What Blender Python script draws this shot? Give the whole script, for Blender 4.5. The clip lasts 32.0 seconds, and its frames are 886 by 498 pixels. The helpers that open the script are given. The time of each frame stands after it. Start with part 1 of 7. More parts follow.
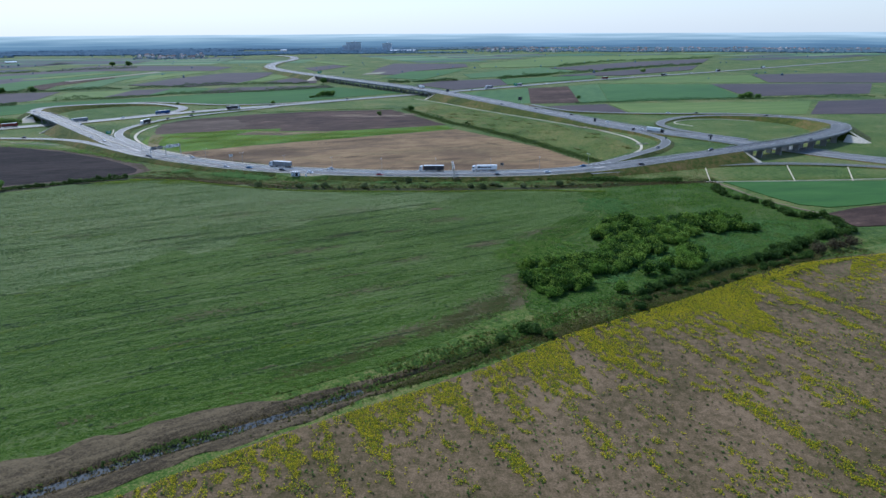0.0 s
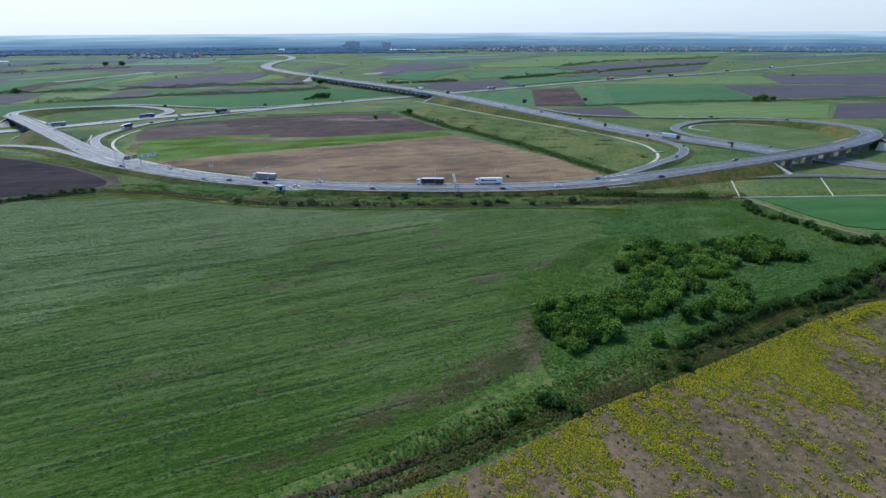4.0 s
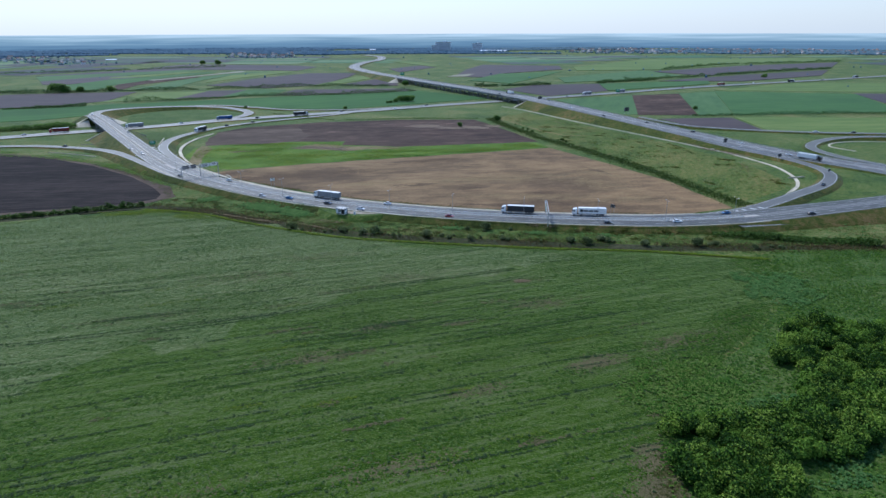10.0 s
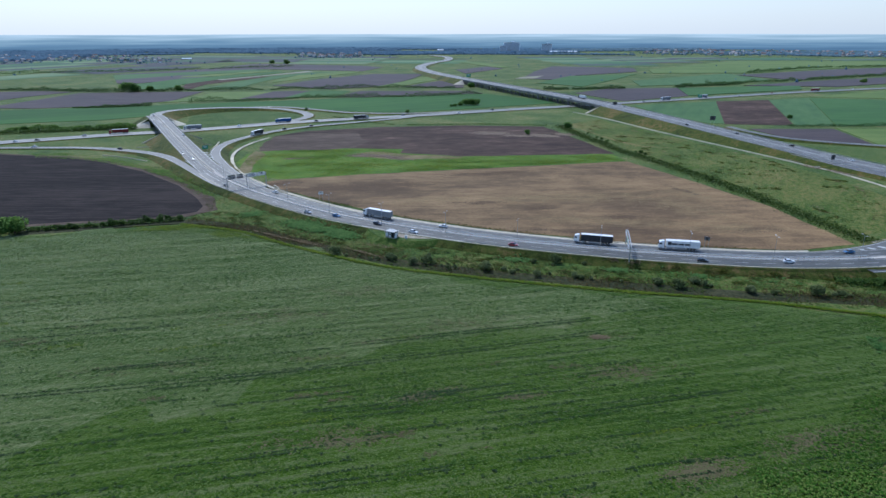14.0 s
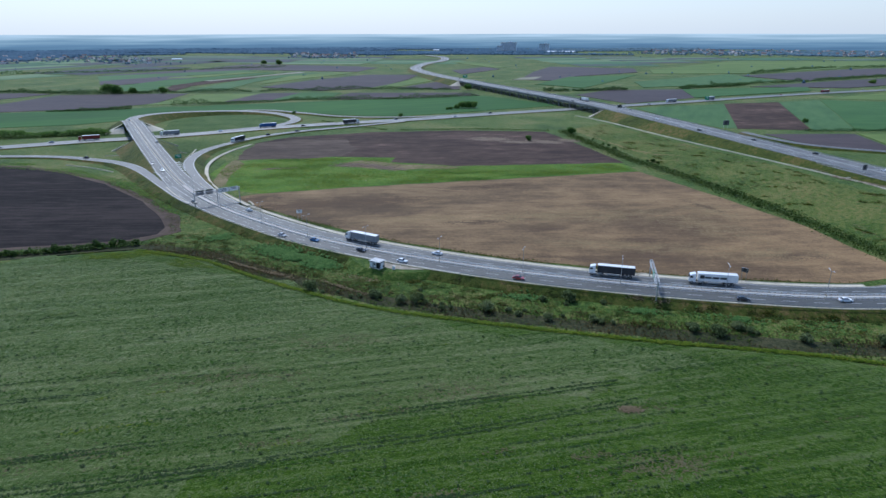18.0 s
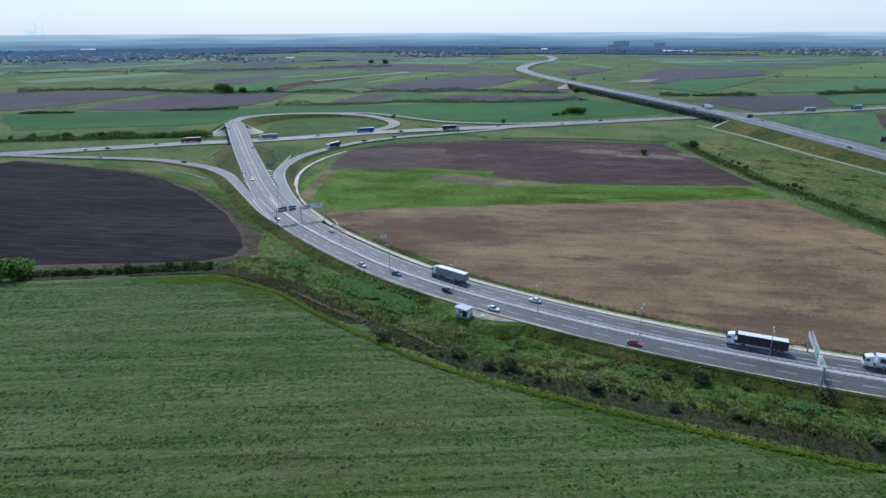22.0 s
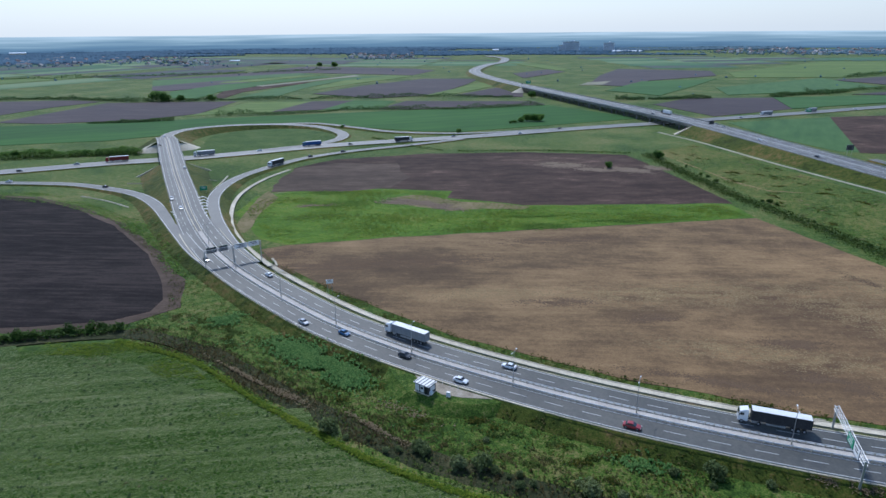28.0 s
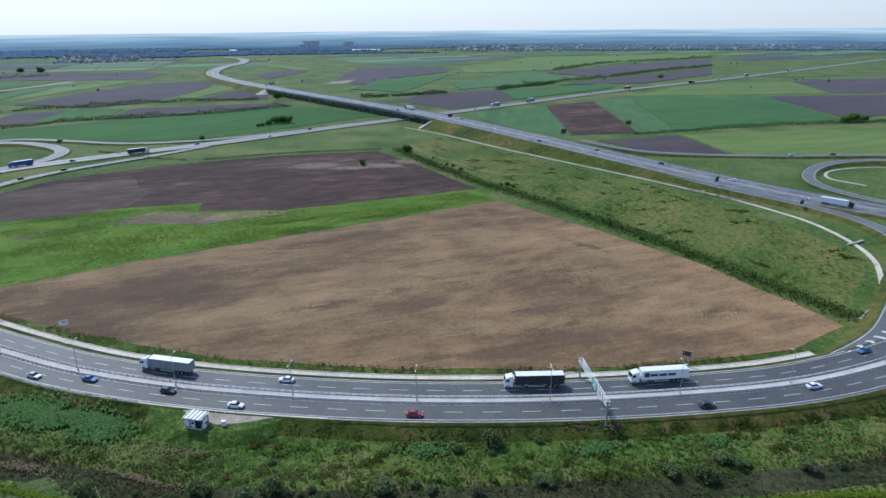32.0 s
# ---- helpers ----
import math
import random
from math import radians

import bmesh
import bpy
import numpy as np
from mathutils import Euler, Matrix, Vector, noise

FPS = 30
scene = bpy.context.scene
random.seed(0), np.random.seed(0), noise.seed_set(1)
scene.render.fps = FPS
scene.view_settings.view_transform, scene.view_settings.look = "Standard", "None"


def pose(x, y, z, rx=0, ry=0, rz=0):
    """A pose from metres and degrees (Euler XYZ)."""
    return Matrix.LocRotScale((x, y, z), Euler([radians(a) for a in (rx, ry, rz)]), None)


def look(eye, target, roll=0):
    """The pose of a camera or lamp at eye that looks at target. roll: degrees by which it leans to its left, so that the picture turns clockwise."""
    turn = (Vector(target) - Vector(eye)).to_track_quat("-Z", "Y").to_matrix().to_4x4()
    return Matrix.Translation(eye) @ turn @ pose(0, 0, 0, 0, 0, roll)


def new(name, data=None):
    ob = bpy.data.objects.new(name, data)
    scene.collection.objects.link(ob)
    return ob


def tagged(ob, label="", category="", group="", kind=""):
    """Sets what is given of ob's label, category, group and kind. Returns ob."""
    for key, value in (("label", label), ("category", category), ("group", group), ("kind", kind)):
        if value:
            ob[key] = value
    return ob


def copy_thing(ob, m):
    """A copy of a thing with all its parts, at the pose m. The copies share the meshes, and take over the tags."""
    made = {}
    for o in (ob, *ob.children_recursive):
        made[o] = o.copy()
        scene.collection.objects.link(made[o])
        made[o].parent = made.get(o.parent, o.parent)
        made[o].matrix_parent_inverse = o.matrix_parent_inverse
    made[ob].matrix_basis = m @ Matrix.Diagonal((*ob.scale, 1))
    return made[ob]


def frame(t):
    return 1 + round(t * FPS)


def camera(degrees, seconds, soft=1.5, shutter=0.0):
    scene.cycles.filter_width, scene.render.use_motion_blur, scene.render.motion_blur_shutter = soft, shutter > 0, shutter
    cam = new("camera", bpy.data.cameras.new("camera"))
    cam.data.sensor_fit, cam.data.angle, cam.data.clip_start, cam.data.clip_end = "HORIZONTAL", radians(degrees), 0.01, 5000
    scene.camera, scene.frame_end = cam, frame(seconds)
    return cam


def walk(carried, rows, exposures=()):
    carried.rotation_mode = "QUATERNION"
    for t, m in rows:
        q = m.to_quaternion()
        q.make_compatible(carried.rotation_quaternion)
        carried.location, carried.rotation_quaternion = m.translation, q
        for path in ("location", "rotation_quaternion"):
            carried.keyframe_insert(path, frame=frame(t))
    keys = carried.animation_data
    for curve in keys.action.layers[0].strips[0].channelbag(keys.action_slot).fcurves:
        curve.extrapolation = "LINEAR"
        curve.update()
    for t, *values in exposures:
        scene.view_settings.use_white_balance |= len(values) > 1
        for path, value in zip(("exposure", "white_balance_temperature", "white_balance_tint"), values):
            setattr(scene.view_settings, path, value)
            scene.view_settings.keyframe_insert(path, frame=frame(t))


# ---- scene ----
cam = camera(70.16, 32.0)
PATH = [
    (0, look((17.72, -153.55, 89.25), (17.61, -59.03, 56.60), -0.300)),
    (1, look((17.71, -143.47, 89.15), (17.58, -48.96, 56.48), -0.253)),
    (2, look((17.84, -133.10, 89.09), (17.72, -38.60, 56.38), -0.269)),
    (5, look((17.96, -102.54, 89.08), (17.72, -8.06, 56.31), -0.329)),
    (6, look((17.54, -91.99, 88.72), (14.89, 2.46, 55.99), -0.352)),
    (7, look((16.18, -79.95, 88.03), (9.70, 14.36, 55.40), -0.272)),
    (8, look((16.12, -68.80, 87.44), (6.90, 25.30, 54.90), -0.222)),
    (9, look((14.96, -58.86, 87.53), (4.54, 35.11, 54.94), -0.214)),
    (10, look((14.83, -50.07, 87.79), (1.81, 43.57, 55.18), -0.155)),
    (11, look((14.64, -41.16, 88.04), (-2.02, 51.90, 55.46), -0.157)),
    (12, look((12.43, -31.10, 87.95), (-7.27, 61.38, 55.42), -0.139)),
    (13, look((10.76, -20.83, 87.90), (-11.89, 70.98, 55.38), -0.058)),
    (14, look((8.73, -9.95, 88.16), (-13.81, 81.87, 55.58), -0.061)),
    (17, look((1.81, 20.61, 87.22), (-20.21, 112.55, 54.65), 0.047)),
    (18, look((0.16, 29.98, 87.08), (-21.87, 121.93, 54.51), -0.071)),
    (19, look((-1.59, 38.41, 86.99), (-28.47, 129.05, 54.39), -0.205)),
    (20, look((-4.19, 48.34, 87.01), (-38.71, 136.33, 54.36), -0.246)),
    (21, look((-6.77, 58.08, 87.93), (-43.40, 145.17, 55.16), -0.201)),
    (22, look((-10.21, 67.74, 90.19), (-46.82, 154.82, 57.39), -0.238)),
    (23, look((-13.87, 77.29, 93.10), (-50.40, 164.39, 60.25), -0.237)),
    (24, look((-17.58, 86.27, 94.87), (-54.08, 173.38, 62.01), -0.281)),
    (27, look((-24.05, 103.36, 95.31), (-59.87, 190.78, 62.52), -0.529)),
    (28, look((-24.32, 103.43, 94.94), (-54.45, 192.93, 62.06), -0.464)),
    (29, look((-24.29, 103.65, 94.72), (-47.15, 195.24, 61.74), -0.504)),
    (30, look((-24.14, 103.61, 94.74), (-37.84, 197.00, 61.71), -0.409)),
    (31, look((-24.05, 103.58, 94.80), (-28.45, 197.84, 61.71), -0.368)),
    (32, look((-23.57, 106.07, 95.10), (-17.76, 200.21, 61.87), -0.499)),
]
walk(cam, PATH, [(0, 0.34, 5480, 10), (8, 0.31, 5480, 10), (13, 0.26, 5480, 10), (22, 0.18, 5480, 10), (30, 0.23, 5600, 10), (32, 0.34, 5600, 10)])

# ---- light ----
SUN_TO = Vector((-0.55, 0.83, 1.12)).normalized()   # direction towards the sun
world = bpy.data.worlds.new("sky")
scene.world = world
world.use_nodes = True
wn = world.node_tree.nodes
sky = wn.new("ShaderNodeTexSky")
sky.sky_type = "NISHITA"
sky.sun_disc = False
sky.sun_elevation = math.asin(SUN_TO.z)
sky.sun_rotation = math.atan2(SUN_TO.x, SUN_TO.y)
sky.altitude = 100
sky.air_density = 1.0
sky.dust_density = 0.6
sky.ozone_density = 2.0
wn["Background"].inputs[1].default_value = 0.15
wl = world.node_tree.links
wtc = wn.new("ShaderNodeTexCoord")
wsep = wn.new("ShaderNodeSeparateXYZ")
wl.new(wtc.outputs["Generated"], wsep.inputs[0])
wramp = wn.new("ShaderNodeMapRange")
wramp.inputs["From Min"].default_value = 0.0
wramp.inputs["From Max"].default_value = 0.30
wramp.inputs["To Min"].default_value = 0.88
wramp.inputs["To Max"].default_value = 0.0
wl.new(wsep.outputs[2], wramp.inputs["Value"])
wmix = wn.new("ShaderNodeMix")
wmix.data_type = "RGBA"
wl.new(wramp.outputs[0], wmix.inputs["Factor"])
wl.new(sky.outputs[0], wmix.inputs["A"])
wdot = wn.new("ShaderNodeVectorMath")                       # the haze is brighter on the sun's side
wdot.operation = "DOT_PRODUCT"
wdot.inputs[1].default_value = Vector((SUN_TO.x, SUN_TO.y, 0)).normalized()
wl.new(wtc.outputs["Generated"], wdot.inputs[0])
wside = wn.new("ShaderNodeMapRange")
wside.inputs["From Min"].default_value = 0.2
wside.inputs["From Max"].default_value = 1.0
wside.inputs["To Min"].default_value = 0.84
wside.inputs["To Max"].default_value = 1.06
wl.new(wdot.outputs["Value"], wside.inputs["Value"])
whaze = wn.new("ShaderNodeVectorMath")
whaze.operation = "SCALE"
whaze.inputs[0].default_value = (4.00, 4.25, 4.42)           # thin white haze, thickest at the horizon
wl.new(wside.outputs[0], whaze.inputs["Scale"])
wl.new(whaze.outputs[0], wmix.inputs["B"])
wl.new(wmix.outputs["Result"], wn["Background"].inputs[0])
sun = new("sun", bpy.data.lights.new("sun", "SUN"))
sun.data.energy = 3.0
sun.data.angle = radians(0.6)
sun.data.color = (1.0, 0.95, 0.87)
sun.matrix_world = look(SUN_TO * 500, (0, 0, 0))

# ---- materials ----
def shader(name, base=(0.5, 0.5, 0.5), rough=0.6, metal=0.0):
    m = bpy.data.materials.new(name)
    m.use_nodes = True
    b = m.node_tree.nodes["Principled BSDF"]
    b.inputs["Base Color"].default_value = (*base, 1)
    b.inputs["Roughness"].default_value = rough
    b.inputs["Metallic"].default_value = metal
    return m


def grained(name, cols, s1=0.05, s2=0.8, rough=0.9, turn=0.0, stretch=1.0, bump=0.3, bumpd=0.3, mix=0.5, spec=0.10, island=0.0, thing=0.0, fine=0.0, stops=None, leafy=0.0, rows=0.0, mottle=0.0, sheen=0.0, soft=0.0, sheen_tint=(0.98, 1.0, 0.84), bend=(0.55, 0.75)):
    """Noise at two scales through a colour ramp. stretch > 1 draws the coarse and middle noise out along the direction turn (degrees)."""
    m = shader(name, cols[0], rough)
    nt = m.node_tree
    N, L = nt.nodes, nt.links
    b = N["Principled BSDF"]
    b.inputs["Specular IOR Level"].default_value = spec
    b.inputs["Diffuse Roughness"].default_value = soft
    tc = N.new("ShaderNodeTexCoord")
    mp = N.new("ShaderNodeMapping")
    mp.inputs["Rotation"].default_value = (0, 0, radians(-turn))
    mp2 = N.new("ShaderNodeMapping")
    mp2.inputs["Scale"].default_value = (1 / stretch, 1, 1)
    L.new(tc.outputs["Object"], mp.inputs[0])
    L.new(mp.outputs[0], mp2.inputs[0])
    n1 = N.new("ShaderNodeTexNoise")
    n1.inputs["Scale"].default_value = s1
    n1.inputs["Detail"].default_value = 5
    n1.inputs["Roughness"].default_value = 0.6
    n2 = N.new("ShaderNodeTexNoise")
    n2.inputs["Scale"].default_value = s2
    n2.inputs["Detail"].default_value = 4
    n2.inputs["Roughness"].default_value = 0.65
    L.new(mp2.outputs[0], n1.inputs[0])
    L.new((mp2 if stretch > 1 else tc).outputs[0 if stretch > 1 else "Object"], n2.inputs[0])
    mx = N.new("ShaderNodeMath")
    mx.operation = "MULTIPLY_ADD"
    mx.inputs[1].default_value = mix
    sc = N.new("ShaderNodeMath")
    sc.operation = "MULTIPLY"
    sc.inputs[1].default_value = 1 - mix
    L.new(n1.outputs[0], sc.inputs[0])
    L.new(n2.outputs[0], mx.inputs[0])
    L.new(sc.outputs[0], mx.inputs[2])
    val = mx.outputs[0]
    if fine:
        n3 = N.new("ShaderNodeTexNoise")
        n3.inputs["Scale"].default_value = 2.2
        n3.inputs["Detail"].default_value = 3
        L.new(tc.outputs["Object"], n3.inputs[0])
        f = N.new("ShaderNodeMath")
        f.operation = "MULTIPLY_ADD"
        f.inputs[1].default_value = fine
        L.new(n3.outputs[0], f.inputs[0])
        g = N.new("ShaderNodeMath")
        g.operation = "SUBTRACT"
        g.inputs[1].default_value = fine * 0.5
        L.new(val, g.inputs[0])
        L.new(g.outputs[0], f.inputs[2])
        val = f.outputs[0]
    n4 = None
    if mottle:
        n4 = N.new("ShaderNodeTexNoise")
        n4.inputs["Scale"].default_value = 0.55
        n4.inputs["Detail"].default_value = 5
        n4.inputs["Roughness"].default_value = 0.7
        L.new(tc.outputs["Object"], n4.inputs[0])
        f = N.new("ShaderNodeMath")
        f.operation = "MULTIPLY_ADD"
        f.inputs[1].default_value = mottle
        L.new(n4.outputs[0], f.inputs[0])
        g = N.new("ShaderNodeMath")
        g.operation = "SUBTRACT"
        g.inputs[1].default_value = mottle * 0.5
        L.new(val, g.inputs[0])
        L.new(g.outputs[0], f.inputs[2])
        val = f.outputs[0]
    # sheen pales a surface at low view angles; far fields use it for haze
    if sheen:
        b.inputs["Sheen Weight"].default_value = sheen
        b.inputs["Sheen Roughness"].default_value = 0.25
        b.inputs["Sheen Tint"].default_value = (*sheen_tint, 1)
    if rows:
        mp3 = N.new("ShaderNodeMapping")
        mp3.inputs["Scale"].default_value = (1 / 22, 1, 1)
        L.new(mp.outputs[0], mp3.inputs[0])
        wv = N.new("ShaderNodeTexNoise")
        wv.inputs["Scale"].default_value = 0.42
        wv.inputs["Detail"].default_value = 2.5
        wv.inputs["Roughness"].default_value = 0.7
        L.new(mp3.outputs[0], wv.inputs[0])
        f = N.new("ShaderNodeMath")
        f.operation = "MULTIPLY_ADD"
        f.inputs[1].default_value = rows
        L.new(wv.outputs[0], f.inputs[0])
        g = N.new("ShaderNodeMath")
        g.operation = "SUBTRACT"
        g.inputs[1].default_value = rows * 0.5
        L.new(val, g.inputs[0])
        L.new(g.outputs[0], f.inputs[2])
        val = f.outputs[0]
    for amount, node, out in ((island, "ShaderNodeNewGeometry", "Random Per Island"), (thing, "ShaderNodeObjectInfo", "Random")):
        if amount:
            r = N.new(node)
            f = N.new("ShaderNodeMath")
            f.operation = "MULTIPLY_ADD"
            f.inputs[1].default_value = amount
            L.new(r.outputs[out], f.inputs[0])
            g = N.new("ShaderNodeMath")
            g.operation = "SUBTRACT"
            g.inputs[1].default_value = amount * 0.5
            L.new(val, g.inputs[0])
            L.new(g.outputs[0], f.inputs[2])
            val = f.outputs[0]
    cr = N.new("ShaderNodeValToRGB")
    el = cr.color_ramp.elements
    k = len(cols)
    ps = stops or [0.39 + 0.22 * i / max(1, k - 1) for i in range(k)]
    if stops and not island:
        ps = [0.5 + (p - 0.5) * 0.62 for p in stops]
    while len(el) < k:
        el.new(0.5)
    for i, c in enumerate(cols):
        el[i].position = ps[i]
        el[i].color = (*c, 1)
    L.new(val, cr.inputs[0])
    L.new(cr.outputs[0], b.inputs["Base Color"])
    if leafy:
        geo = N.new("ShaderNodeNewGeometry")
        va = N.new("ShaderNodeVectorMath")
        va.operation = "MULTIPLY_ADD"
        va.inputs[1].default_value = (bend[0],) * 3
        va.inputs[2].default_value = (0, 0, bend[1])
        L.new(geo.outputs["Normal"], va.inputs[0])
        vn = N.new("ShaderNodeVectorMath")
        vn.operation = "NORMALIZE"
        L.new(va.outputs[0], vn.inputs[0])
        L.new(vn.outputs[0], b.inputs["Normal"])
        tr = N.new("ShaderNodeBsdfTranslucent")
        L.new(cr.outputs[0], tr.inputs["Color"])
        ms = N.new("ShaderNodeMixShader")
        ms.inputs[0].default_value = leafy
        L.new(b.outputs[0], ms.inputs[1])
        L.new(tr.outputs[0], ms.inputs[2])
        L.new(ms.outputs[0], N["Material Output"].inputs[0])
    if bump:
        bp = N.new("ShaderNodeBump")
        bp.inputs["Strength"].default_value = bump
        bp.inputs["Distance"].default_value = bumpd
        L.new((n4 or n2).outputs[0], bp.inputs["Height"])
        L.new(bp.outputs[0], b.inputs["Normal"])
    return m


ROW = 26                       # direction of the sown rows in the near field
M = {}
M["grass"] = grained("rough_grass", [(0.0257, 0.0529, 0.0078), (0.0435, 0.0847, 0.0109), (0.0653, 0.1101, 0.0156), (0.099, 0.1206, 0.0265), (0.1583, 0.1482, 0.0514)], 0.018, 0.30, bump=0.9, bumpd=0.5, fine=0.35, mix=0.45, mottle=0.45, sheen=0.10)
M["bank"] = grained("olive_bank_grass", [(0.0252, 0.0382, 0.0060), (0.0428, 0.0611, 0.0085), (0.0642, 0.0794, 0.0120), (0.0972, 0.0870, 0.0204), (0.1553, 0.1069, 0.0395)], 0.018, 0.30, bump=0.9, bumpd=0.5, fine=0.22, mix=0.45, mottle=0.22, sheen=0.10)
M["crop"] = grained("young_crop", [(0.0203, 0.0475, 0.0027), (0.0369, 0.0739, 0.0050), (0.0536, 0.0911, 0.0078), (0.0657, 0.0996, 0.0251), (0.0887, 0.1118, 0.0367)], 0.018, 0.42, turn=ROW, stretch=5, bump=1.0, bumpd=0.7, fine=0.75, mix=0.35, rows=1.2, spec=0.05, stops=[0.20, 0.40, 0.56, 0.72, 0.88], mottle=0.85, sheen=0.52, sheen_tint=(1.0, 1.0, 0.45))
M["crop_thin"] = grained("thin_young_crop", [(0.0423, 0.0696, 0.0133), (0.0613, 0.0939, 0.0213), (0.0806, 0.1110, 0.0307), (0.1018, 0.1251, 0.0439), (0.1267, 0.1432, 0.0586)], 0.018, 0.42, turn=ROW, stretch=5, bump=1.0, bumpd=0.7, fine=0.75, mix=0.35, rows=1.2, spec=0.05, stops=[0.20, 0.40, 0.56, 0.72, 0.88], mottle=0.85, sheen=0.62, sheen_tint=(1.0, 1.0, 0.5))
M["weeds"] = grained("weedy_bare_soil", [(0.0636, 0.0505, 0.0210), (0.0975, 0.0712, 0.0362), (0.1314, 0.0920, 0.0513), (0.1738, 0.1224, 0.0711)], 0.03, 0.4, bump=0.6, bumpd=0.3, fine=0.30, mottle=0.30)
M["brown"] = grained("dry_tilled_soil", [(0.1454, 0.0900, 0.0492), (0.2249, 0.1394, 0.0697), (0.3424, 0.2128, 0.1002), (0.4893, 0.3105, 0.1488)], 0.024, 0.13, turn=16, stretch=1.9, bump=0.5, bumpd=0.25, fine=0.18, mix=0.36, rows=0.16, mottle=0.25, soft=0.8, stops=[0.24, 0.42, 0.56, 0.78])
M["dark"] = grained("dark_ploughed_soil", [(0.0409, 0.0251, 0.0191), (0.0639, 0.0393, 0.0286), (0.0972, 0.0600, 0.0446), (0.2172, 0.1365, 0.0956)], 0.020, 0.14, turn=20, stretch=2, bump=0.5, bumpd=0.3, fine=0.18, mix=0.4, stops=[0.3, 0.45, 0.6, 0.76], rows=0.2, mottle=0.2, soft=0.4)
M["pinksoil"] = grained("dry_reddish_soil", [(0.0690, 0.0475, 0.0350), (0.1058, 0.0731, 0.0524), (0.1518, 0.1064, 0.0764)], 0.022, 0.14, turn=20, stretch=2, bump=0.5, bumpd=0.3, fine=0.18, mix=0.4, rows=0.2, mottle=0.2, soft=0.4)
M["black"] = grained("black_ploughed_soil", [(0.013, 0.0104, 0.0108), (0.0221, 0.0182, 0.0175), (0.0416, 0.0325, 0.0297)], 0.02, 0.3, turn=14, stretch=5, bump=0.6, bumpd=0.3, fine=0.15, spec=0.05, mottle=0.2, rows=0.4)
M["lush"] = grained("lush_meadow", [(0.0412, 0.0878, 0.0066), (0.066, 0.1339, 0.0092), (0.0948, 0.1647, 0.0118), (0.1546, 0.1702, 0.0295)], 0.022, 0.22, turn=12, stretch=1.8, bump=0.9, bumpd=0.6, fine=0.4, mix=0.45, stops=[0.26, 0.44, 0.62, 0.80], mottle=0.75, sheen=0.06)
M["herbs"] = grained("green_herbs_and_weeds", [(0.0251, 0.0588, 0.0074), (0.0394, 0.0823, 0.0107), (0.0574, 0.1019, 0.0164), (0.0896, 0.1127, 0.0344)], 0.04, 0.5, bump=0.9, bumpd=0.5, fine=0.4, mottle=0.4, sheen=0.06)
# sheen of wheat, pale, midgreen and teal leans blue, for distance haze
M["wheat"] = grained("green_wheat", [(0.0170, 0.0663, 0.0069), (0.0246, 0.0855, 0.0091), (0.0359, 0.1070, 0.0117)], 0.01, 0.08, turn=40, stretch=6, bump=0.2, sheen=0.09, sheen_tint=(0.92, 1.0, 0.90))
M["pale"] = grained("pale_green_crop", [(0.0694, 0.1120, 0.0198), (0.0952, 0.1450, 0.0270), (0.1288, 0.1700, 0.0378)], 0.01, 0.08, turn=10, stretch=4, bump=0.2, mottle=0.15, sheen=0.09, sheen_tint=(0.92, 1.0, 0.90))
M["midgreen"] = grained("dense_green_crop", [(0.0260, 0.0800, 0.0144), (0.0370, 0.1000, 0.0176), (0.0500, 0.1180, 0.0240)], 0.01, 0.08, turn=10, stretch=4, bump=0.2, mottle=0.15, sheen=0.09, sheen_tint=(0.92, 1.0, 0.90))
M["pasture"] = grained("rough_pale_pasture", [(0.0325, 0.0628, 0.0065), (0.0533, 0.0904, 0.0099), (0.0761, 0.1126, 0.0146), (0.1143, 0.1218, 0.0268), (0.1714, 0.1430, 0.0468)], 0.02, 0.3, turn=60, stretch=1.5, bump=0.9, bumpd=0.5, fine=0.4, mix=0.45, mottle=0.65, sheen=0.06)
M["teal"] = grained("blue_green_crop", [(0.0378, 0.0921, 0.0255), (0.0525, 0.1137, 0.0300), (0.0693, 0.1313, 0.0375)], 0.01, 0.08, turn=80, stretch=4, bump=0.2, mottle=0.15, sheen=0.09, sheen_tint=(0.92, 1.0, 0.90))
# bluish sheen on far soil, stubble and strips stands in for distance haze
M["mauve"] = grained("bare_dry_soil", [(0.0334, 0.0208, 0.0198), (0.0476, 0.0301, 0.0275), (0.0675, 0.0438, 0.0386)], 0.01, 0.08, turn=15, stretch=4, bump=0.2, mottle=0.15, sheen=0.16, sheen_tint=(0.84, 0.88, 0.98))
M["straw_field"] = grained("pale_stubble", [(0.16, 0.14, 0.08), (0.21, 0.185, 0.11), (0.26, 0.23, 0.145)], 0.01, 0.08, turn=80, stretch=4, bump=0.2, mottle=0.15, sheen=0.2, sheen_tint=(0.76, 0.90, 1.0))
M["strips"] = grained("patchwork_of_fields", [(0.0427, 0.0367, 0.0399), (0.0684, 0.0605, 0.0567), (0.0266, 0.0799, 0.0273), (0.0475, 0.1166, 0.0336), (0.0703, 0.1382, 0.042), (0.133, 0.1836, 0.0735)], 0.008, 0.06, bump=0.2, island=0.95, stops=[0.15, 0.33, 0.42, 0.55, 0.68, 0.88], sheen=0.12, sheen_tint=(0.76, 0.90, 1.0))
M["asphalt"] = grained("worn_asphalt", [(0.0522, 0.0545, 0.0512), (0.0703, 0.0709, 0.0648), (0.0945, 0.0939, 0.0828)], 0.05, 1.5, rough=0.62, bump=0.1, bumpd=0.02, spec=0.35, mottle=0.1)
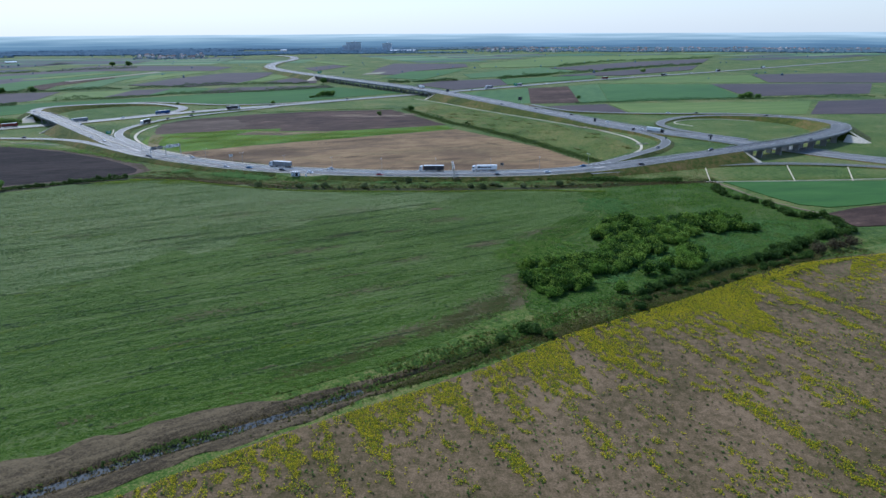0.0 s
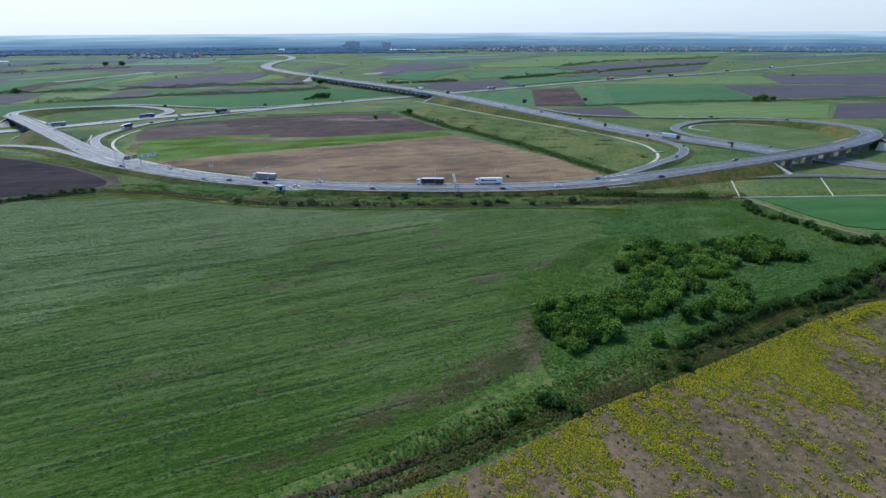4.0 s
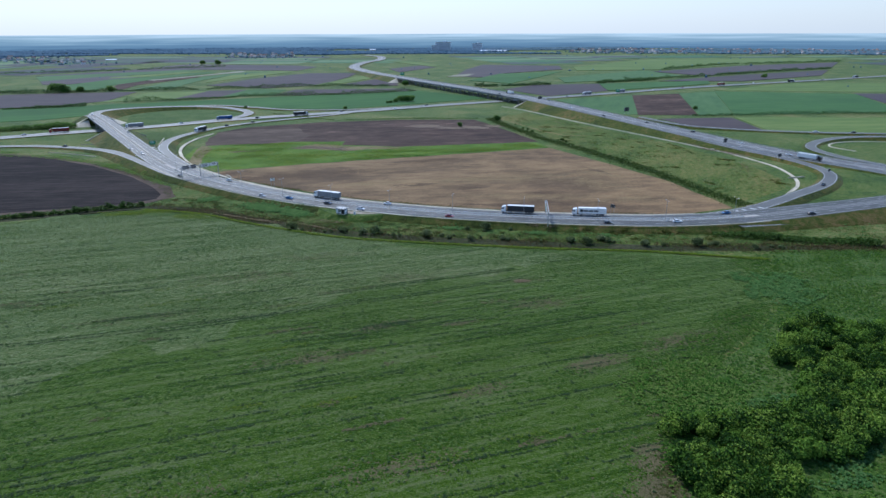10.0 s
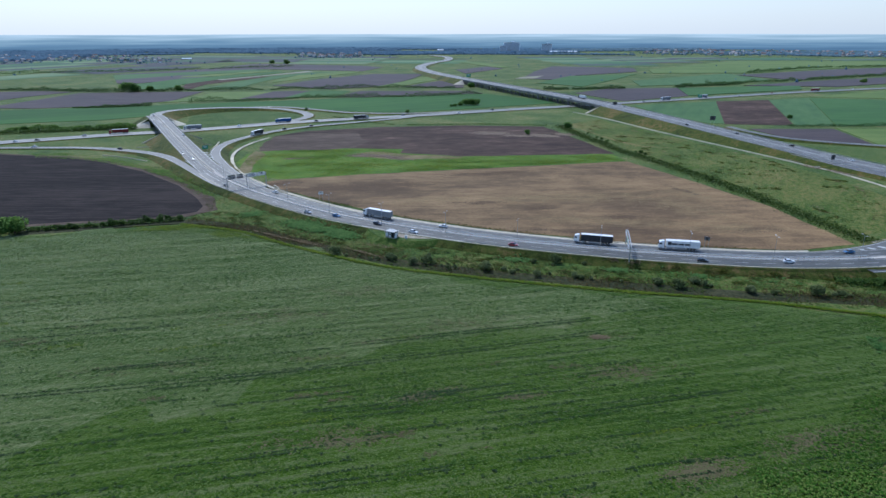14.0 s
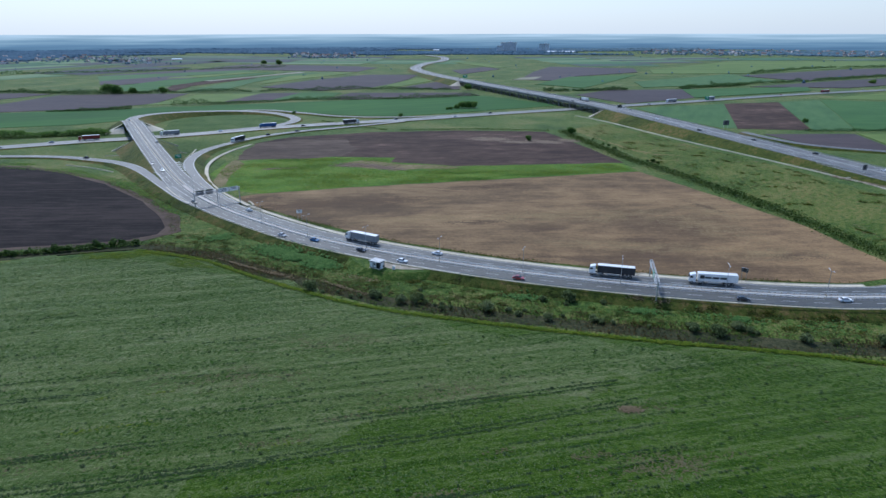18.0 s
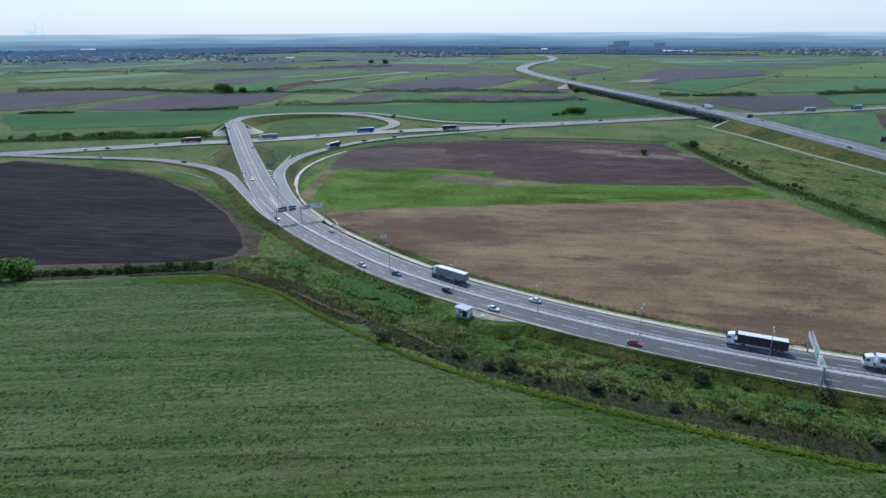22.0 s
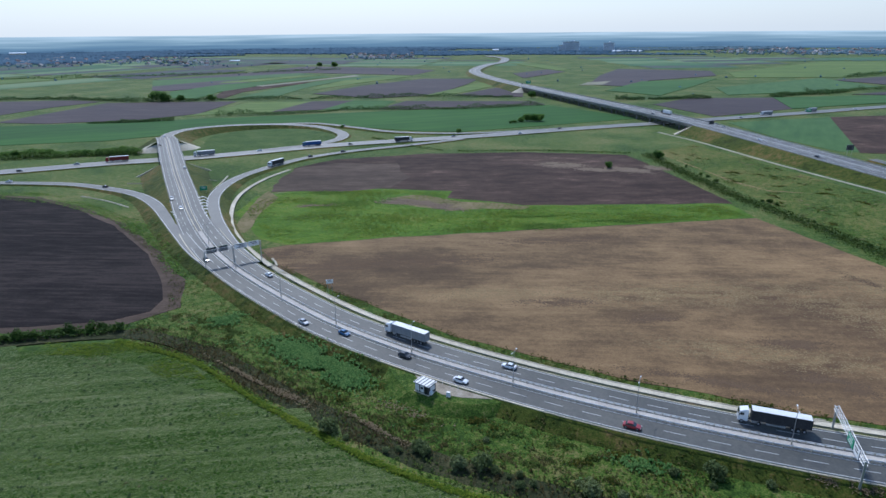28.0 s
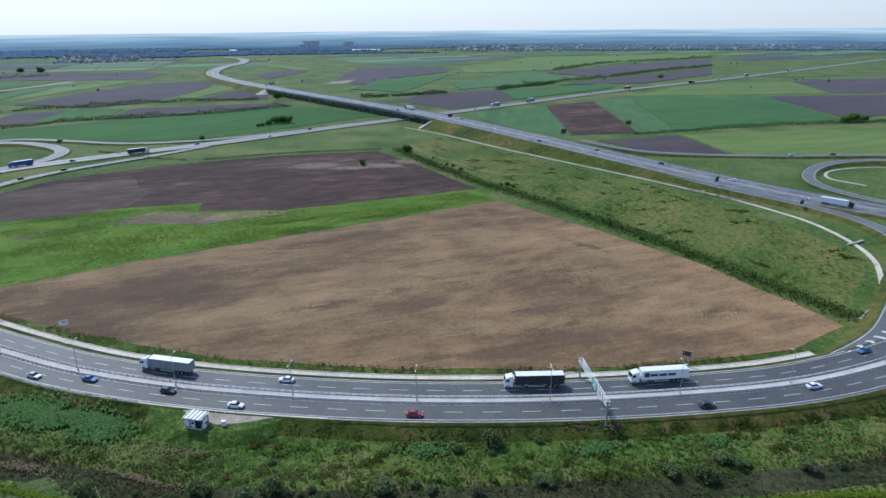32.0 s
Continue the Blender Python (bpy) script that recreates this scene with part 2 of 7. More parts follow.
M["asphalt_old"] = grained("pale_worn_asphalt", [(0.1104, 0.1087, 0.1005), (0.1472, 0.1432, 0.1298), (0.1840, 0.1795, 0.1591)], 0.05, 1.2, rough=0.6, bump=0.1, bumpd=0.02, spec=0.5)
M["asphalt_mid"] = grained("grey_worn_asphalt", [(0.0780, 0.0778, 0.0728), (0.1040, 0.1024, 0.0937), (0.1320, 0.1290, 0.1156)], 0.05, 1.2, rough=0.62, bump=0.1, bumpd=0.02, spec=0.4, mottle=0.1)
M["concrete"] = grained("pale_concrete", [(0.3780, 0.3350, 0.2552), (0.5040, 0.4500, 0.3432), (0.6300, 0.5700, 0.4400)], 0.08, 1.2, rough=0.85, bump=0.2, bumpd=0.05, spec=0.3)
M["concrete_dark"] = grained("grey_concrete", [(0.16, 0.16, 0.155), (0.22, 0.22, 0.21), (0.28, 0.275, 0.26)], 0.08, 1.2, rough=0.85, bump=0.2, bumpd=0.05, spec=0.4)
M["paint"] = grained("road_paint", [(0.42, 0.42, 0.41), (0.62, 0.62, 0.60)], 0.3, 3, rough=0.6, bump=0, spec=0.4)
M["steel"] = grained("galvanised_steel", [(0.34, 0.35, 0.36), (0.46, 0.47, 0.48)], 0.5, 4, rough=0.45, bump=0, thing=0.2, spec=0.4)
M["steel"].node_tree.nodes["Principled BSDF"].inputs["Metallic"].default_value = 0.6
M["leaf"] = grained("shrub_foliage", [(0.015, 0.045, 0.005), (0.036, 0.095, 0.009), (0.080, 0.165, 0.015), (0.15, 0.255, 0.030)], 0.35, 2.0, rough=0.7, bump=0, island=0.36, thing=0.40, leafy=0.35, bend=(0.95, 0.30))
M["leaf_dark"] = grained("dark_hedge_foliage", [(0.028, 0.0644, 0.0108), (0.0504, 0.1008, 0.0156), (0.0812, 0.14, 0.024)], 0.6, 3, rough=0.7, bump=0, island=0.25, thing=0.15, leafy=0.4)
M["herb"] = grained("green_herbs", [(0.0445, 0.1192, 0.0139), (0.0716, 0.1659, 0.0198), (0.1037, 0.2074, 0.0277), (0.1729, 0.2462, 0.0544)], 0.1, 2, rough=0.8, bump=0, island=0.5, leafy=0.4)
M["underherb"] = grained("rank_dark_green_herbs", [(0.0290, 0.0850, 0.0080), (0.0470, 0.1220, 0.0120), (0.0700, 0.1560, 0.0170), (0.1200, 0.1950, 0.0330)], 0.1, 2, rough=0.8, bump=0, island=0.5, leafy=0.4)
M["croprow"] = grained("crop_leaves", [(0.0282, 0.0772, 0.0047), (0.0429, 0.1000, 0.0070), (0.0496, 0.1002, 0.0167), (0.0719, 0.1233, 0.0323)], 0.1, 2, rough=0.8, bump=0, island=0.5, leafy=0.3, spec=0.05)
M["blueherb"] = grained("blue_green_nettles", [(0.0583, 0.1448, 0.0373), (0.0890, 0.1905, 0.0518), (0.1303, 0.2285, 0.0663)], 0.1, 2, rough=0.8, bump=0, island=0.5, leafy=0.4)
M["reedbed"] = grained("brown_reed_bed", [(0.018, 0.0253, 0.01), (0.034, 0.0391, 0.016), (0.062, 0.0598, 0.028)], 0.06, 0.6, rough=0.9, bump=0.9, bumpd=0.4, fine=0.4, mottle=0.4)
M["drygrass"] = grained("dry_trampled_grass", [(0.090, 0.100, 0.030), (0.155, 0.130, 0.060), (0.22, 0.17, 0.095)], 0.06, 0.5, rough=0.9, bump=0.6, bumpd=0.3, fine=0.4)
M["median"] = grained("pale_median_gravel", [(0.3700, 0.3353, 0.3030), (0.4588, 0.4228, 0.3771), (0.5328, 0.4957, 0.4444)], 0.2, 2, rough=0.9, bump=0.2, bumpd=0.05)
M["mud"] = grained("churned_drying_mud", [(0.0264, 0.0192, 0.01), (0.0515, 0.0384, 0.02), (0.0825, 0.0624, 0.033), (0.1188, 0.0912, 0.05)], 0.08, 0.6, rough=0.8, turn=33, stretch=6, bump=1.0, bumpd=0.5, fine=0.3, mottle=0.3)
M["bankgrass"] = grained("coarse_bank_grass", [(0.0206, 0.0409, 0.0031), (0.0360, 0.0607, 0.0044), (0.0548, 0.0755, 0.0067), (0.0857, 0.0804, 0.0121)], 0.1, 2, rough=0.8, bump=0, island=0.5, leafy=0.4)
M["leaf_grey"] = grained("grey_green_willow_foliage", [(0.0824, 0.1161, 0.0412), (0.1274, 0.1668, 0.0618), (0.1875, 0.2249, 0.0966)], 0.6, 3, rough=0.8, bump=0, island=0.25, thing=0.2, leafy=0.4)
M["hedge_far"] = grained("far_hedge_foliage", [(0.0427, 0.0889, 0.0281), (0.0616, 0.1194, 0.0374), (0.0879, 0.1499, 0.0468)], 0.6, 3, rough=0.8, bump=0, island=0.25, thing=0.15, leafy=0.4)
M["leaf_tree"] = grained("tree_foliage", [(0.0562, 0.1300, 0.0238), (0.0969, 0.1918, 0.0343), (0.1641, 0.2681, 0.0554)], 0.6, 3, rough=0.8, bump=0, island=0.3, thing=0.2, leafy=0.4)
M["drytuft"] = grained("olive_dry_grass", [(0.0486, 0.0549, 0.0143), (0.0745, 0.0741, 0.0238), (0.1069, 0.0995, 0.0387)], 0.1, 2, rough=0.9, bump=0, island=0.5, leafy=0.35)
M["clod"] = grained("dark_damp_clods", [(0.1207, 0.0800, 0.0494), (0.1705, 0.1113, 0.0657)], 0.2, 2, bump=0, island=0.5)
M["paleclod"] = grained("pale_dry_clods", [(0.2307, 0.1653, 0.0823), (0.3345, 0.2394, 0.1204)], 0.2, 2, bump=0, island=0.5)
M["dustclod"] = grained("dusty_dry_clods", [(0.16, 0.12, 0.085), (0.23, 0.175, 0.125)], 0.2, 2, bump=0, island=0.5)
M["darkweed"] = grained("dark_broadleaf_weeds", [(0.016, 0.036, 0.010), (0.028, 0.052, 0.014)], 0.1, 2, rough=0.8, bump=0, island=0.5)
M["thincrop"] = grained("thin_pale_crop", [(0.0864, 0.1354, 0.0316), (0.1210, 0.1775, 0.0451), (0.1620, 0.2107, 0.0654)], 0.1, 2, rough=0.8, bump=0, island=0.5, leafy=0.3, spec=0.05)
M["greycrop"] = grained("sparse_greyish_crop", [(0.0927, 0.1198, 0.0609), (0.1283, 0.1566, 0.0846), (0.1697, 0.1951, 0.1117)], 0.1, 2, rough=0.8, bump=0, island=0.5, leafy=0.3, spec=0.05)
M["soil"] = grained("bare_crumbly_soil", [(0.0794, 0.0741, 0.0341), (0.1217, 0.1031, 0.0521)], 0.2, 2, bump=0, island=0.5)
M["verge"] = grained("bright_verge_grass", [(0.0685, 0.1303, 0.0104), (0.1074, 0.1737, 0.0138), (0.1714, 0.2171, 0.0207)], 0.1, 2, rough=0.8, bump=0, island=0.5, leafy=0.4)
M["tuft"] = grained("field_weeds", [(0.0293, 0.0561, 0.0107), (0.045, 0.0813, 0.0138), (0.0782, 0.1162, 0.0229)], 0.1, 2, rough=0.8, bump=0, island=0.5, leafy=0.4)
M["straw"] = grained("dry_reeds", [(0.0384, 0.0335, 0.0129), (0.0626, 0.0526, 0.0207), (0.1044, 0.0862, 0.0361)], 0.1, 2, rough=0.9, bump=0, island=0.5, leafy=0.35)
M["yellow"] = grained("yellow_rape_flowers", [(0.1784, 0.1909, 0.0114), (0.3357, 0.3096, 0.0133), (0.5036, 0.4334, 0.0152)], 0.1, 2, rough=0.8, bump=0, island=0.6, leafy=0.4)
M["straw_pale"] = grained("pale_dry_straw", [(0.16, 0.125, 0.075), (0.25, 0.20, 0.125)], 0.1, 2, rough=0.9, bump=0, island=0.5, leafy=0.3)
M["bark"] = grained("grey_brown_bark", [(0.06, 0.045, 0.032), (0.12, 0.095, 0.07)], 1, 6, rough=0.9)
# distance haze is mixed into these two blue and grey-blue foliage colours
M["woods"] = grained("distant_woods_hazed", [(0.0641, 0.1287, 0.1949), (0.0897, 0.1664, 0.2416), (0.1197, 0.2038, 0.2805)], 0.002, 0.01, rough=0.9, bump=0, island=0.10, leafy=0.35)
M["woods_hazed_pale"] = grained("distant_woods_pale_haze", [(0.1029, 0.1750, 0.2145), (0.1323, 0.2100, 0.2530), (0.1666, 0.2450, 0.2882)], 0.002, 0.01, rough=0.9, bump=0, island=0.25, leafy=0.35)
M["water"] = shader("still_water", (0.03, 0.035, 0.03), 0.06)
M["white"] = grained("white_painted_metal", [(0.66, 0.67, 0.67), (0.78, 0.78, 0.77)], 0.5, 3, rough=0.45, bump=0, spec=0.4)
M["sign_green"] = shader("green_sign_sheet", (0.01, 0.25, 0.13), 0.4)
M["sign_back"] = grained("dark_grey_sign_back", [(0.03, 0.032, 0.035), (0.05, 0.052, 0.055)], 0.5, 3, rough=0.6, bump=0, spec=0.4)
M["rubber"] = shader("black_rubber", (0.02, 0.02, 0.02), 0.8)
M["glass"] = shader("dark_car_glass", (0.02, 0.024, 0.028), 0.08)
M["lamp_red"] = shader("red_lamp_lens", (0.35, 0.02, 0.015), 0.25)
M["lamp_clear"] = shader("clear_lamp_lens", (0.7, 0.7, 0.68), 0.2)


# ---- building helpers ----
def obj(name, verts, faces, mat, parent=None, label="", smooth=False):
    me = bpy.data.meshes.new(name)
    me.from_pydata([tuple(v) for v in verts], [], [tuple(f) for f in faces])
    me.materials.append(mat)
    if smooth:
        me.shade_smooth()
    ob = new(name, me)
    if parent:
        ob.parent = parent
    if label:
        tagged(ob, label)
    return ob


def part(name, bm, material, parent, label="", smooth=False):
    me = bpy.data.meshes.new(name)
    bm.to_mesh(me)
    bm.free()
    me.materials.append(material)
    if smooth:
        me.shade_smooth()
    ob = new(name, me)
    ob.parent = parent
    if label:
        tagged(ob, label)
    return ob


def shared(name, me, parent, m):
    ob = new(name, me)
    ob.parent = parent
    ob.matrix_basis = m
    return ob


def quads_mesh(name, P, Q, mat):
    """A mesh from an array of corner points P (n, 3) and an array of quads or triangles Q (m, k)."""
    me = bpy.data.meshes.new(name)
    k = Q.shape[1]
    me.vertices.add(len(P))
    me.vertices.foreach_set("co", np.ascontiguousarray(P, dtype=np.float32).ravel())
    me.loops.add(Q.size)
    me.loops.foreach_set("vertex_index", np.ascontiguousarray(Q, dtype=np.int32).ravel())
    me.polygons.add(len(Q))
    me.polygons.foreach_set("loop_start", np.arange(0, Q.size, k, dtype=np.int32))
    me.update()
    me.validate()
    me.materials.append(mat)
    return me


def bm_box(bm, c, size, bevel=0.0, turn=0.0):
    r = bmesh.ops.create_cube(bm, size=1.0, matrix=Matrix.Translation(c) @ Matrix.Rotation(turn, 4, "Z") @ Matrix.Diagonal((*size, 1)))
    if bevel:
        es = list({e for v in r["verts"] for e in v.link_edges})
        bmesh.ops.bevel(bm, geom=es, offset=bevel, segments=2, profile=0.7, affect="EDGES")


def box_part(name, c, size, mat, parent, bevel=0.0, label="", turn=0.0):
    bm = bmesh.new()
    bm_box(bm, c, size, bevel, turn)
    return part(name, bm, mat, parent, label)


def bm_tube(bm, a, b, r1, r2=None, seg=8):
    a, b = Vector(a), Vector(b)
    d = b - a
    m = Matrix.Translation((a + b) / 2) @ d.to_track_quat("Z", "Y").to_matrix().to_4x4()
    bmesh.ops.create_cone(bm, cap_ends=True, segments=seg, radius1=r1, radius2=r1 if r2 is None else r2, depth=d.length, matrix=m)


def spline(pts, step=4.0):
    """Points along a smooth curve through the control points, about step metres apart."""
    P = np.array(pts, float)
    if P.shape[1] == 2:
        P = np.hstack([P, np.zeros((len(P), 1))])
    Q = np.vstack([2 * P[0] - P[1], P, 2 * P[-1] - P[-2]])
    out = []
    for i in range(1, len(Q) - 2):
        p0, p1, p2, p3 = Q[i - 1], Q[i], Q[i + 1], Q[i + 2]
        ln = [max(np.linalg.norm(b - a), 1e-3) ** 0.5 for a, b in ((p0, p1), (p1, p2), (p2, p3))]
        m1 = p2 - p1 + ln[1] * ((p1 - p0) / ln[0] - (p2 - p0) / (ln[0] + ln[1]))
        m2 = p2 - p1 + ln[1] * ((p3 - p2) / ln[2] - (p3 - p1) / (ln[1] + ln[2]))
        n = max(2, int(np.linalg.norm(p2 - p1) / step))
        for k in range(n):
            t = k / n
            out.append((2 * t ** 3 - 3 * t * t + 1) * p1 + (t ** 3 - 2 * t * t + t) * m1 + (3 * t * t - 2 * t ** 3) * p2 + (t ** 3 - t * t) * m2)
    out.append(P[-1])
    return np.array(out)


def even(S, step):
    """S taken again at even steps."""
    d = np.r_[0, np.cumsum(np.linalg.norm(np.diff(S[:, :2], axis=0), axis=1))]
    t = np.linspace(0, d[-1], max(2, int(round(d[-1] / step)) + 1))
    return np.stack([np.interp(t, d, S[:, i]) for i in range(3)], 1)


def normals(S):
    T = np.gradient(S[:, :2], axis=0)
    T /= np.linalg.norm(T, axis=1)[:, None]
    return np.stack([-T[:, 1], T[:, 0]], 1), T


def ribbon(name, S, a, b, dz, thick, mat, parent=None, label=""):
    """A slab along S between the offsets a and b to its left, its top dz over S."""
    N, _ = normals(S)
    a = np.broadcast_to(a, len(S))
    b = np.broadcast_to(b, len(S))
    lo, hi = S[:, :2] + N * np.minimum(a, b)[:, None], S[:, :2] + N * np.maximum(a, b)[:, None]
    z = S[:, 2] + dz
    V = np.concatenate([np.c_[lo, z], np.c_[hi, z], np.c_[lo, z - thick], np.c_[hi, z - thick]])
    n = len(S)
    F = []
    for i in range(n - 1):
        F += [(i, i + 1, n + i + 1, n + i)[::-1], (i, 2 * n + i, 2 * n + i + 1, i + 1)[::-1], (n + i, n + i + 1, 3 * n + i + 1, 3 * n + i)[::-1], (2 * n + i, 3 * n + i, 3 * n + i + 1, 2 * n + i + 1)[::-1]]
    F += [(0, n, 3 * n, 2 * n)[::-1], (n - 1, 3 * n - 1, 4 * n - 1, 2 * n - 1)[::-1]]
    return obj(name, V, F, mat, parent, label)


def bank(name, S, half, mat, slope=1.9, label="grassy sloping road embankment"):
    """An earth bank under a road, down to the ground on both sides."""
    N, _ = normals(S)
    n = len(S)
    rows = []
    for side in (1, -1):
        for off, frac in ((half - 0.6, 0.0), (half + 0.7, 0.02), (None, 0.5), (None, 1.0)):
            toe = half + 0.7 + slope * np.maximum(S[:, 2], 0.1)
            o = np.full(n, off) if off is not None else half + 0.7 + (toe - half - 0.7) * frac
            z = S[:, 2] - 0.12 - (S[:, 2] + 0.15) * frac
            wob = np.array([noise.noise((p[0] * 0.08, p[1] * 0.08, side * 3.0)) for p in S]) * (0.8 if 0.1 < frac < 1 else 0.0)
            rows.append(np.c_[S[:, :2] + N * (side * (o + wob))[:, None], z])
    V = np.concatenate(rows)
    F = []
    for i in range(n - 1):
        for r in (0, 1, 2):
            F.append((r * n + i, r * n + i + 1, (r + 1) * n + i + 1, (r + 1) * n + i))
            F.append(((4 + r) * n + i, (5 + r) * n + i, (5 + r) * n + i + 1, (4 + r) * n + i + 1))
        F.append((i, 4 * n + i, 4 * n + i + 1, i + 1))
    for e in (0, n - 1):
        F.append(tuple(r * n + e for r in (3, 2, 1, 0, 4, 5, 6, 7)))
    return tagged(obj(name, V, F, mat), label, "embankment", kind="structure")


def inside(x, y, poly):
    c = np.zeros(np.shape(x), bool)
    for (x1, y1), (x2, y2) in zip(poly, poly[1:] + poly[:1]):
        if y1 != y2:
            c ^= ((y1 > y) != (y2 > y)) & (x < (x2 - x1) * (y - y1) / (y2 - y1) + x1)
    return c


def to_line(x, y, line):
    """Distance from points to a polyline."""
    d = np.full(np.shape(x), 1e9)
    for (x1, y1), (x2, y2) in zip(line[:-1], line[1:]):
        dx, dy = x2 - x1, y2 - y1
        t = np.clip(((x - x1) * dx + (y - y1) * dy) / (dx * dx + dy * dy), 0, 1)
        d = np.minimum(d, np.hypot(x - x1 - t * dx, y - y1 - t * dy))
    return d


def field(name, poly, mat, label, h=0.12, wob=0.0, category="field"):
    """A field: a low slab of soil or crop with a slightly uneven border."""
    S = []
    for (x1, y1), (x2, y2) in zip(poly, poly[1:] + poly[:1]):
        n = max(1, int(math.hypot(x2 - x1, y2 - y1) / 8)) if wob else 1
        for k in range(n):
            x, y = x1 + (x2 - x1) * k / n, y1 + (y2 - y1) * k / n
            S.append((x + wob * noise.noise((x * 0.07, y * 0.07, 1.0)), y + wob * noise.noise((x * 0.07, y * 0.07, 9.0))))
    n = len(S)
    V = [(x, y, h) for x, y in S] + [(x, y, -0.2) for x, y in S]
    F = [tuple(range(n))] + [(i, n + i, n + (i + 1) % n, (i + 1) % n) for i in range(n)]
    bm = bmesh.new()
    vs = [bm.verts.new(v) for v in V]
    for f in F:
        bm.faces.new([vs[i] for i in f])
    bmesh.ops.recalc_face_normals(bm, faces=bm.faces)
    me = bpy.data.meshes.new(name)
    bm.to_mesh(me)
    bm.free()
    me.materials.append(mat)
    return tagged(new(name, me), label, category, kind="structure")


def leaf_quads(C, size, rng, out=None, up=0.8):
    """Small quads round the centres C that look mostly upwards and along out; size is one length or an array."""
    n = len(C)
    w = rng.normal(size=(n, 3)) * 0.55
    w[:, 2] += up
    if out is not None:
        w += out
    w /= np.linalg.norm(w, axis=1)[:, None]
    u = np.cross(w, rng.normal(size=(n, 3)))
    u /= np.linalg.norm(u, axis=1)[:, None]
    v = np.cross(w, u)
    s = np.broadcast_to(size, n)[:, None] * rng.uniform(0.6, 1.3, (n, 1))
    a, b = u * s, v * s * rng.uniform(0.5, 0.9, (n, 1))
    P = np.stack([C - a - b * 0.3, C - b, C + a + b * 0.2, C + b], 1).reshape(-1, 3)
    return P, np.arange(4 * n).reshape(n, 4)


def tufts_mesh(name, X, Y, Z, H, W, rng, mat, blades=3):
    """Low plants: each a rosette of a few broad leaves that lean outwards from one spot."""
    n = len(X)
    P = []
    turn = rng.uniform(0, 6.283, n)
    for i in range(blades):
        a = turn + i * 6.283 / blades + rng.uniform(-0.5, 0.5, n)
        dx, dy = np.cos(a), np.sin(a)
        cx, cy = -dy * W * 0.8, dx * W * 0.8
        r = W * rng.uniform(0.9, 1.7, n)
        h = H * rng.uniform(0.7, 1.1, n)
        P.append(np.stack([np.c_[X - dx * W * 0.3, Y - dy * W * 0.3, Z + h * 0.55], np.c_[X + dx * r * 0.5 + cx, Y + dy * r * 0.5 + cy, Z + h], np.c_[X + dx * r * 1.3, Y + dy * r * 1.3, Z + h * 0.35], np.c_[X + dx * r * 0.5 - cx, Y + dy * r * 0.5 - cy, Z + h * 0.9]], 1).reshape(-1, 3))
    P = np.concatenate(P)
    return quads_mesh(name, P, np.arange(len(P)).reshape(-1, 4), mat)


rng = np.random.default_rng(4)

# ---- plan: lines of the roads (x, y, z) ----
MAIN = spline([(-432, 552, 7.8), (-422, 543, 7.8), (-372, 489.5, 7.8), (-322, 436, 6.9), (-288, 401, 5.5), (-252, 364, 4.0), (-217, 332, 2.9), (-190, 311.5, 2.5), (-165, 296, 2.4), (-138, 281.5, 2.4), (-119, 272.5, 2.4), (-88, 262, 2.4), (-55, 254.5, 2.4), (-22, 249.5, 2.4), (13, 247.2, 2.4), (48, 247.5, 2.4), (80, 250, 2.5), (105, 255.5, 2.8), (130, 264, 3.2), (160, 276, 4.2), (200, 291.5, 5.8), (248, 312, 7.6), (292, 337, 8.0), (332, 367, 8.0), (362, 396, 8.0), (372, 414, 8.0)])
MOTORWAY = spline([(-640, 2450, 2), (-545, 2300, 2), (-500, 2150, 2), (-478, 2000, 2), (-478, 1840, 2.5), (-440, 1580, 3.5), (-360, 1375, 5.5), (-225, 1128, 8), (-165, 1035, 8), (-42, 853, 8), (12, 765, 8), (69, 662, 7), (135, 547, 4.5), (172, 485, 3), (205, 440, 1.8), (240, 402, 1.0), (272, 362, 0.7), (303, 322, 0.6), (336, 288, 0.6), (430, 200, 0.6), (560, 90, 0.6)], 8)
SECOND = spline([(-640, 262, 0.8), (-509, 386, 0.8), (-452, 439, 0.8), (-413, 476, 0.8), (-370, 509, 0.8), (-338, 541, 0.8), (-296, 586, 0.8), (-245, 627, 0.8), (-179, 676, 0.8), (-100, 745, 0.8), (-20, 808, 0.8), (30, 850, 0.8), (110, 915, 0.8), (280, 1059, 0.8), (596, 1283, 0.8), (1309, 1835, 0.8)], 8)
W_RAMP = spline([(-188, 303, 2.4), (-213, 319, 2.75), (-237, 337.5, 3.3), (-261, 357, 3.6), (-282, 374, 3.2), (-305, 390, 2.4), (-325, 400, 1.7), (-347, 406, 1.25), (-381, 410, 1.0), (-421, 403, 0.9), (-458, 393, 0.9), (-500, 384, 0.85)])
E_RAMP = spline([(-180, 314, 2.42), (-198, 327.5, 2.6), (-216, 343.5, 3.0), (-239, 367, 3.6), (-265, 400, 3.3), (-280, 430, 2.6), (-288, 460, 1.9), (-288, 495, 1.4), (-281, 533, 1.1), (-262, 568, 0.95), (-225, 611, 0.85), (-190, 655, 0.85)])
W_LOOP = spline([(-424, 545, 7.8), (-438, 564, 7.6), (-448, 597, 6.8), (-444, 630, 5.4), (-424, 660, 4.0), (-392, 679, 3.0), (-357, 681, 2.2), (-324, 664, 1.6), (-304, 642, 1.2), (-299, 618, 0.9), (-306, 590, 0.85), (-335, 551, 0.85)])
W_OUTER = spline([(-413, 668, 3.4), (-371, 700, 2.2), (-318, 690, 1.6), (-264, 674, 1.2), (-190, 690, 0.9), (-110, 745, 0.85)])
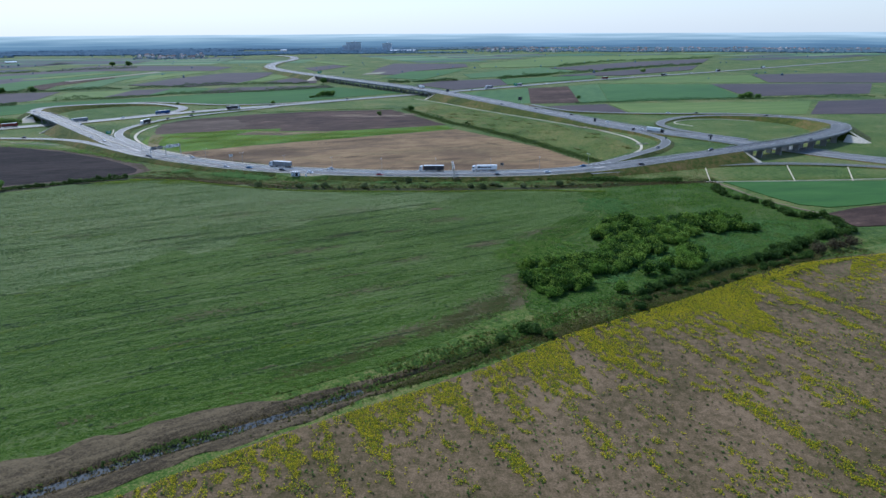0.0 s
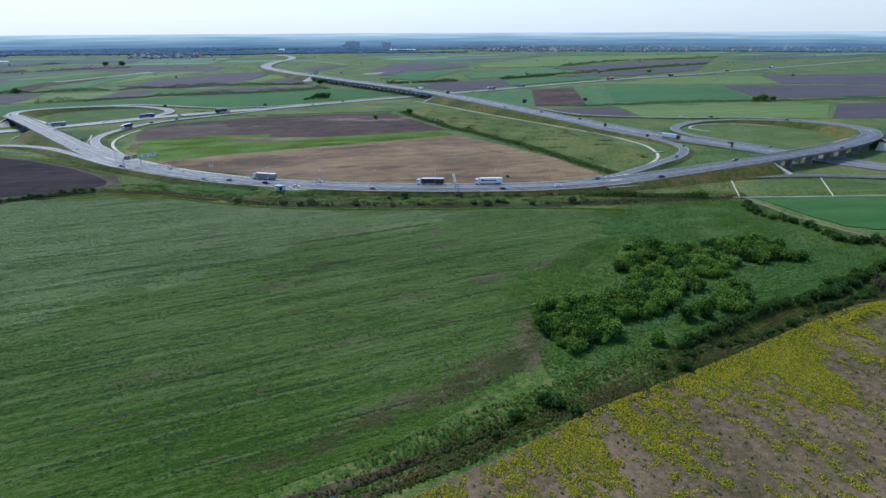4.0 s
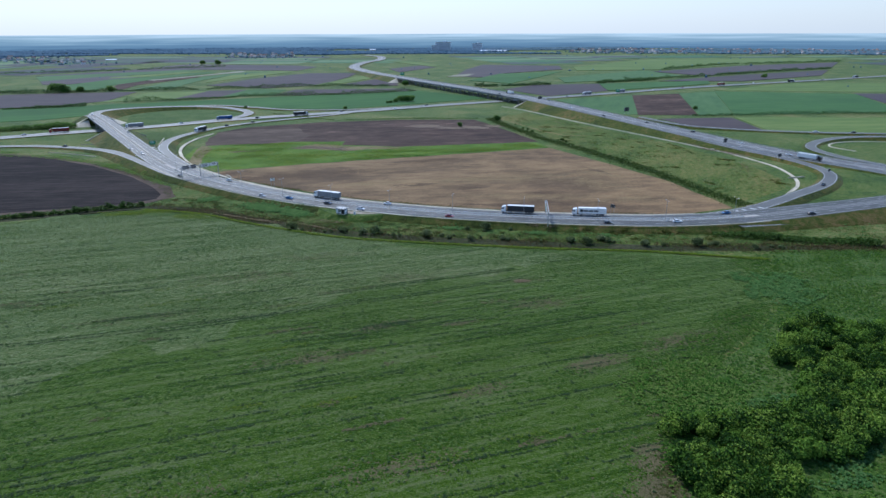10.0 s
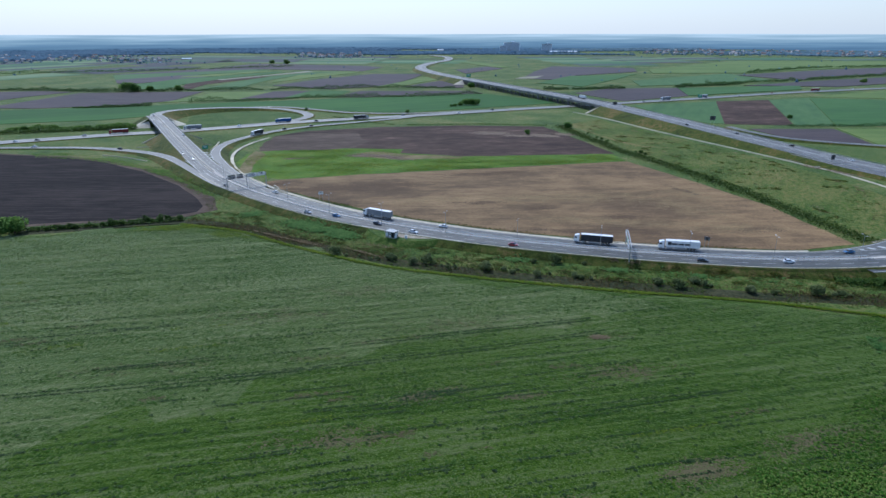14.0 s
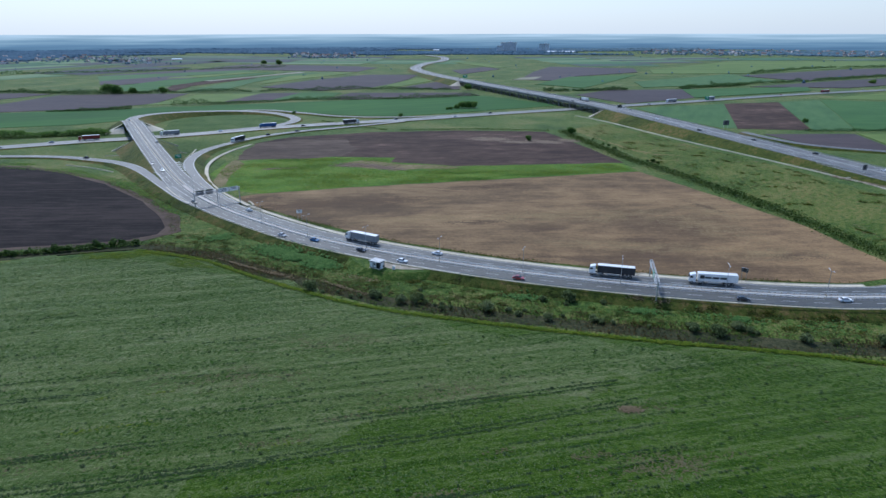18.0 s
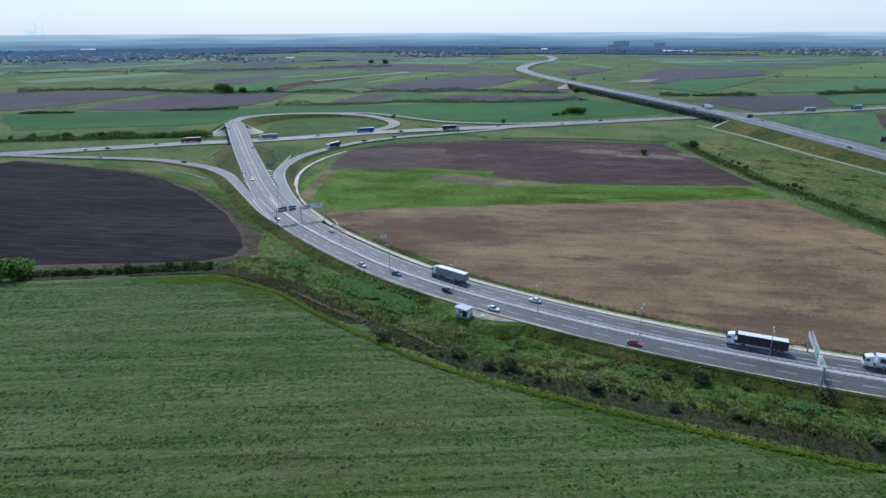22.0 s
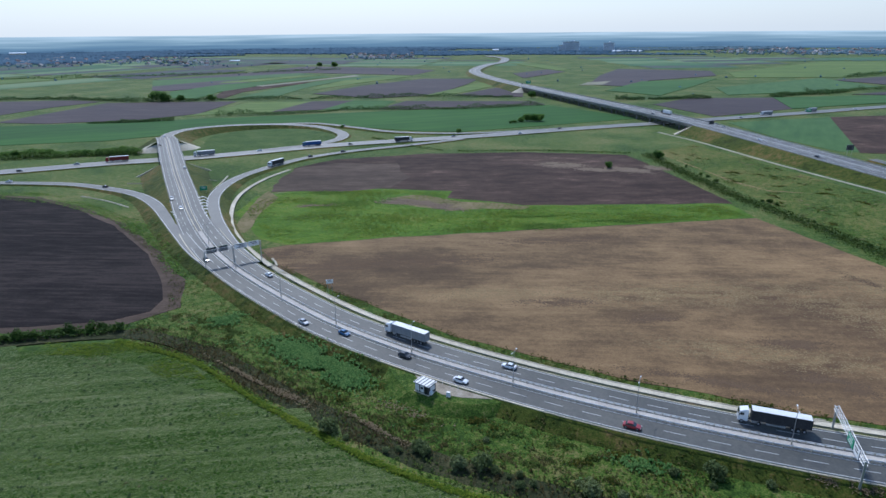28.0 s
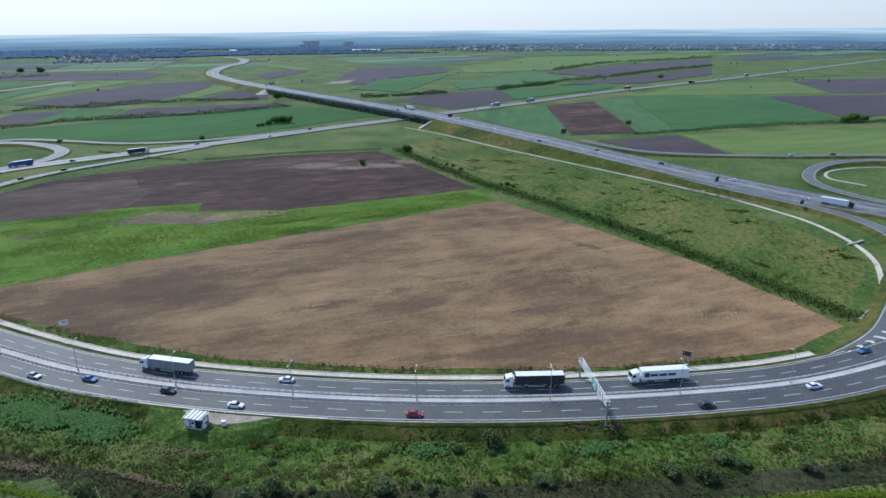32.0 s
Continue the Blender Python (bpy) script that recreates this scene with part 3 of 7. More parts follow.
N_RAMP = spline([(150, 500, 3.2), (172, 458, 2.6), (194, 425, 2.0), (204, 398, 1.7), (204, 375, 1.7), (190, 345, 1.9), (162, 313, 2.3), (141, 290, 2.6), (125, 275, 2.75), (108, 264.5, 2.6), (88, 256, 2.45), (66, 252.5, 2.4)])
E_LOOP = spline([(366, 404, 8.0), (373, 424, 7.8), (376, 450, 7.0), (370, 484, 5.6), (346, 515, 4.0), (312, 533, 2.6), (278, 529, 1.8), (250, 508, 1.4), (233, 478, 1.2), (236, 446, 1.1), (252, 416, 1.0), (276, 386, 0.8)])
E_OUTER = spline([(372, 405, 8.0), (382, 424, 7.6), (387, 452, 6.6), (382, 490, 5.0), (362, 528, 3.4), (330, 552, 2.2), (268, 560, 1.4), (207, 571, 1.4), (167, 584, 2.0), (144, 602, 3.2), (125, 625, 4.8)])
SLIP = spline([(112, 247, 2.4), (150, 262, 1.6), (198, 277, 1.0), (238, 282, 0.9), (275, 280, 0.9), (318, 268, 0.8), (372, 235, 0.7), (440, 180, 0.7)])
DITCH = [(-190, -128), (-110, -76), (-68, -47.5), (-48, -33.9), (-31, -24.3), (4, -3), (30, 13), (52, 26), (86, 50), (133, 80), (191, 103), (300, 150)]
BELT = [(-330, 170), (-250, 214), (-182, 251), (-150, 247), (-118, 234), (-69, 219), (-32, 215.5), (17, 215), (68, 216), (120, 222), (190, 233), (300, 240)]

# ---- ground ----
def axis(a, b, fine, lo, hi, grow):
    v = list(np.arange(a, b + 0.1, fine))
    s = fine
    while v[-1] < hi:
        s *= grow
        v.append(v[-1] + s)
    s = fine
    while v[0] > lo:
        s *= grow
        v.insert(0, v[0] - s)
    return np.array(v)


gx, gy = axis(-200, 230, 2.0, -4700, 4700, 1.12), axis(-90, 262, 2.0, -4700, 4700, 1.12)
GX, GY = np.meshgrid(gx, gy)
gz = np.zeros_like(GX)
gz -= 1.3 * np.clip(1 - to_line(GX, GY, DITCH) / 4.0, 0, 1)
gz -= 1.0 * np.clip(1 - to_line(GX, GY, BELT) / 5.0, 0, 1)
near = (GX > -220) & (GX < 250) & (GY > -110) & (GY < 280)
gz[near] += np.array([0.12 * noise.noise((x * 0.15, y * 0.15, 0.0)) for x, y in zip(GX[near], GY[near])]) - 0.06
gi = np.arange(GX.size).reshape(GX.shape)
gq = np.stack([gi[:-1, :-1], gi[:-1, 1:], gi[1:, 1:], gi[1:, :-1]], -1).reshape(-1, 4)
ground = tagged(new("ground", quads_mesh("ground", np.c_[GX.ravel(), GY.ravel(), gz.ravel()], gq, M["grass"])), "flat grassy lowland reaching to the horizon", "ground", kind="structure")

# far land that closes the view; haze painted in as glowing blues, paler upwards
k = 128
ang = [2 * math.pi * i / k for i in range(k)]
tops = [75 + 1.6 * noise.noise((math.cos(a) * 4, math.sin(a) * 4, 0)) + 0.8 * noise.noise((math.cos(a) * 15, math.sin(a) * 15, 3)) for a in ang]
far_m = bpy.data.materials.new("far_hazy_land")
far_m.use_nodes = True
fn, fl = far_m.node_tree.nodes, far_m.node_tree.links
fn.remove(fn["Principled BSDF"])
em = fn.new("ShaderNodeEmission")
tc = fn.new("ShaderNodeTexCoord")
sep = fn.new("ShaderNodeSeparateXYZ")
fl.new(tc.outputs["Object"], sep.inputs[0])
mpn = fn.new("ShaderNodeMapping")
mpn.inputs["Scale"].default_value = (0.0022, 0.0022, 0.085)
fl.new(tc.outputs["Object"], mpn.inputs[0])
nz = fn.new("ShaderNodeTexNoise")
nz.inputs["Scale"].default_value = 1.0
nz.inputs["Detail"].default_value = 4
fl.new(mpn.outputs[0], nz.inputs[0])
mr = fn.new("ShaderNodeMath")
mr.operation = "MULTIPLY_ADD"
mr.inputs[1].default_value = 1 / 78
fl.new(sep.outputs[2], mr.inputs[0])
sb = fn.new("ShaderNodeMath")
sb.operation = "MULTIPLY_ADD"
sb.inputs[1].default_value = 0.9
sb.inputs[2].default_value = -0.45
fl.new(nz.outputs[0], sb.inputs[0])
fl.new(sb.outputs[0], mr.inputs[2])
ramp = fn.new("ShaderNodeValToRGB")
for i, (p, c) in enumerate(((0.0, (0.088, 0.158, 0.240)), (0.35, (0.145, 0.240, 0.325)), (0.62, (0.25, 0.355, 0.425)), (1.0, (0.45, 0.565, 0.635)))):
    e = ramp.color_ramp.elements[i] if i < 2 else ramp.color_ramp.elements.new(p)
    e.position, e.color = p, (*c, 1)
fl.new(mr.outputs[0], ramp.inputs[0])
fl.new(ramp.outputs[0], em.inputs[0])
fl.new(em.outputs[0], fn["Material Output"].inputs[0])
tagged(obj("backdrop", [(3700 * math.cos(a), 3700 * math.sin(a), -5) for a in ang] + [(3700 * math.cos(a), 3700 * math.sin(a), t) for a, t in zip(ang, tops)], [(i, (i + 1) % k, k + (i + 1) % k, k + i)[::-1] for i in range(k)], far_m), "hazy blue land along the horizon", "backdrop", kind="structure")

# ---- fields ----
NEAR = [(-79, -42), (-70, -34.5), (-56, -25.5), (-43, -18), (-29, -12), (4, 6), (33, 34), (45, 52), (46, 74), (60, 104), (84, 136), (104, 170), (112, 204), (68, 208.5), (17, 207), (-32, 208), (-69, 211), (-118, 226), (-150, 239), (-182, 243), (-250, 206), (-420, 120), (-420, -120), (-230, -135), (-130, -70)]
field("crop_field", NEAR, M["crop"], "large field of young green crop with faint sown rows", 0.03, 1.2)
field("thin_crop_field", [(-420, 118), (-420, -60), (-200, 22), (-130, 65), (-84, 106), (-40, 150), (0, 178), (40, 199), (17, 204.5), (-32, 205.5), (-69, 208.5), (-118, 223.5), (-150, 236.5), (-182, 240.5), (-250, 203.5)], M["crop_thin"], "thin part of the crop with grey soil showing", 0.05, 14.0)
FLOWER = [(-115, -92), (-50, -49), (-31, -35), (-5, -18), (24, -1), (55, 22.5), (98, 47.5), (128, 66.5), (157, 84), (171, 89), (205, 97), (330, 144), (420, -60), (300, -260), (-200, -260)]
field("flower_field", FLOWER, M["weeds"], "weedy bare field overgrown with yellow flowers", 0.03, 1.5)
BROWN = [(-183, 345), (-139, 371), (-78, 402), (30, 457), (69, 399), (101, 345), (122, 287), (95, 272.5), (57, 267), (22, 266.5), (-28, 270), (-80, 280.5), (-130, 300), (-172, 322), (-191, 336)]
field("brown_field", BROWN, M["brown"], "large bare brown field of dry tilled soil", 0.05, 1.2)
field("meadow", [(-240, 385), (-250, 420), (-236, 437), (-187, 459), (-141, 467), (-138, 450), (-91, 447), (20, 484), (30, 458), (-78, 403), (-139, 372), (-183, 346), (-200, 350)], M["lush"], "bright green meadow strip between ploughed fields", 0.03, 1.5)
field("ploughed_field", [(-272, 499), (-258, 539), (-197, 581), (-119, 610), (-44, 619), (-6, 545), (22, 486), (-91, 448), (-138, 451), (-141, 468), (-187, 460), (-240, 440)], M["dark"], "dark ploughed field with pale dry patches", 0.04, 2.0)
field("dry_soil", [(-250, 432), (-271, 497), (-249, 525), (-205, 536), (-181, 495), (-180, 463), (-213, 444)], M["pinksoil"], "dry reddish part of a ploughed field", 0.06, 5.0)
field("dry_soil", [(-252, 434), (-243, 406), (-230, 375), (-217, 353), (-213, 357), (-228, 392), (-236, 423)], M["drygrass"], "bare brown margin between a drain and the meadow", 0.045, 2.5)
field("field_margin", [(-480, 376), (-403, 379), (-376, 380), (-332, 370), (-283, 350), (-234, 320), (-199, 295), (-182, 272), (-191, 252), (-226, 236), (-330, 186), (-520, 126)], M["pinksoil"], "brown trampled margin round a ploughed field", 0.02, 2.0)
field("black_field", [(-480, 372), (-403, 375), (-377, 376), (-334, 366), (-286, 346), (-237, 316), (-206, 290), (-194, 277), (-190, 266), (-197, 256), (-228, 240), (-330, 190), (-520, 130)], M["black"], "black freshly ploughed field", 0.04, 1.5)
field("herb_meadow", [(47, 42), (47, 56), (48, 74), (61, 103), (86, 135), (106, 169), (114, 203), (120, 219), (182, 229), (206, 158), (200, 114), (133, 87), (86, 57), (56, 36)], M["herbs"], "lush green herb meadow around a thicket", 0.02, 2.0)
field("dry_patch", [(-172, 440), (-160, 451), (-140, 449), (-128, 445), (-100, 446), (-86, 446), (-92, 438), (-112, 433), (-126, 425), (-146, 427), (-160, 431)], M["drygrass"], "dry trampled patch in the meadow", 0.06, 5.0)
field("loop_grass", [(-397, 551), (-425, 603), (-420, 648), (-376, 673), (-331, 658), (-305, 627), (-303, 599), (-331, 562), (-357, 535), (-371, 521)], M["herbs"], "green grass inside the loop road", 0.06, 4.0)
field("rough_pasture", [(-24, 640), (-10, 612), (36, 500), (74, 430), (108, 360), (126, 300), (150, 318), (166, 340), (171, 364), (168, 390), (150, 445), (112, 515), (60, 600), (8, 685)], M["pasture"], "rough pale pasture inside the junction", 0.02, 2.0)
PLOTS = []


def plot(name, mat, label, poly):
    """A field of the wide plain; each lies a little higher than the one before."""
    PLOTS.append(poly)
    field(name, poly, M[mat], label, 0.14 + 0.012 * len(PLOTS))


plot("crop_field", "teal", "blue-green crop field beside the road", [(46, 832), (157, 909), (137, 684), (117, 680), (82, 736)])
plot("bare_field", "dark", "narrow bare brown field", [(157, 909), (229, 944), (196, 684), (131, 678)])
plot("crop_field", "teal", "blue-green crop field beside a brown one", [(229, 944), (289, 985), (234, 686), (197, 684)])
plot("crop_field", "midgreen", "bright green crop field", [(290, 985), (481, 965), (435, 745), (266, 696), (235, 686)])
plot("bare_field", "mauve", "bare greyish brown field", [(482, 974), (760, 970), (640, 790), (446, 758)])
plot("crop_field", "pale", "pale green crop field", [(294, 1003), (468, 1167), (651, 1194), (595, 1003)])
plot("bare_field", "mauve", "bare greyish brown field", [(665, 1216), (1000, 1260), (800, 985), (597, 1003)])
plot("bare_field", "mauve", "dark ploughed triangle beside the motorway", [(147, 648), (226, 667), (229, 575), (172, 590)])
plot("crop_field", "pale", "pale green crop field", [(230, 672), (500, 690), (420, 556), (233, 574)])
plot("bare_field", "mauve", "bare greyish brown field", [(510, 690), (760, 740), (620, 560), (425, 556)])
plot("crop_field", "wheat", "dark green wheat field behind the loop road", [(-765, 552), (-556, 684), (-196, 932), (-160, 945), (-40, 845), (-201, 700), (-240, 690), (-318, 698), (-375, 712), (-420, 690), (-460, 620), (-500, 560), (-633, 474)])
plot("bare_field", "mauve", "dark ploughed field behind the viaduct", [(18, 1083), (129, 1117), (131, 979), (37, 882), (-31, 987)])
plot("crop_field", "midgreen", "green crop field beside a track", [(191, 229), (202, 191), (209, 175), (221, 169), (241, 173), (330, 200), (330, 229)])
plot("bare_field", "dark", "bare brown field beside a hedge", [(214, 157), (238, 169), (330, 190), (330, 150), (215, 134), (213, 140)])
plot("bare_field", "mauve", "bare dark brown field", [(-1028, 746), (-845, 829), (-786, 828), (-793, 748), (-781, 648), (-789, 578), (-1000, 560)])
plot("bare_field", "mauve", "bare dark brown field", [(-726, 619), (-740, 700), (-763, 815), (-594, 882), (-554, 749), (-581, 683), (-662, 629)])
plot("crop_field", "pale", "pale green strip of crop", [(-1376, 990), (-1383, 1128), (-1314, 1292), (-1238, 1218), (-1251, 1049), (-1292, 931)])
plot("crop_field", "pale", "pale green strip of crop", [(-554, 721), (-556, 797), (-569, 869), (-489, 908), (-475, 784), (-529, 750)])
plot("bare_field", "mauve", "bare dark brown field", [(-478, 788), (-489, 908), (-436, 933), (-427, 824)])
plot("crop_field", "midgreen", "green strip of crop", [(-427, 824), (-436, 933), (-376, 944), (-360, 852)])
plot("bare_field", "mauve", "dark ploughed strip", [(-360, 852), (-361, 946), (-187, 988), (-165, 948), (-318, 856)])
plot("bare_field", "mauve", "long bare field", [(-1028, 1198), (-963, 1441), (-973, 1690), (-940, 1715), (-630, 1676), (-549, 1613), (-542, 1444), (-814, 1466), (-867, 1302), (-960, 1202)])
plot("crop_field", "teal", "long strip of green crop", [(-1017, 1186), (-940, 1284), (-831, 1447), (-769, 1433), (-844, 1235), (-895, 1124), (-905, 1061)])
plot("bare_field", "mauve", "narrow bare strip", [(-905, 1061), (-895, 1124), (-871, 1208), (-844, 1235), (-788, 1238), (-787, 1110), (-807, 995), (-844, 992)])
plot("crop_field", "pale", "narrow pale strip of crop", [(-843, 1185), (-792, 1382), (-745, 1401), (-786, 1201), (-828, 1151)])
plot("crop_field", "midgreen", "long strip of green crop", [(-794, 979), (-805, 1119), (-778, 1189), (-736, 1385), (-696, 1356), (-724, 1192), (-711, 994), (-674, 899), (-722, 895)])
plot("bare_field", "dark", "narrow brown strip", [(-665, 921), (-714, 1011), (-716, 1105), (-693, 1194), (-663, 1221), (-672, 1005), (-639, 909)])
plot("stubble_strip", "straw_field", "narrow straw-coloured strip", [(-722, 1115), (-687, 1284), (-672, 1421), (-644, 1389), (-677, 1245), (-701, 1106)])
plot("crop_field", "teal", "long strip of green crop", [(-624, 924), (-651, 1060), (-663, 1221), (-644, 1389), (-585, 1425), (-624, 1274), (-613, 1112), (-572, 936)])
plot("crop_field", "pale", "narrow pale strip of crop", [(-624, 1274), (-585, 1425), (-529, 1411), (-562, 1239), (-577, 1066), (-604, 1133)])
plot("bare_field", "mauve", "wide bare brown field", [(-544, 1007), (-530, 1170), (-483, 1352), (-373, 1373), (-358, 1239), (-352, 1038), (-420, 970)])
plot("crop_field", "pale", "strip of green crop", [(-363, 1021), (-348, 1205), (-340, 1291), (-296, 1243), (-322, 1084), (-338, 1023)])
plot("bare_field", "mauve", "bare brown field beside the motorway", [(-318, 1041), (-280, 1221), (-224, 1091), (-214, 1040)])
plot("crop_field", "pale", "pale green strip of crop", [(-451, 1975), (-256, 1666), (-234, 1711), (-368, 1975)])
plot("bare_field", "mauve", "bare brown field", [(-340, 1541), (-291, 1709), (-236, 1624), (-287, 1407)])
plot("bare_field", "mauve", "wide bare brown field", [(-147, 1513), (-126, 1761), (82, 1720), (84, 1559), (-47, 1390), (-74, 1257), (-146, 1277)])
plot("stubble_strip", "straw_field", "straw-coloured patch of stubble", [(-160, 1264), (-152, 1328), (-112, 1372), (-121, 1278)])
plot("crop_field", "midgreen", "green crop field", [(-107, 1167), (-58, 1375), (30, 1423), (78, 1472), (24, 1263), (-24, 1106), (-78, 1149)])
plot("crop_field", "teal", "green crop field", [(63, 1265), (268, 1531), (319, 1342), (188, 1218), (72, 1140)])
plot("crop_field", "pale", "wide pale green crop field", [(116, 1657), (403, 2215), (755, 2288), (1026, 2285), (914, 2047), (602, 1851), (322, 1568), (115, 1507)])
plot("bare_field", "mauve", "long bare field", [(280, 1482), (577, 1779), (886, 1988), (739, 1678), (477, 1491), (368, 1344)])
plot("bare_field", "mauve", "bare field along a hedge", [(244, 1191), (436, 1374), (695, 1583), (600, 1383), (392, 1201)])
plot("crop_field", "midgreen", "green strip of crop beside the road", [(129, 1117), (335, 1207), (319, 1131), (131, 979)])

# patchwork of narrow strips far away
def strips(name, cx, cy, turn, nu, nv, lu, lv, keep):
    P, Q = [], []
    c, s = math.cos(radians(turn)), math.sin(radians(turn))
    for i in range(nu):
        v = rng.uniform(-0.5, 0.5) * lv
        while v < nv * lv:
            w = lv * rng.uniform(0.3, 1.7)
            u0, u1 = (i - nu / 2) * lu + rng.uniform(0, 20), (i + 1 - nu / 2) * lu + rng.uniform(-15, 20)
            v0, v1 = v - nv * lv / 2 + 0.5, v + w - nv * lv / 2 - 0.5
            pts = [(cx + u * c - t * s, cy + u * s + t * c) for u, t in ((u0, v0), (u1, v0), (u1 + 12, v1), (u0 + 12, v1))]
            if sum(keep(x, y) for x, y in pts) >= 4:
                b = len(P)
                P += [(x, y, 0.45 + 0.01 * (len(Q) % 23)) for x, y in pts]
                Q.append((b, b + 1, b + 2, b + 3))
            v += w
    me = quads_mesh(name, np.array(P), np.array(Q), M["strips"])
    return tagged(new(name, me), "patchwork of narrow far green and brown fields", "fields", kind="stuff")


def off_motorway(x, y):
    return min(math.hypot(x - p[0], y - p[1]) for p in MOTORWAY[::6]) > 60


def free_second(x, y):
    return abs(y - 1283 - 0.775 * (x - 596)) > 45


def off_plots(x, y):
    return not any(inside(np.array(x), np.array(y), p) for p in PLOTS)


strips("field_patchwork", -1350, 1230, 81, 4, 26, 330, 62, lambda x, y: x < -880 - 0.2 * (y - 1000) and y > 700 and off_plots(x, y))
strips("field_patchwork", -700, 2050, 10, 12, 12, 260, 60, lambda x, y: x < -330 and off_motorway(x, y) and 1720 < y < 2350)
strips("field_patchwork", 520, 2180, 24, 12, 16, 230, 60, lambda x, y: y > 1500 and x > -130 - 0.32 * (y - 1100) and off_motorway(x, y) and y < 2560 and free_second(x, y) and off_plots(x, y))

# ---- roads ----
def clip(S, test):
    return S[np.array([bool(test(*p)) for p in S])]


def road(name, S, half, mat, label):
    return tagged(ribbon(name, S, -half, half, 0.0, 0.3, mat), label, "road", kind="structure")


def dashes(S, off, parent, on=5.0, gap=5.0, dz=0.012, w=0.16, keep=None, name="lane_dash", mat=None):
    """Separate painted dashes along S at an offset to its left."""
    N, T = normals(S)
    E = S.copy()
    E[:, :2] += N * np.broadcast_to(off, len(E))[:, None]
    E = even(E, (on + gap) / 2)
    _, T = normals(E)
    me = bpy.data.meshes.new(name)
    me.from_pydata([(-on / 2, -w, 0), (on / 2, -w, 0), (on / 2, w, 0), (-on / 2, w, 0), (-on / 2, -w, -0.02), (on / 2, -w, -0.02), (on / 2, w, -0.02), (-on / 2, w, -0.02)], [], [(0, 1, 2, 3), (0, 4, 5, 1), (1, 5, 6, 2), (2, 6, 7, 3), (3, 7, 4, 0)])
    me.materials.append(mat or M["paint"])
    for i in range(1, len(E), 2):
        if keep is None or keep(*E[i]):
            d = E[min(i + 1, len(E) - 1)] - E[i - 1]
            shared(name, me, parent, Matrix.Translation((E[i][0], E[i][1], E[i][2] + dz)) @ Matrix.Rotation(math.atan2(d[1], d[0]), 4, "Z") @ Matrix.Rotation(-math.atan2(d[2], math.hypot(d[0], d[1])), 4, "Y"))


def guardrail(S, off, keep=None, group="guardrails", posts=4.0, mat="steel", wide=0.14, beam="steel"):
    """A steel rail on posts along S at an offset to its left."""
    N, _ = normals(S)
    E = S.copy()
    E[:, :2] += N * off
    if keep:
        E = clip(E, keep)
    E = even(E, posts)
    root = tagged(new("guardrail"), "galvanised steel guardrail on short posts along the road", "guardrail", group)
    root.location = (E[0][0], E[0][1], E[0][2])
    E = E - E[0]
    n = len(E)
    Nn, _ = normals(E)
    prof = ((0.05, 0.75), (0.09, 0.68), (0.03, 0.60), (0.09, 0.52), (0.05, 0.44), (0.0, 0.44), (0.0, 0.75))
    V, F = [], []
    for i in range(n):
        for o, h in prof:
            V.append((E[i][0] + Nn[i][0] * o, E[i][1] + Nn[i][1] * o, E[i][2] + h))
    p = len(prof)
    for i in range(n - 1):
        for j in range(p):
            F.append((i * p + j, i * p + (j + 1) % p, (i + 1) * p + (j + 1) % p, (i + 1) * p + j))
    obj("beam", V, F, M[beam], root)
    bm = bmesh.new()
    bm_box(bm, (0.0, 0, 0.32), (0.20, wide, 0.74))
    post = part("post", bm, M[mat], root)
    me = post.data
    bpy.data.objects.remove(post)
    for i in range(n):
        shared("post", me, root, Matrix.Translation((E[i][0], E[i][1], E[i][2])) @ Matrix.Rotation(math.atan2(Nn[i][1], Nn[i][0]), 4, "Z"))
    return root


def main_half(S):
    """Half the width of the main road: narrower on the arms that lead to the bridges."""
    return np.interp(S[:, 0], (-250, -195, 150, 215), (7.9, 9.2, 9.2, 7.9))


HALF = main_half(MAIN)
main_road = road("road_main", MAIN, HALF, M["asphalt"], "curving grey dual carriageway with white lane markings")
ribbon("median", clip(MAIN, lambda x, y, z: -232 < x < 128), -1.05, 1.05, 0.10, 0.3, M["median"], main_road, "pale gravel median strip")
# solid dark strip: its colour stands for the shade between two decks
ribbon("median", clip(MAIN, lambda x, y, z: x < -228), -0.75, 0.75, 0.06, 0.3, M["sign_back"], main_road, "dark strip coloured as the shaded gap between two decks")
ribbon("median", clip(MAIN, lambda x, y, z: x > 124), -0.5, 0.5, 0.06, 0.3, M["concrete_dark"], main_road, "narrow grey median strip")
for o in (-1.15, 0.75):
    ribbon("median_kerb", clip(MAIN, lambda x, y, z: x < -228), o, o + 0.4, 0.22, 0.4, M["concrete"], main_road, "pale concrete kerb beside the gap")
for o in (-HALF + 0.75, HALF - 0.75, -2.0, 2.0):
    ribbon("edge_line", MAIN, o - 0.09, o + 0.09, 0.012, 0.05, M["paint"], main_road)
for s in (-1, 1):
    dashes(MAIN, s * (HALF / 2 + 0.45), main_road, w=0.085)
ribbon("kerb", clip(MAIN, lambda x, y, z: x > -230 and x < 110), 9.05, 9.3, 0.08, 0.3, M["concrete"], main_road, "pale concrete kerb")
ribbon("kerb", clip(MAIN, lambda x, y, z: x > -230 and x < 130), -9.55, -9.05, 0.05, 0.3, M["concrete"], main_road, "pale concrete kerb")
for name, part_of in (("embankment_main", clip(MAIN, lambda x, y, z: -345 < x < 232)), ("embankment_west", clip(MAIN, lambda x, y, z: x < -412)), ("embankment_east", clip(MAIN, lambda x, y, z: x > 350))):
    bank(name, part_of, main_half(part_of), M["bank"])
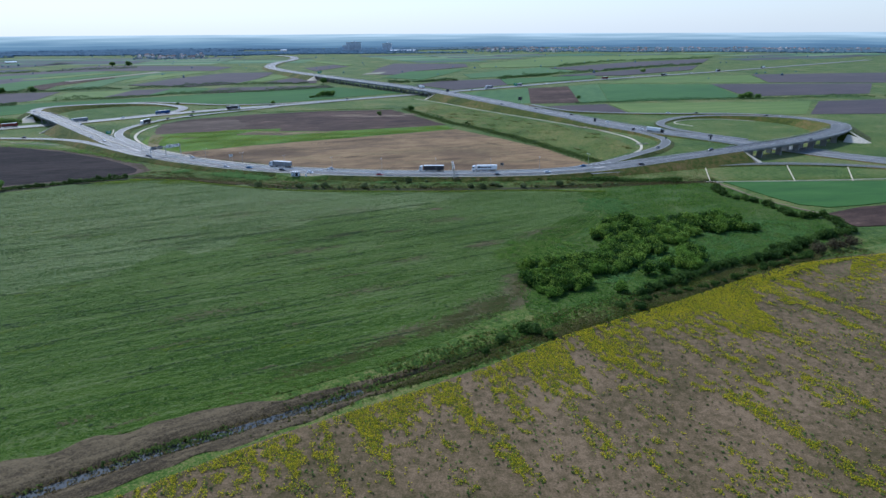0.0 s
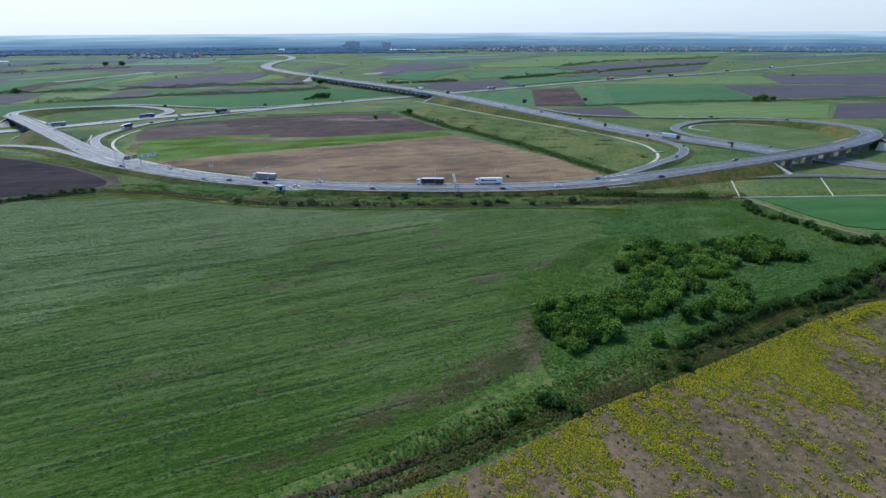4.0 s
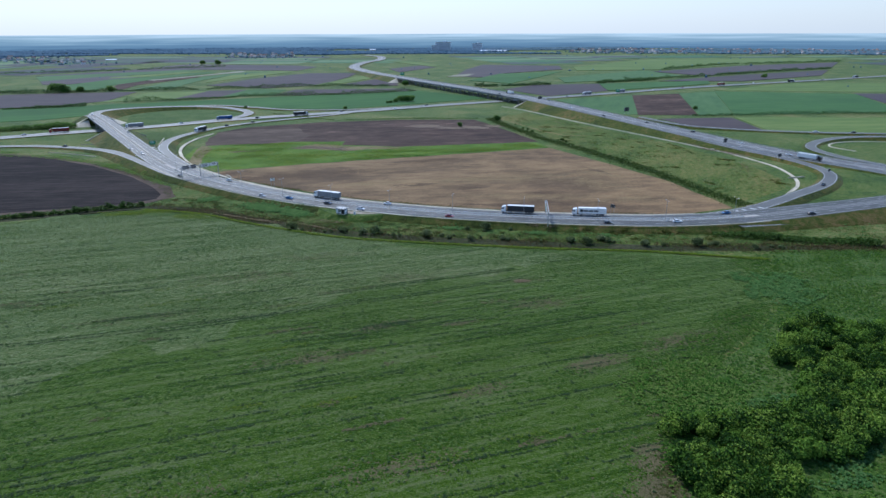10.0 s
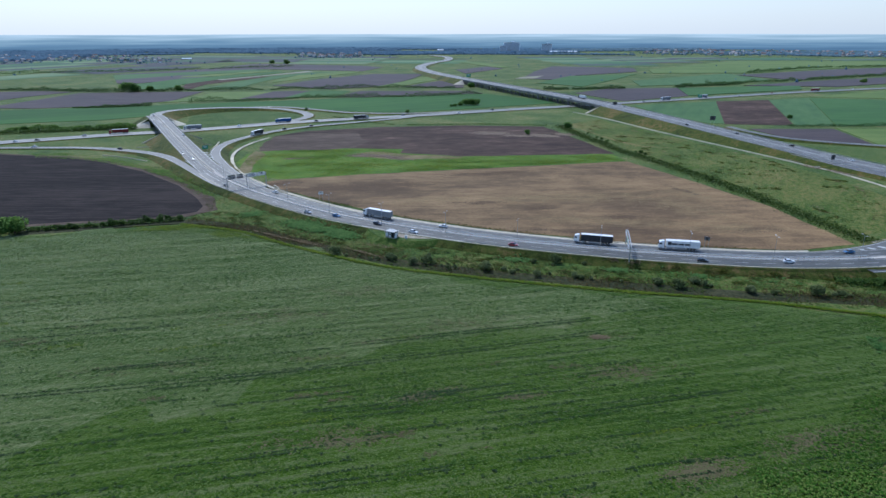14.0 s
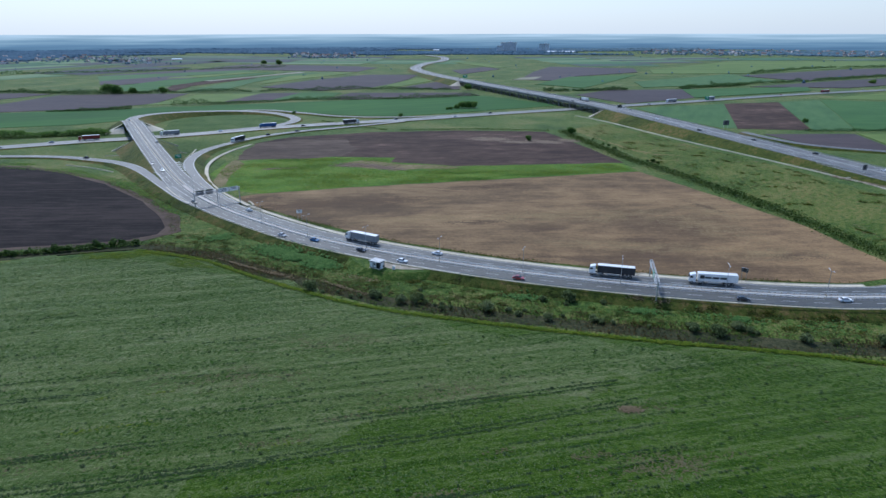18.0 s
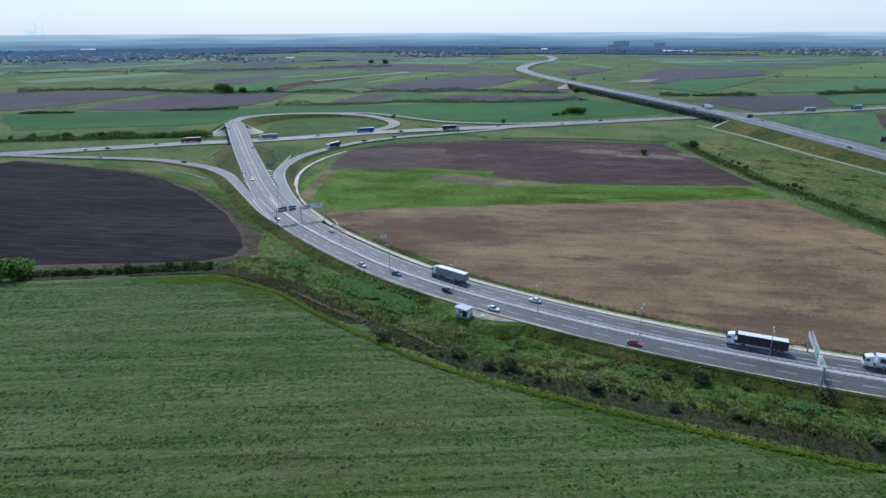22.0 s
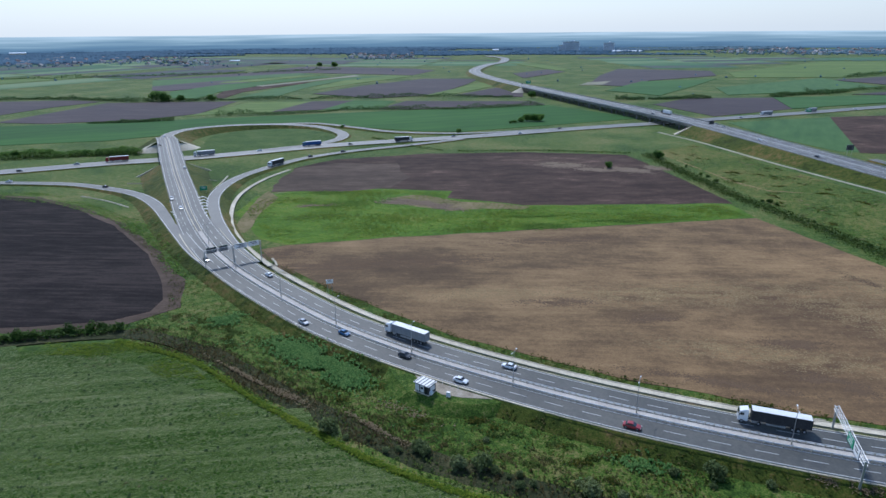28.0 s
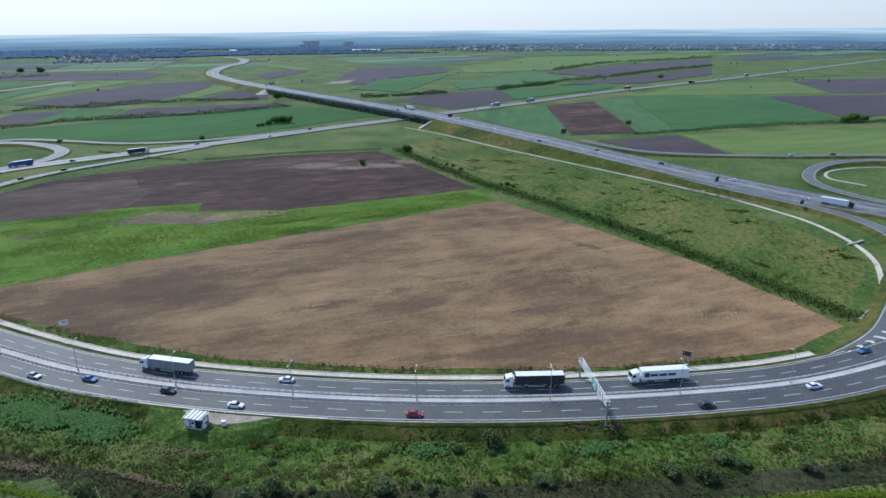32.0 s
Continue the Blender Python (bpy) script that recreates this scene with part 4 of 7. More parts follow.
for o in (-1.55, 1.45):
    guardrail(MAIN, o, lambda x, y, z: -215 < x < 118, "median guardrails", 2.0, "concrete", 0.3, "white")

for lo_, hi_ in ((-205, -92), (-48, 118)):
    guardrail(MAIN, -9.85, lambda x, y, z: lo_ < x < hi_, "verge guardrails", 4.0)

motorway = road("motorway", MOTORWAY, 13, M["asphalt_mid"], "straight grey motorway with a median")
ribbon("median", MOTORWAY, -1.6, 1.6, 0.12, 0.3, M["concrete_dark"], motorway, "grey median strip")
for o in (-12, 12, -2.2, 2.2, -9.6, 9.6):
    ribbon("edge_line", MOTORWAY, o - 0.13, o + 0.13, 0.012, 0.05, M["paint"], motorway)
for o in (-5.9, 5.9):
    dashes(MOTORWAY, o, motorway, 6, 12, keep=lambda x, y, z: y < 900)
bank("embankment_motorway", clip(MOTORWAY, lambda x, y, z: y < 752), 13, M["bank"])
bank("embankment_far", clip(MOTORWAY, lambda x, y, z: y > 1118), 13, M["bank"])
for o in (-12.7, 12.7):
    guardrail(MOTORWAY, o, lambda x, y, z: 320 < y < 1150, "motorway guardrails", 8.0)

second = road("road_second", SECOND, 8.5, M["asphalt_old"], "pale worn two-way road under the bridges")
ribbon("median", SECOND, -0.6, 0.6, 0.1, 0.3, M["concrete_dark"], second, "grey median strip")
for o in (-7.7, 7.7):
    ribbon("edge_line", SECOND, o - 0.12, o + 0.12, 0.012, 0.05, M["paint"], second)
bank("embankment_second", SECOND, 8.5, M["bank"])
for name, S, half, label in (("ramp_west", W_RAMP, 3.6, "single-lane curving exit ramp"), ("ramp_inner", E_RAMP, 3.6, "single-lane ramp curving round a meadow"),
                             ("loop_west", W_LOOP, 5.2, "wide loop road descending from the bridge"), ("ramp_outer", W_OUTER, 3.2, "single-lane ramp outside the loop"),
                             ("ramp_north", N_RAMP, 3.8, "single-lane ramp bending down to the main road"), ("loop_east", E_LOOP, 3.9, "loop road round a grassy circle"),
                             ("ramp_east", E_OUTER, 3.7, "single-lane ramp outside the loop"), ("slip_road", SLIP, 3.6, "low slip road beside the bridge")):
    S = S + np.array([0, 0, -0.03])
    r = road(name, S, half, M["asphalt"] if name == "slip_road" else M["asphalt_mid"], label)
    for o in (-half + 0.5, half - 0.5):
        ribbon("edge_line", S, o - 0.11, o + 0.11, 0.012, 0.05, M["paint"], r)
    bank("embankment_" + name, S, half, M["bank"], 1.7)

def road_top(x, y):
    """Height of the highest road surface near a point."""
    best = []
    for S, half in ((MAIN, 9.2), (N_RAMP, 3.8), (W_RAMP, 3.6), (E_RAMP, 3.6), (MOTORWAY, 13)):
        d = np.hypot(S[:, 0] - x, S[:, 1] - y)
        i = int(d.argmin())
        best.append((d[i] - half, S[i, 2]))
    return max([z for d, z in best if d < 1.5] or [min(best)[1]])


def gore(tip, a, b, z, n, road_ob):
    """White hatching that widens from a tip to the points a and b."""
    T, A, B = Vector((*tip, z)), Vector((*a, z)), Vector((*b, z))
    for k_ in range(n):
        f, g = (k_ + 0.5) / n, (k_ + 0.5) / n + 0.26 / n
        q = [T.lerp(A, f), T.lerp(A, g), T.lerp((A + B) / 2, min(1.0, g + 0.12 / n)), T.lerp(B, g), T.lerp(B, f), T.lerp((A + B) / 2, min(1.0, f + 0.12 / n))]
        for v in q:
            v.z = road_top(v.x, v.y) + 0.02
        V = [tuple(v) for v in q] + [(v.x, v.y, v.z - 0.04) for v in q]
        obj("hatching", V, [(0, 1, 2, 5), (5, 2, 3, 4)] + [(i, (i + 1) % 6, 6 + (i + 1) % 6, 6 + i) for i in range(6)], M["paint"], road_ob)


gore((-240, 362), (-271, 394), (-267, 398), 3.95, 7, main_road)
gore((-240, 345), (-267, 366), (-263, 365), 3.85, 6, main_road)
gore((104, 263.5), (136, 276.5), (133, 281), 2.95, 6, main_road)

# concrete drainage channels
def channel(name, pts, w, label, z=0.25):
    S = spline([tuple(q) if len(q) > 2 else (q[0], q[1], z) for q in pts], 4)
    ch = tagged(ribbon(name, S, -w / 2, w / 2, -0.1, 0.4, M["concrete"]), label, "drain", kind="structure")
    for a in (-w / 2, w / 2):
        ribbon("rim", S, a - min(0.12, w * 0.12), a + min(0.12, w * 0.12), 0.05, 0.5, M["concrete"], ch)
    return ch


north_drain = even(clip(MAIN, lambda x, y, z: -190 < x < 112), 4)
channel("channel_main", [tuple(p[:2] + n * 13.6) for p, n in zip(north_drain[::5], normals(north_drain)[0][::5])], 2.2, "pale concrete drainage channel along the road", 1.35)
channel("channel_west", [(-272, 494, 0.3), (-272, 467, 0.5), (-266, 435, 0.8), (-256, 409, 1.1), (-240, 382, 1.5), (-222, 358, 1.8), (-203, 339, 2.0), (-183, 323, 2.1), (-172, 315, 2.0)], 2.0, "pale concrete drainage channel round the ramp")
channel("channel_motorway", [(-22, 745), (-17, 739), (15, 694), (62, 612), (115, 529), (140, 489), (153, 467), (160, 456)], 1.6, "pale concrete drainage channel below the motorway")
channel("channel_east", [(161, 455), (174, 423), (181, 398), (180, 364), (174, 344), (166, 330), (155, 314), (142, 300), (130, 291)], 1.8, "pale concrete drainage channel inside the ramp")
channel("channel_loop", [(262, 470), (252, 490), (262, 508), (284, 518), (310, 518), (338, 503)], 1.4, "pale concrete drainage channel inside the loop")
for a, b in (((198, 276), (184, 232)), ((256, 279), (236, 230)), ((295, 274), (272, 230)), ((-337, 430), (-352, 424)), ((-318, 452), (-300, 448))):
    channel("chute", [a, b], 0.4, "pale concrete chute down the grass slope", 0.4)
channel("chute", [(19.3, 260.2, 1.45), (21.4, 262.2, 1.3), (23.4, 262.0, 1.3)], 0.7, "short pale concrete gutter by the gantry")
channel("chute", [(-177, 324, 1.7), (-170.5, 317.4, 1.6), (-171.9, 315.9, 1.6), (-165.6, 312.1, 1.5), (-161.8, 310.7, 1.5)], 0.7, "zigzag pale concrete gutter by the gantry")
tagged(ribbon("path", spline([(x, y, 0.14) for x, y in [(186, 230), (191, 203), (195, 187), (203, 170), (212, 157)]], 4), -0.7, 0.7, 0.0, 0.3, M["dustclod"]), "pale worn dirt track beside a hedge", "path", kind="structure")
channel("chute", [(-354, 389), (-331, 385), (-306, 377)], 0.7, "pale concrete drain along the ramp foot", 0.3)
channel("chute", [(-285, 423), (-291, 439), (-294, 446), (-302, 463)], 0.8, "pale concrete gutter in the ramp fork", 0.5)
channel("chute", [(154, 465), (158, 467), (163, 474)], 0.9, "short pale concrete outlet below the motorway", 0.5)
channel("chute", [(176, 364), (181, 366), (187, 369)], 0.8, "short pale concrete outlet below the ramp", 0.8)
channel("path", [(180, 230), (230, 231), (300, 236), (380, 245)], 1.0, "pale narrow path along the slope foot", 0.2)

# ---- bridges ----
def bridge(name, S, half, depth, label, spans, pier_w, cols, parapet=0.9):
    root = tagged(new(name), label, "bridge")
    N, T = normals(S)
    ribbon("deck", S, -half - 0.4, half + 0.4, -0.31, 0.35, M["concrete_dark"], root)
    for o in np.linspace(-half + 1.0, half - 1.0, 4 if half > 10 else 3):
        ribbon("girder", S, o - 0.5, o + 0.5, -0.66, depth - 0.66, M["concrete_dark"], root)
    for s in (-1, 1):
        ribbon("parapet", S, s * (half + 0.05), s * (half + 0.4), 0.35, 1.1, M["concrete_dark"], root, "grey concrete edge beam")
        ribbon("handrail", S, s * (half + 0.16), s * (half + 0.26), parapet + 0.2, 0.12, M["steel"], root)
        E = even(S, 6.0)
        Ne, _ = normals(E)
        bm = bmesh.new()
        bm_box(bm, (0, 0, parapet / 2 + 0.25), (0.08, 0.08, parapet - 0.2))
        me = part("rail_post", bm, M["steel"], root)
        keepme = me.data
        bpy.data.objects.remove(me)
        for p, n in zip(E, Ne):
            shared("rail_post", keepme, root, Matrix.Translation((p[0] + n[0] * s * (half + 0.21), p[1] + n[1] * s * (half + 0.21), p[2])))
    E = even(S, np.linalg.norm(np.diff(S[:, :2], axis=0), axis=1).sum() / spans)
    Ne, Te = normals(E)
    for i in range(1, len(E) - 1):
        p, n = E[i], Ne[i]
        a = math.atan2(n[1], n[0])
        top = p[2] - depth - 0.02
        pier = empty_part("pier", root, (p[0], p[1], 0), a)
        bm = bmesh.new()
        bm_box(bm, (0, 0, top - 0.55), (2 * half - 1.0, 1.3, 1.1), 0.12)
        part("cap_beam", bm, M["concrete_dark"], pier)
        for c in cols:
            bm = bmesh.new()
            bm_box(bm, (c * half, 0, (top - 1.1) / 2 - 0.2), (pier_w, 0.9, top - 0.68), 0.15)
            part("column", bm, M["concrete_dark"], pier)
    for i, s in ((0, 1), (len(E) - 1, -1)):
        p, n, t = E[i], Ne[i], Te[i] * s
        a = math.atan2(n[1], n[0])
        box_part("abutment", (p[0] + t[0] * 0.9, p[1] + t[1] * 0.9, (p[2] - 0.7) / 2 - 0.2), (2 * half + 1.5, 1.6, p[2] - 0.3), M["concrete"], root, 0.1, "pale concrete abutment", a)
        for side in (-1, 1):
            h = p[2] - 0.2
            q = p[:2] + n * side * (half + 0.6)
            V = [(q[0], q[1], h), (q[0], q[1], -0.2)]
            for k_ in range(7):
                w = k_ / 6 * math.pi / 2
                d = n * side * math.cos(w) * 2.3 * h + t * math.sin(w) * 1.6 * h
                V.append((q[0] + d[0], q[1] + d[1], -0.1))
            obj("slope_paving", V, [(0, 2 + k_, 3 + k_) for k_ in range(6)] + [(0, 1, 2), (0, 8, 1)], M["concrete"], root, "pale paved cone beside the abutment")
    return root


def empty_part(name, parent, at, turn):
    bm = bmesh.new()
    bm_box(bm, (0, 0, 0.05), (2.0, 1.8, 0.5), 0.1)
    o = part(name, bm, M["concrete_dark"], parent)
    o.matrix_basis = Matrix.Translation(at) @ Matrix.Rotation(turn, 4, "Z")
    return o


bridge("road_bridge", clip(MAIN, lambda x, y, z: -416 < x < -341), 7.9, 1.9, "long concrete road bridge over the lower road", 4, 1.2, (-0.7, 0.0, 0.7))
bridge("road_bridge", clip(MAIN, lambda x, y, z: 228 < x < 356), 7.9, 1.4, "curving concrete bridge on tall wall piers", 7, 4.4, (-0.5, 0.5))
bridge("viaduct", clip(MOTORWAY, lambda x, y, z: 748 < y < 1122), 13, 2.2, "long motorway viaduct on many concrete columns", 16, 1.3, (-0.8, -0.27, 0.27, 0.8))

# ---- shrubs, trees and hedges ----
def foliage_cloud(r, seed, n, lobes, size, squash=0.8, up=1.0):
    """Leaf quads over a handful of uneven lobes: returns points and quads."""
    g = np.random.default_rng(seed)
    C = []
    for i in range(lobes):
        a, d = g.uniform(0, 6.283), r * g.uniform(0.15, 0.75)
        q = r * g.uniform(0.38, 0.68)
        c = np.array([math.cos(a) * d, math.sin(a) * d, up * r * g.uniform(0.5, 1.15)])
        u = g.normal(size=(n // lobes, 3))
        u /= np.linalg.norm(u, axis=1)[:, None]
        u *= (g.uniform(0.72, 1.08, (len(u), 1)) ** 0.5) * q * (1 + 0.25 * np.sin(u[:, :1] * 5 + i))
        u[:, 2] *= squash
        C.append(np.hstack([c + u, u / np.linalg.norm(u, axis=1)[:, None] * 0.9]))
    C = np.concatenate(C)
    C = C[C[:, 2] > 0.1]
    return leaf_quads(C[:, :3], size, g, C[:, 3:], 0.35)


def shrub(name, seed, r, mat, label, n=900, up=1.0, stem=0.5, lobes=8, category="shrub", size=0.29):
    root = tagged(new(name), label, category)
    P, Q = foliage_cloud(r, seed, n, lobes, size, 0.85, up)
    P[:, 2] += stem * 0.6
    crown = new("crown", quads_mesh("crown", P, Q, mat))
    crown.parent = root
    bm = bmesh.new()
    g = random.Random(seed)
    bm_tube(bm, (0, 0, -0.3), (0.05, 0.03, stem + r * up * 0.5), 0.07 * r, 0.035 * r, 7)
    for i in range(4):
        a = g.uniform(0, 6.28)
        bm_tube(bm, (0, 0, stem * 0.7), (math.cos(a) * r * 0.5, math.sin(a) * r * 0.5, stem + r * up * 0.7), 0.035 * r, 0.012 * r, 5)
    part("trunk", bm, M["bark"], root)
    return root


def place(base, x, y, s, first=False, label="", group="", z=0.0):
    m = Matrix.Translation((x, y, z)) @ Matrix.Rotation(random.uniform(0, 6.28), 4, "Z")
    if first:
        base.matrix_basis = m @ Matrix.Diagonal((s, s, s, 1))
        o = base
    else:
        o = copy_thing(base, m)
        o.scale = (s, s, s * random.uniform(0.85, 1.15))
    if label or group:
        tagged(o, label, "", group)
    return o


COPSE_A = [(46, 74), (50, 59), (55, 52), (63, 57), (70, 59), (74, 73), (87, 75), (96, 84), (100, 94), (112, 97), (110, 112), (98, 110), (91, 110), (82, 94), (72, 88), (63, 85), (52, 83)]
COPSE_B = [(85, 116), (97, 139), (111, 147), (125, 142), (147, 151), (158, 152), (162, 142), (158, 130), (141, 124), (126, 119), (122, 108), (109, 108), (98, 112)]
COPSE_C = [(111, 87), (119, 98), (127, 98), (120, 84), (110, 76)]
M["leaf_pale"] = grained("yellowish_shrub_foliage", [(0.0144, 0.0442, 0.0047), (0.0450, 0.1104, 0.0095), (0.1125, 0.2070, 0.0171), (0.2340, 0.3404, 0.0475)], 0.35, 2.0, rough=0.7, bump=0, island=0.46, thing=0.30, leafy=0.40, bend=(0.95, 0.30))
bushes = [shrub("shrub", 11 + i, r, M[m], lab, 1500, 0.85, 0.4, 11, size=0.225) for i, (r, m, lab) in enumerate(((2.2, "leaf", "dense rounded green thicket shrub"), (2.6, "leaf_pale", "green thicket shrub with yellowish young leaves"), (1.9, "leaf", "small rounded green thicket shrub"), (2.4, "leaf_pale", "rounded thicket shrub with yellow-green leaf tips")))]
spots = []
tries = np.random.default_rng(8)
for poly, want, gap in ((COPSE_A, 175, 1.9), (COPSE_B, 150, 2.2), (COPSE_C, 15, 2.3)):
    px, py = [p[0] for p in poly], [p[1] for p in poly]
    made = 0
    for _ in range(9000):
        x, y = tries.uniform(min(px), max(px)), tries.uniform(min(py), max(py))
        if made >= want:
            break
        if inside(np.array(x), np.array(y), poly) and noise.noise((x * 0.06, y * 0.06, 2.0)) > -0.45 and all((x - a) ** 2 + (y - b) ** 2 > gap * gap for a, b in spots):
            spots.append((x, y))
            made += 1
for x, y in ((82, 57), (115, 78), (118, 80), (97, 74), (103, 76), (95, 132), (109, 142), (160, 128), (164, 129), (107, 83)):
    spots.append((x, y))
used = set()
for i, (x, y) in enumerate(spots):
    b = i % 4
    place(bushes[b], x, y, random.uniform(0.7, 1.35), b not in used, "", "thicket shrubs")
    used.add(b)
darks = [shrub("hedge_bush", 31 + i, r, M["leaf_dark"], "dark green shrub on the ditch bank", 700, 0.75, 0.3, 7) for i, r in enumerate((1.7, 2.1))]
used = set()
HEDGE_UP = [(88, 53), (109, 69), (121, 77), (132, 84), (142, 86), (151, 92), (168, 104), (179, 111), (191, 119), (208, 126)]
HEDGE_LOW = [(83, 47), (100, 55), (116, 61), (142, 78), (156, 86), (171, 94)]
for line, step, low, high, jit in ((HEDGE_UP, 2.0, 0.6, 1.35, 1.6), (HEDGE_LOW, 2.2, 0.4, 0.85, 1.2), (HEDGE_UP[4:], 2.6, 0.7, 1.3, 2.6)):
    for i, p in enumerate(even(spline(line, 3), step)):
        if random.random() < 0.85:
            b = i % 2
            place(darks[b], p[0] + random.uniform(-jit, jit), p[1] + random.uniform(-jit, jit), random.uniform(low, high), b not in used, "", "ditch shrubs")
            used.add(b)
for x, y, s in ((46, 24, 1.3), (43, 26, 1.0), (35, 19, 0.9), (50, 21, 0.8), (30, 11, 0.6), (84, 42, 1.1), (78, 43, 0.8)):
    place(darks[0], x, y, s, False, "dark rounded shrub on the ditch bank", "ditch shrubs")
for p in even(spline([(180, 217), (178, 193), (182, 186), (189, 176), (193, 162), (194, 152), (200, 149), (208, 150), (207, 130)], 3), 1.9):
    place(darks[random.randrange(2)], p[0] + random.uniform(-2.2, 2.2), p[1] + random.uniform(-2.2, 2.2), random.uniform(0.35, 1.25), False, "dark green shrub in a hedge along a track", "track hedge")
M["leaf_bare"] = grained("brownish_budding_twigs", [(0.045, 0.034, 0.020), (0.075, 0.062, 0.030), (0.10, 0.095, 0.045)], 0.6, 3, rough=0.8, bump=0, island=0.5, leafy=0.3)
brown_bush = shrub("shrub", 51, 4.0, M["leaf_bare"], "large brownish half-bare bush beside the flower field", 1600, 0.7, 0.6, 10)
place(brown_bush, 176, 98, 0.9, True)
place(brown_bush, 186, 103, 1.0)
place(brown_bush, 195, 107, 0.9)
trees = [shrub("tree", 61 + i, 2.6, M["leaf_tree"], "small round-crowned green tree", 1700, 1.0, 0.5, 12, "tree", 0.34) for i in range(2)]
used = set()
for i, (x, y, s, lab) in enumerate(((-54, 566, 1.05, "small lone tree in the ploughed field"), (-20, 614, 1.35, "round lone tree at the field corner"), (-251, 214, 2.1, "leafy tree at the field edge"), (-258, 209, 1.5, "leafy tree at the field edge"),
                                    (-168, 771, 0.9, "bushy tree beside the lower road"), (-163, 780, 1.3, "bushy tree beside the lower road"), (-158, 790, 1.7, "bushy tree beside the lower road"), (-150, 791, 2.0, "bushy tree beside the lower road"), (-144, 791, 1.7, "bushy tree beside the lower road"), (-171, 767, 0.7, "bushy tree beside the lower road"),
        (-714, 857, 3.4, "far tree by a hedge"), (-694, 852, 3.0, "far tree by a hedge"), (-674, 860, 1.9, "far tree by a hedge"), (-637, 882, 2.2, "far tree by a hedge"), (-200, 1033, 2.0, "far tree by a hedge"), (-876, 1717, 3.0, "far tree by a hedge"), (-923, 1715, 2.6, "far tree by a hedge"), (466, 1313, 2.0, "far tree by a hedge"),
        (434, 728, 2.1, "large tree in a hedge"), (424, 724, 1.6, "tree in a hedge"), (448, 730, 1.5, "tree in a hedge"), (205, 740, 1.0, "lone tree in a green field"), (-205, 690, 0.9, "lone bush in the wheat field"), (-330, 690, 0.8, "lone bush in the wheat field"))):
    place(trees[i % 2], x, y, s, i % 2 not in used, lab, "lone trees")
    used.add(i % 2)
for p in even(spline([(-240, 222), (-222, 232), (-206, 242), (-190, 252)], 3), 3.3):
    place(darks[1], p[0] + random.uniform(-1, 1), p[1] + random.uniform(-1, 1), random.uniform(0.5, 1.0), False, "dark shrub in a hedge below the black field", "field hedge")
for i in range(20):
    t = i / 19
    x, y = -585 + 150 * t + random.uniform(-5, 5), 430 + 88 * t + random.uniform(-6, 6)
    place(trees[i % 2] if i % 3 == 0 else darks[i % 2], x, y, random.uniform(0.8, 1.6), False, "green shrub in the belt beside the lower road", "roadside belt")
for i in range(16):
    t = random.random()
    x, y = -18 + 140 * t + random.uniform(-3, 3) + 3, 612 - 310 * t + random.uniform(-3, 3)
    place(darks[i % 2], x, y, random.uniform(0.35, 0.9), False, "low shrub along an overgrown ditch", "overgrown ditch")


def hedge(name, pts, width, height, n, label, size=0.8, mat="leaf_dark", gaps=0.0):
    """An uneven far hedge as one cloud of foliage."""
    S = even(spline(pts, 10), 4)
    i = rng.integers(0, len(S), n)
    N, T = normals(S)
    along = np.array([noise.noise((p[0] * 0.03, p[1] * 0.03, 5.0)) for p in S])
    lumps = np.array([noise.noise((p[0] * 0.11, p[1] * 0.11, 8.0)) for p in S])
    h = height * (0.35 + 0.8 * np.clip(along + 0.35, 0, 1) + 0.7 * np.clip(lumps, -0.2, 1))
    keep = along[i] > gaps - 0.5
    i = i[keep]
    o = rng.normal(0, width * 0.4, len(i))
    C = np.c_[S[i, :2] + N[i] * o[:, None] + T[i] * rng.uniform(-2.5, 2.5, (len(i), 1)), rng.uniform(0.05, 1, len(i)) ** 0.7 * h[i] * np.clip(1.15 - (o / width) ** 2, 0.2, 1)]
    P, Q = leaf_quads(C, size, rng)
    return tagged(new(name, quads_mesh(name, P, Q, M[mat])), label, "hedge", kind="stuff")


hedge("hedge", [(-1009, 742), (-995, 778), (-889, 836), (-785, 838), (-712, 844), (-644, 882)], 6, 6.5, 9750, "uneven far hedge between brown fields", 0.72, "hedge_far")
hedge("hedge", [(-644, 882), (-594, 906), (-527, 932), (-445, 968), (-375, 1004), (-229, 1031)], 5, 6, 9750, "uneven far hedge behind crop strips", 0.64, "hedge_far")
hedge("hedge", [(-519, 738), (-463, 766), (-420, 799), (-395, 832), (-318, 856), (-253, 879), (-171, 941)], 5, 6, 9750, "uneven hedge along the wheat field", 0.60, "hedge_far")
hedge("hedge", [(-748, 563), (-700, 591)], 5, 4.5, 3300, "low hedge at the edge of the wheat field", 0.60, "hedge_far")
hedge("hedge", [(-616, 645), (-574, 666), (-543, 690)], 5, 4.5, 3300, "low hedge at the edge of the wheat field", 0.60, "hedge_far")
hedge("hedge", [(-80, 1035), (-32, 1054), (17, 1074), (43, 1085)], 7, 6, 5400, "uneven hedge behind the viaduct", 0.64, "hedge_far")
hedge("hedge", [(190, 677), (240, 690), (301, 707), (438, 722), (520, 735), (700, 760)], 4, 4, 7200, "uneven hedge between crop fields", 0.52, "hedge_far")
hedge("hedge", [(130, 1126), (161, 1165), (200, 1188), (247, 1243)], 10, 6, 6300, "scrubby far hedge", 0.76, "hedge_far")
hedge("hedge", [(186, 1207), (262, 1266), (368, 1344), (530, 1494), (721, 1638)], 9, 7, 10500, "long dense far hedge", 0.80, "hedge_far")
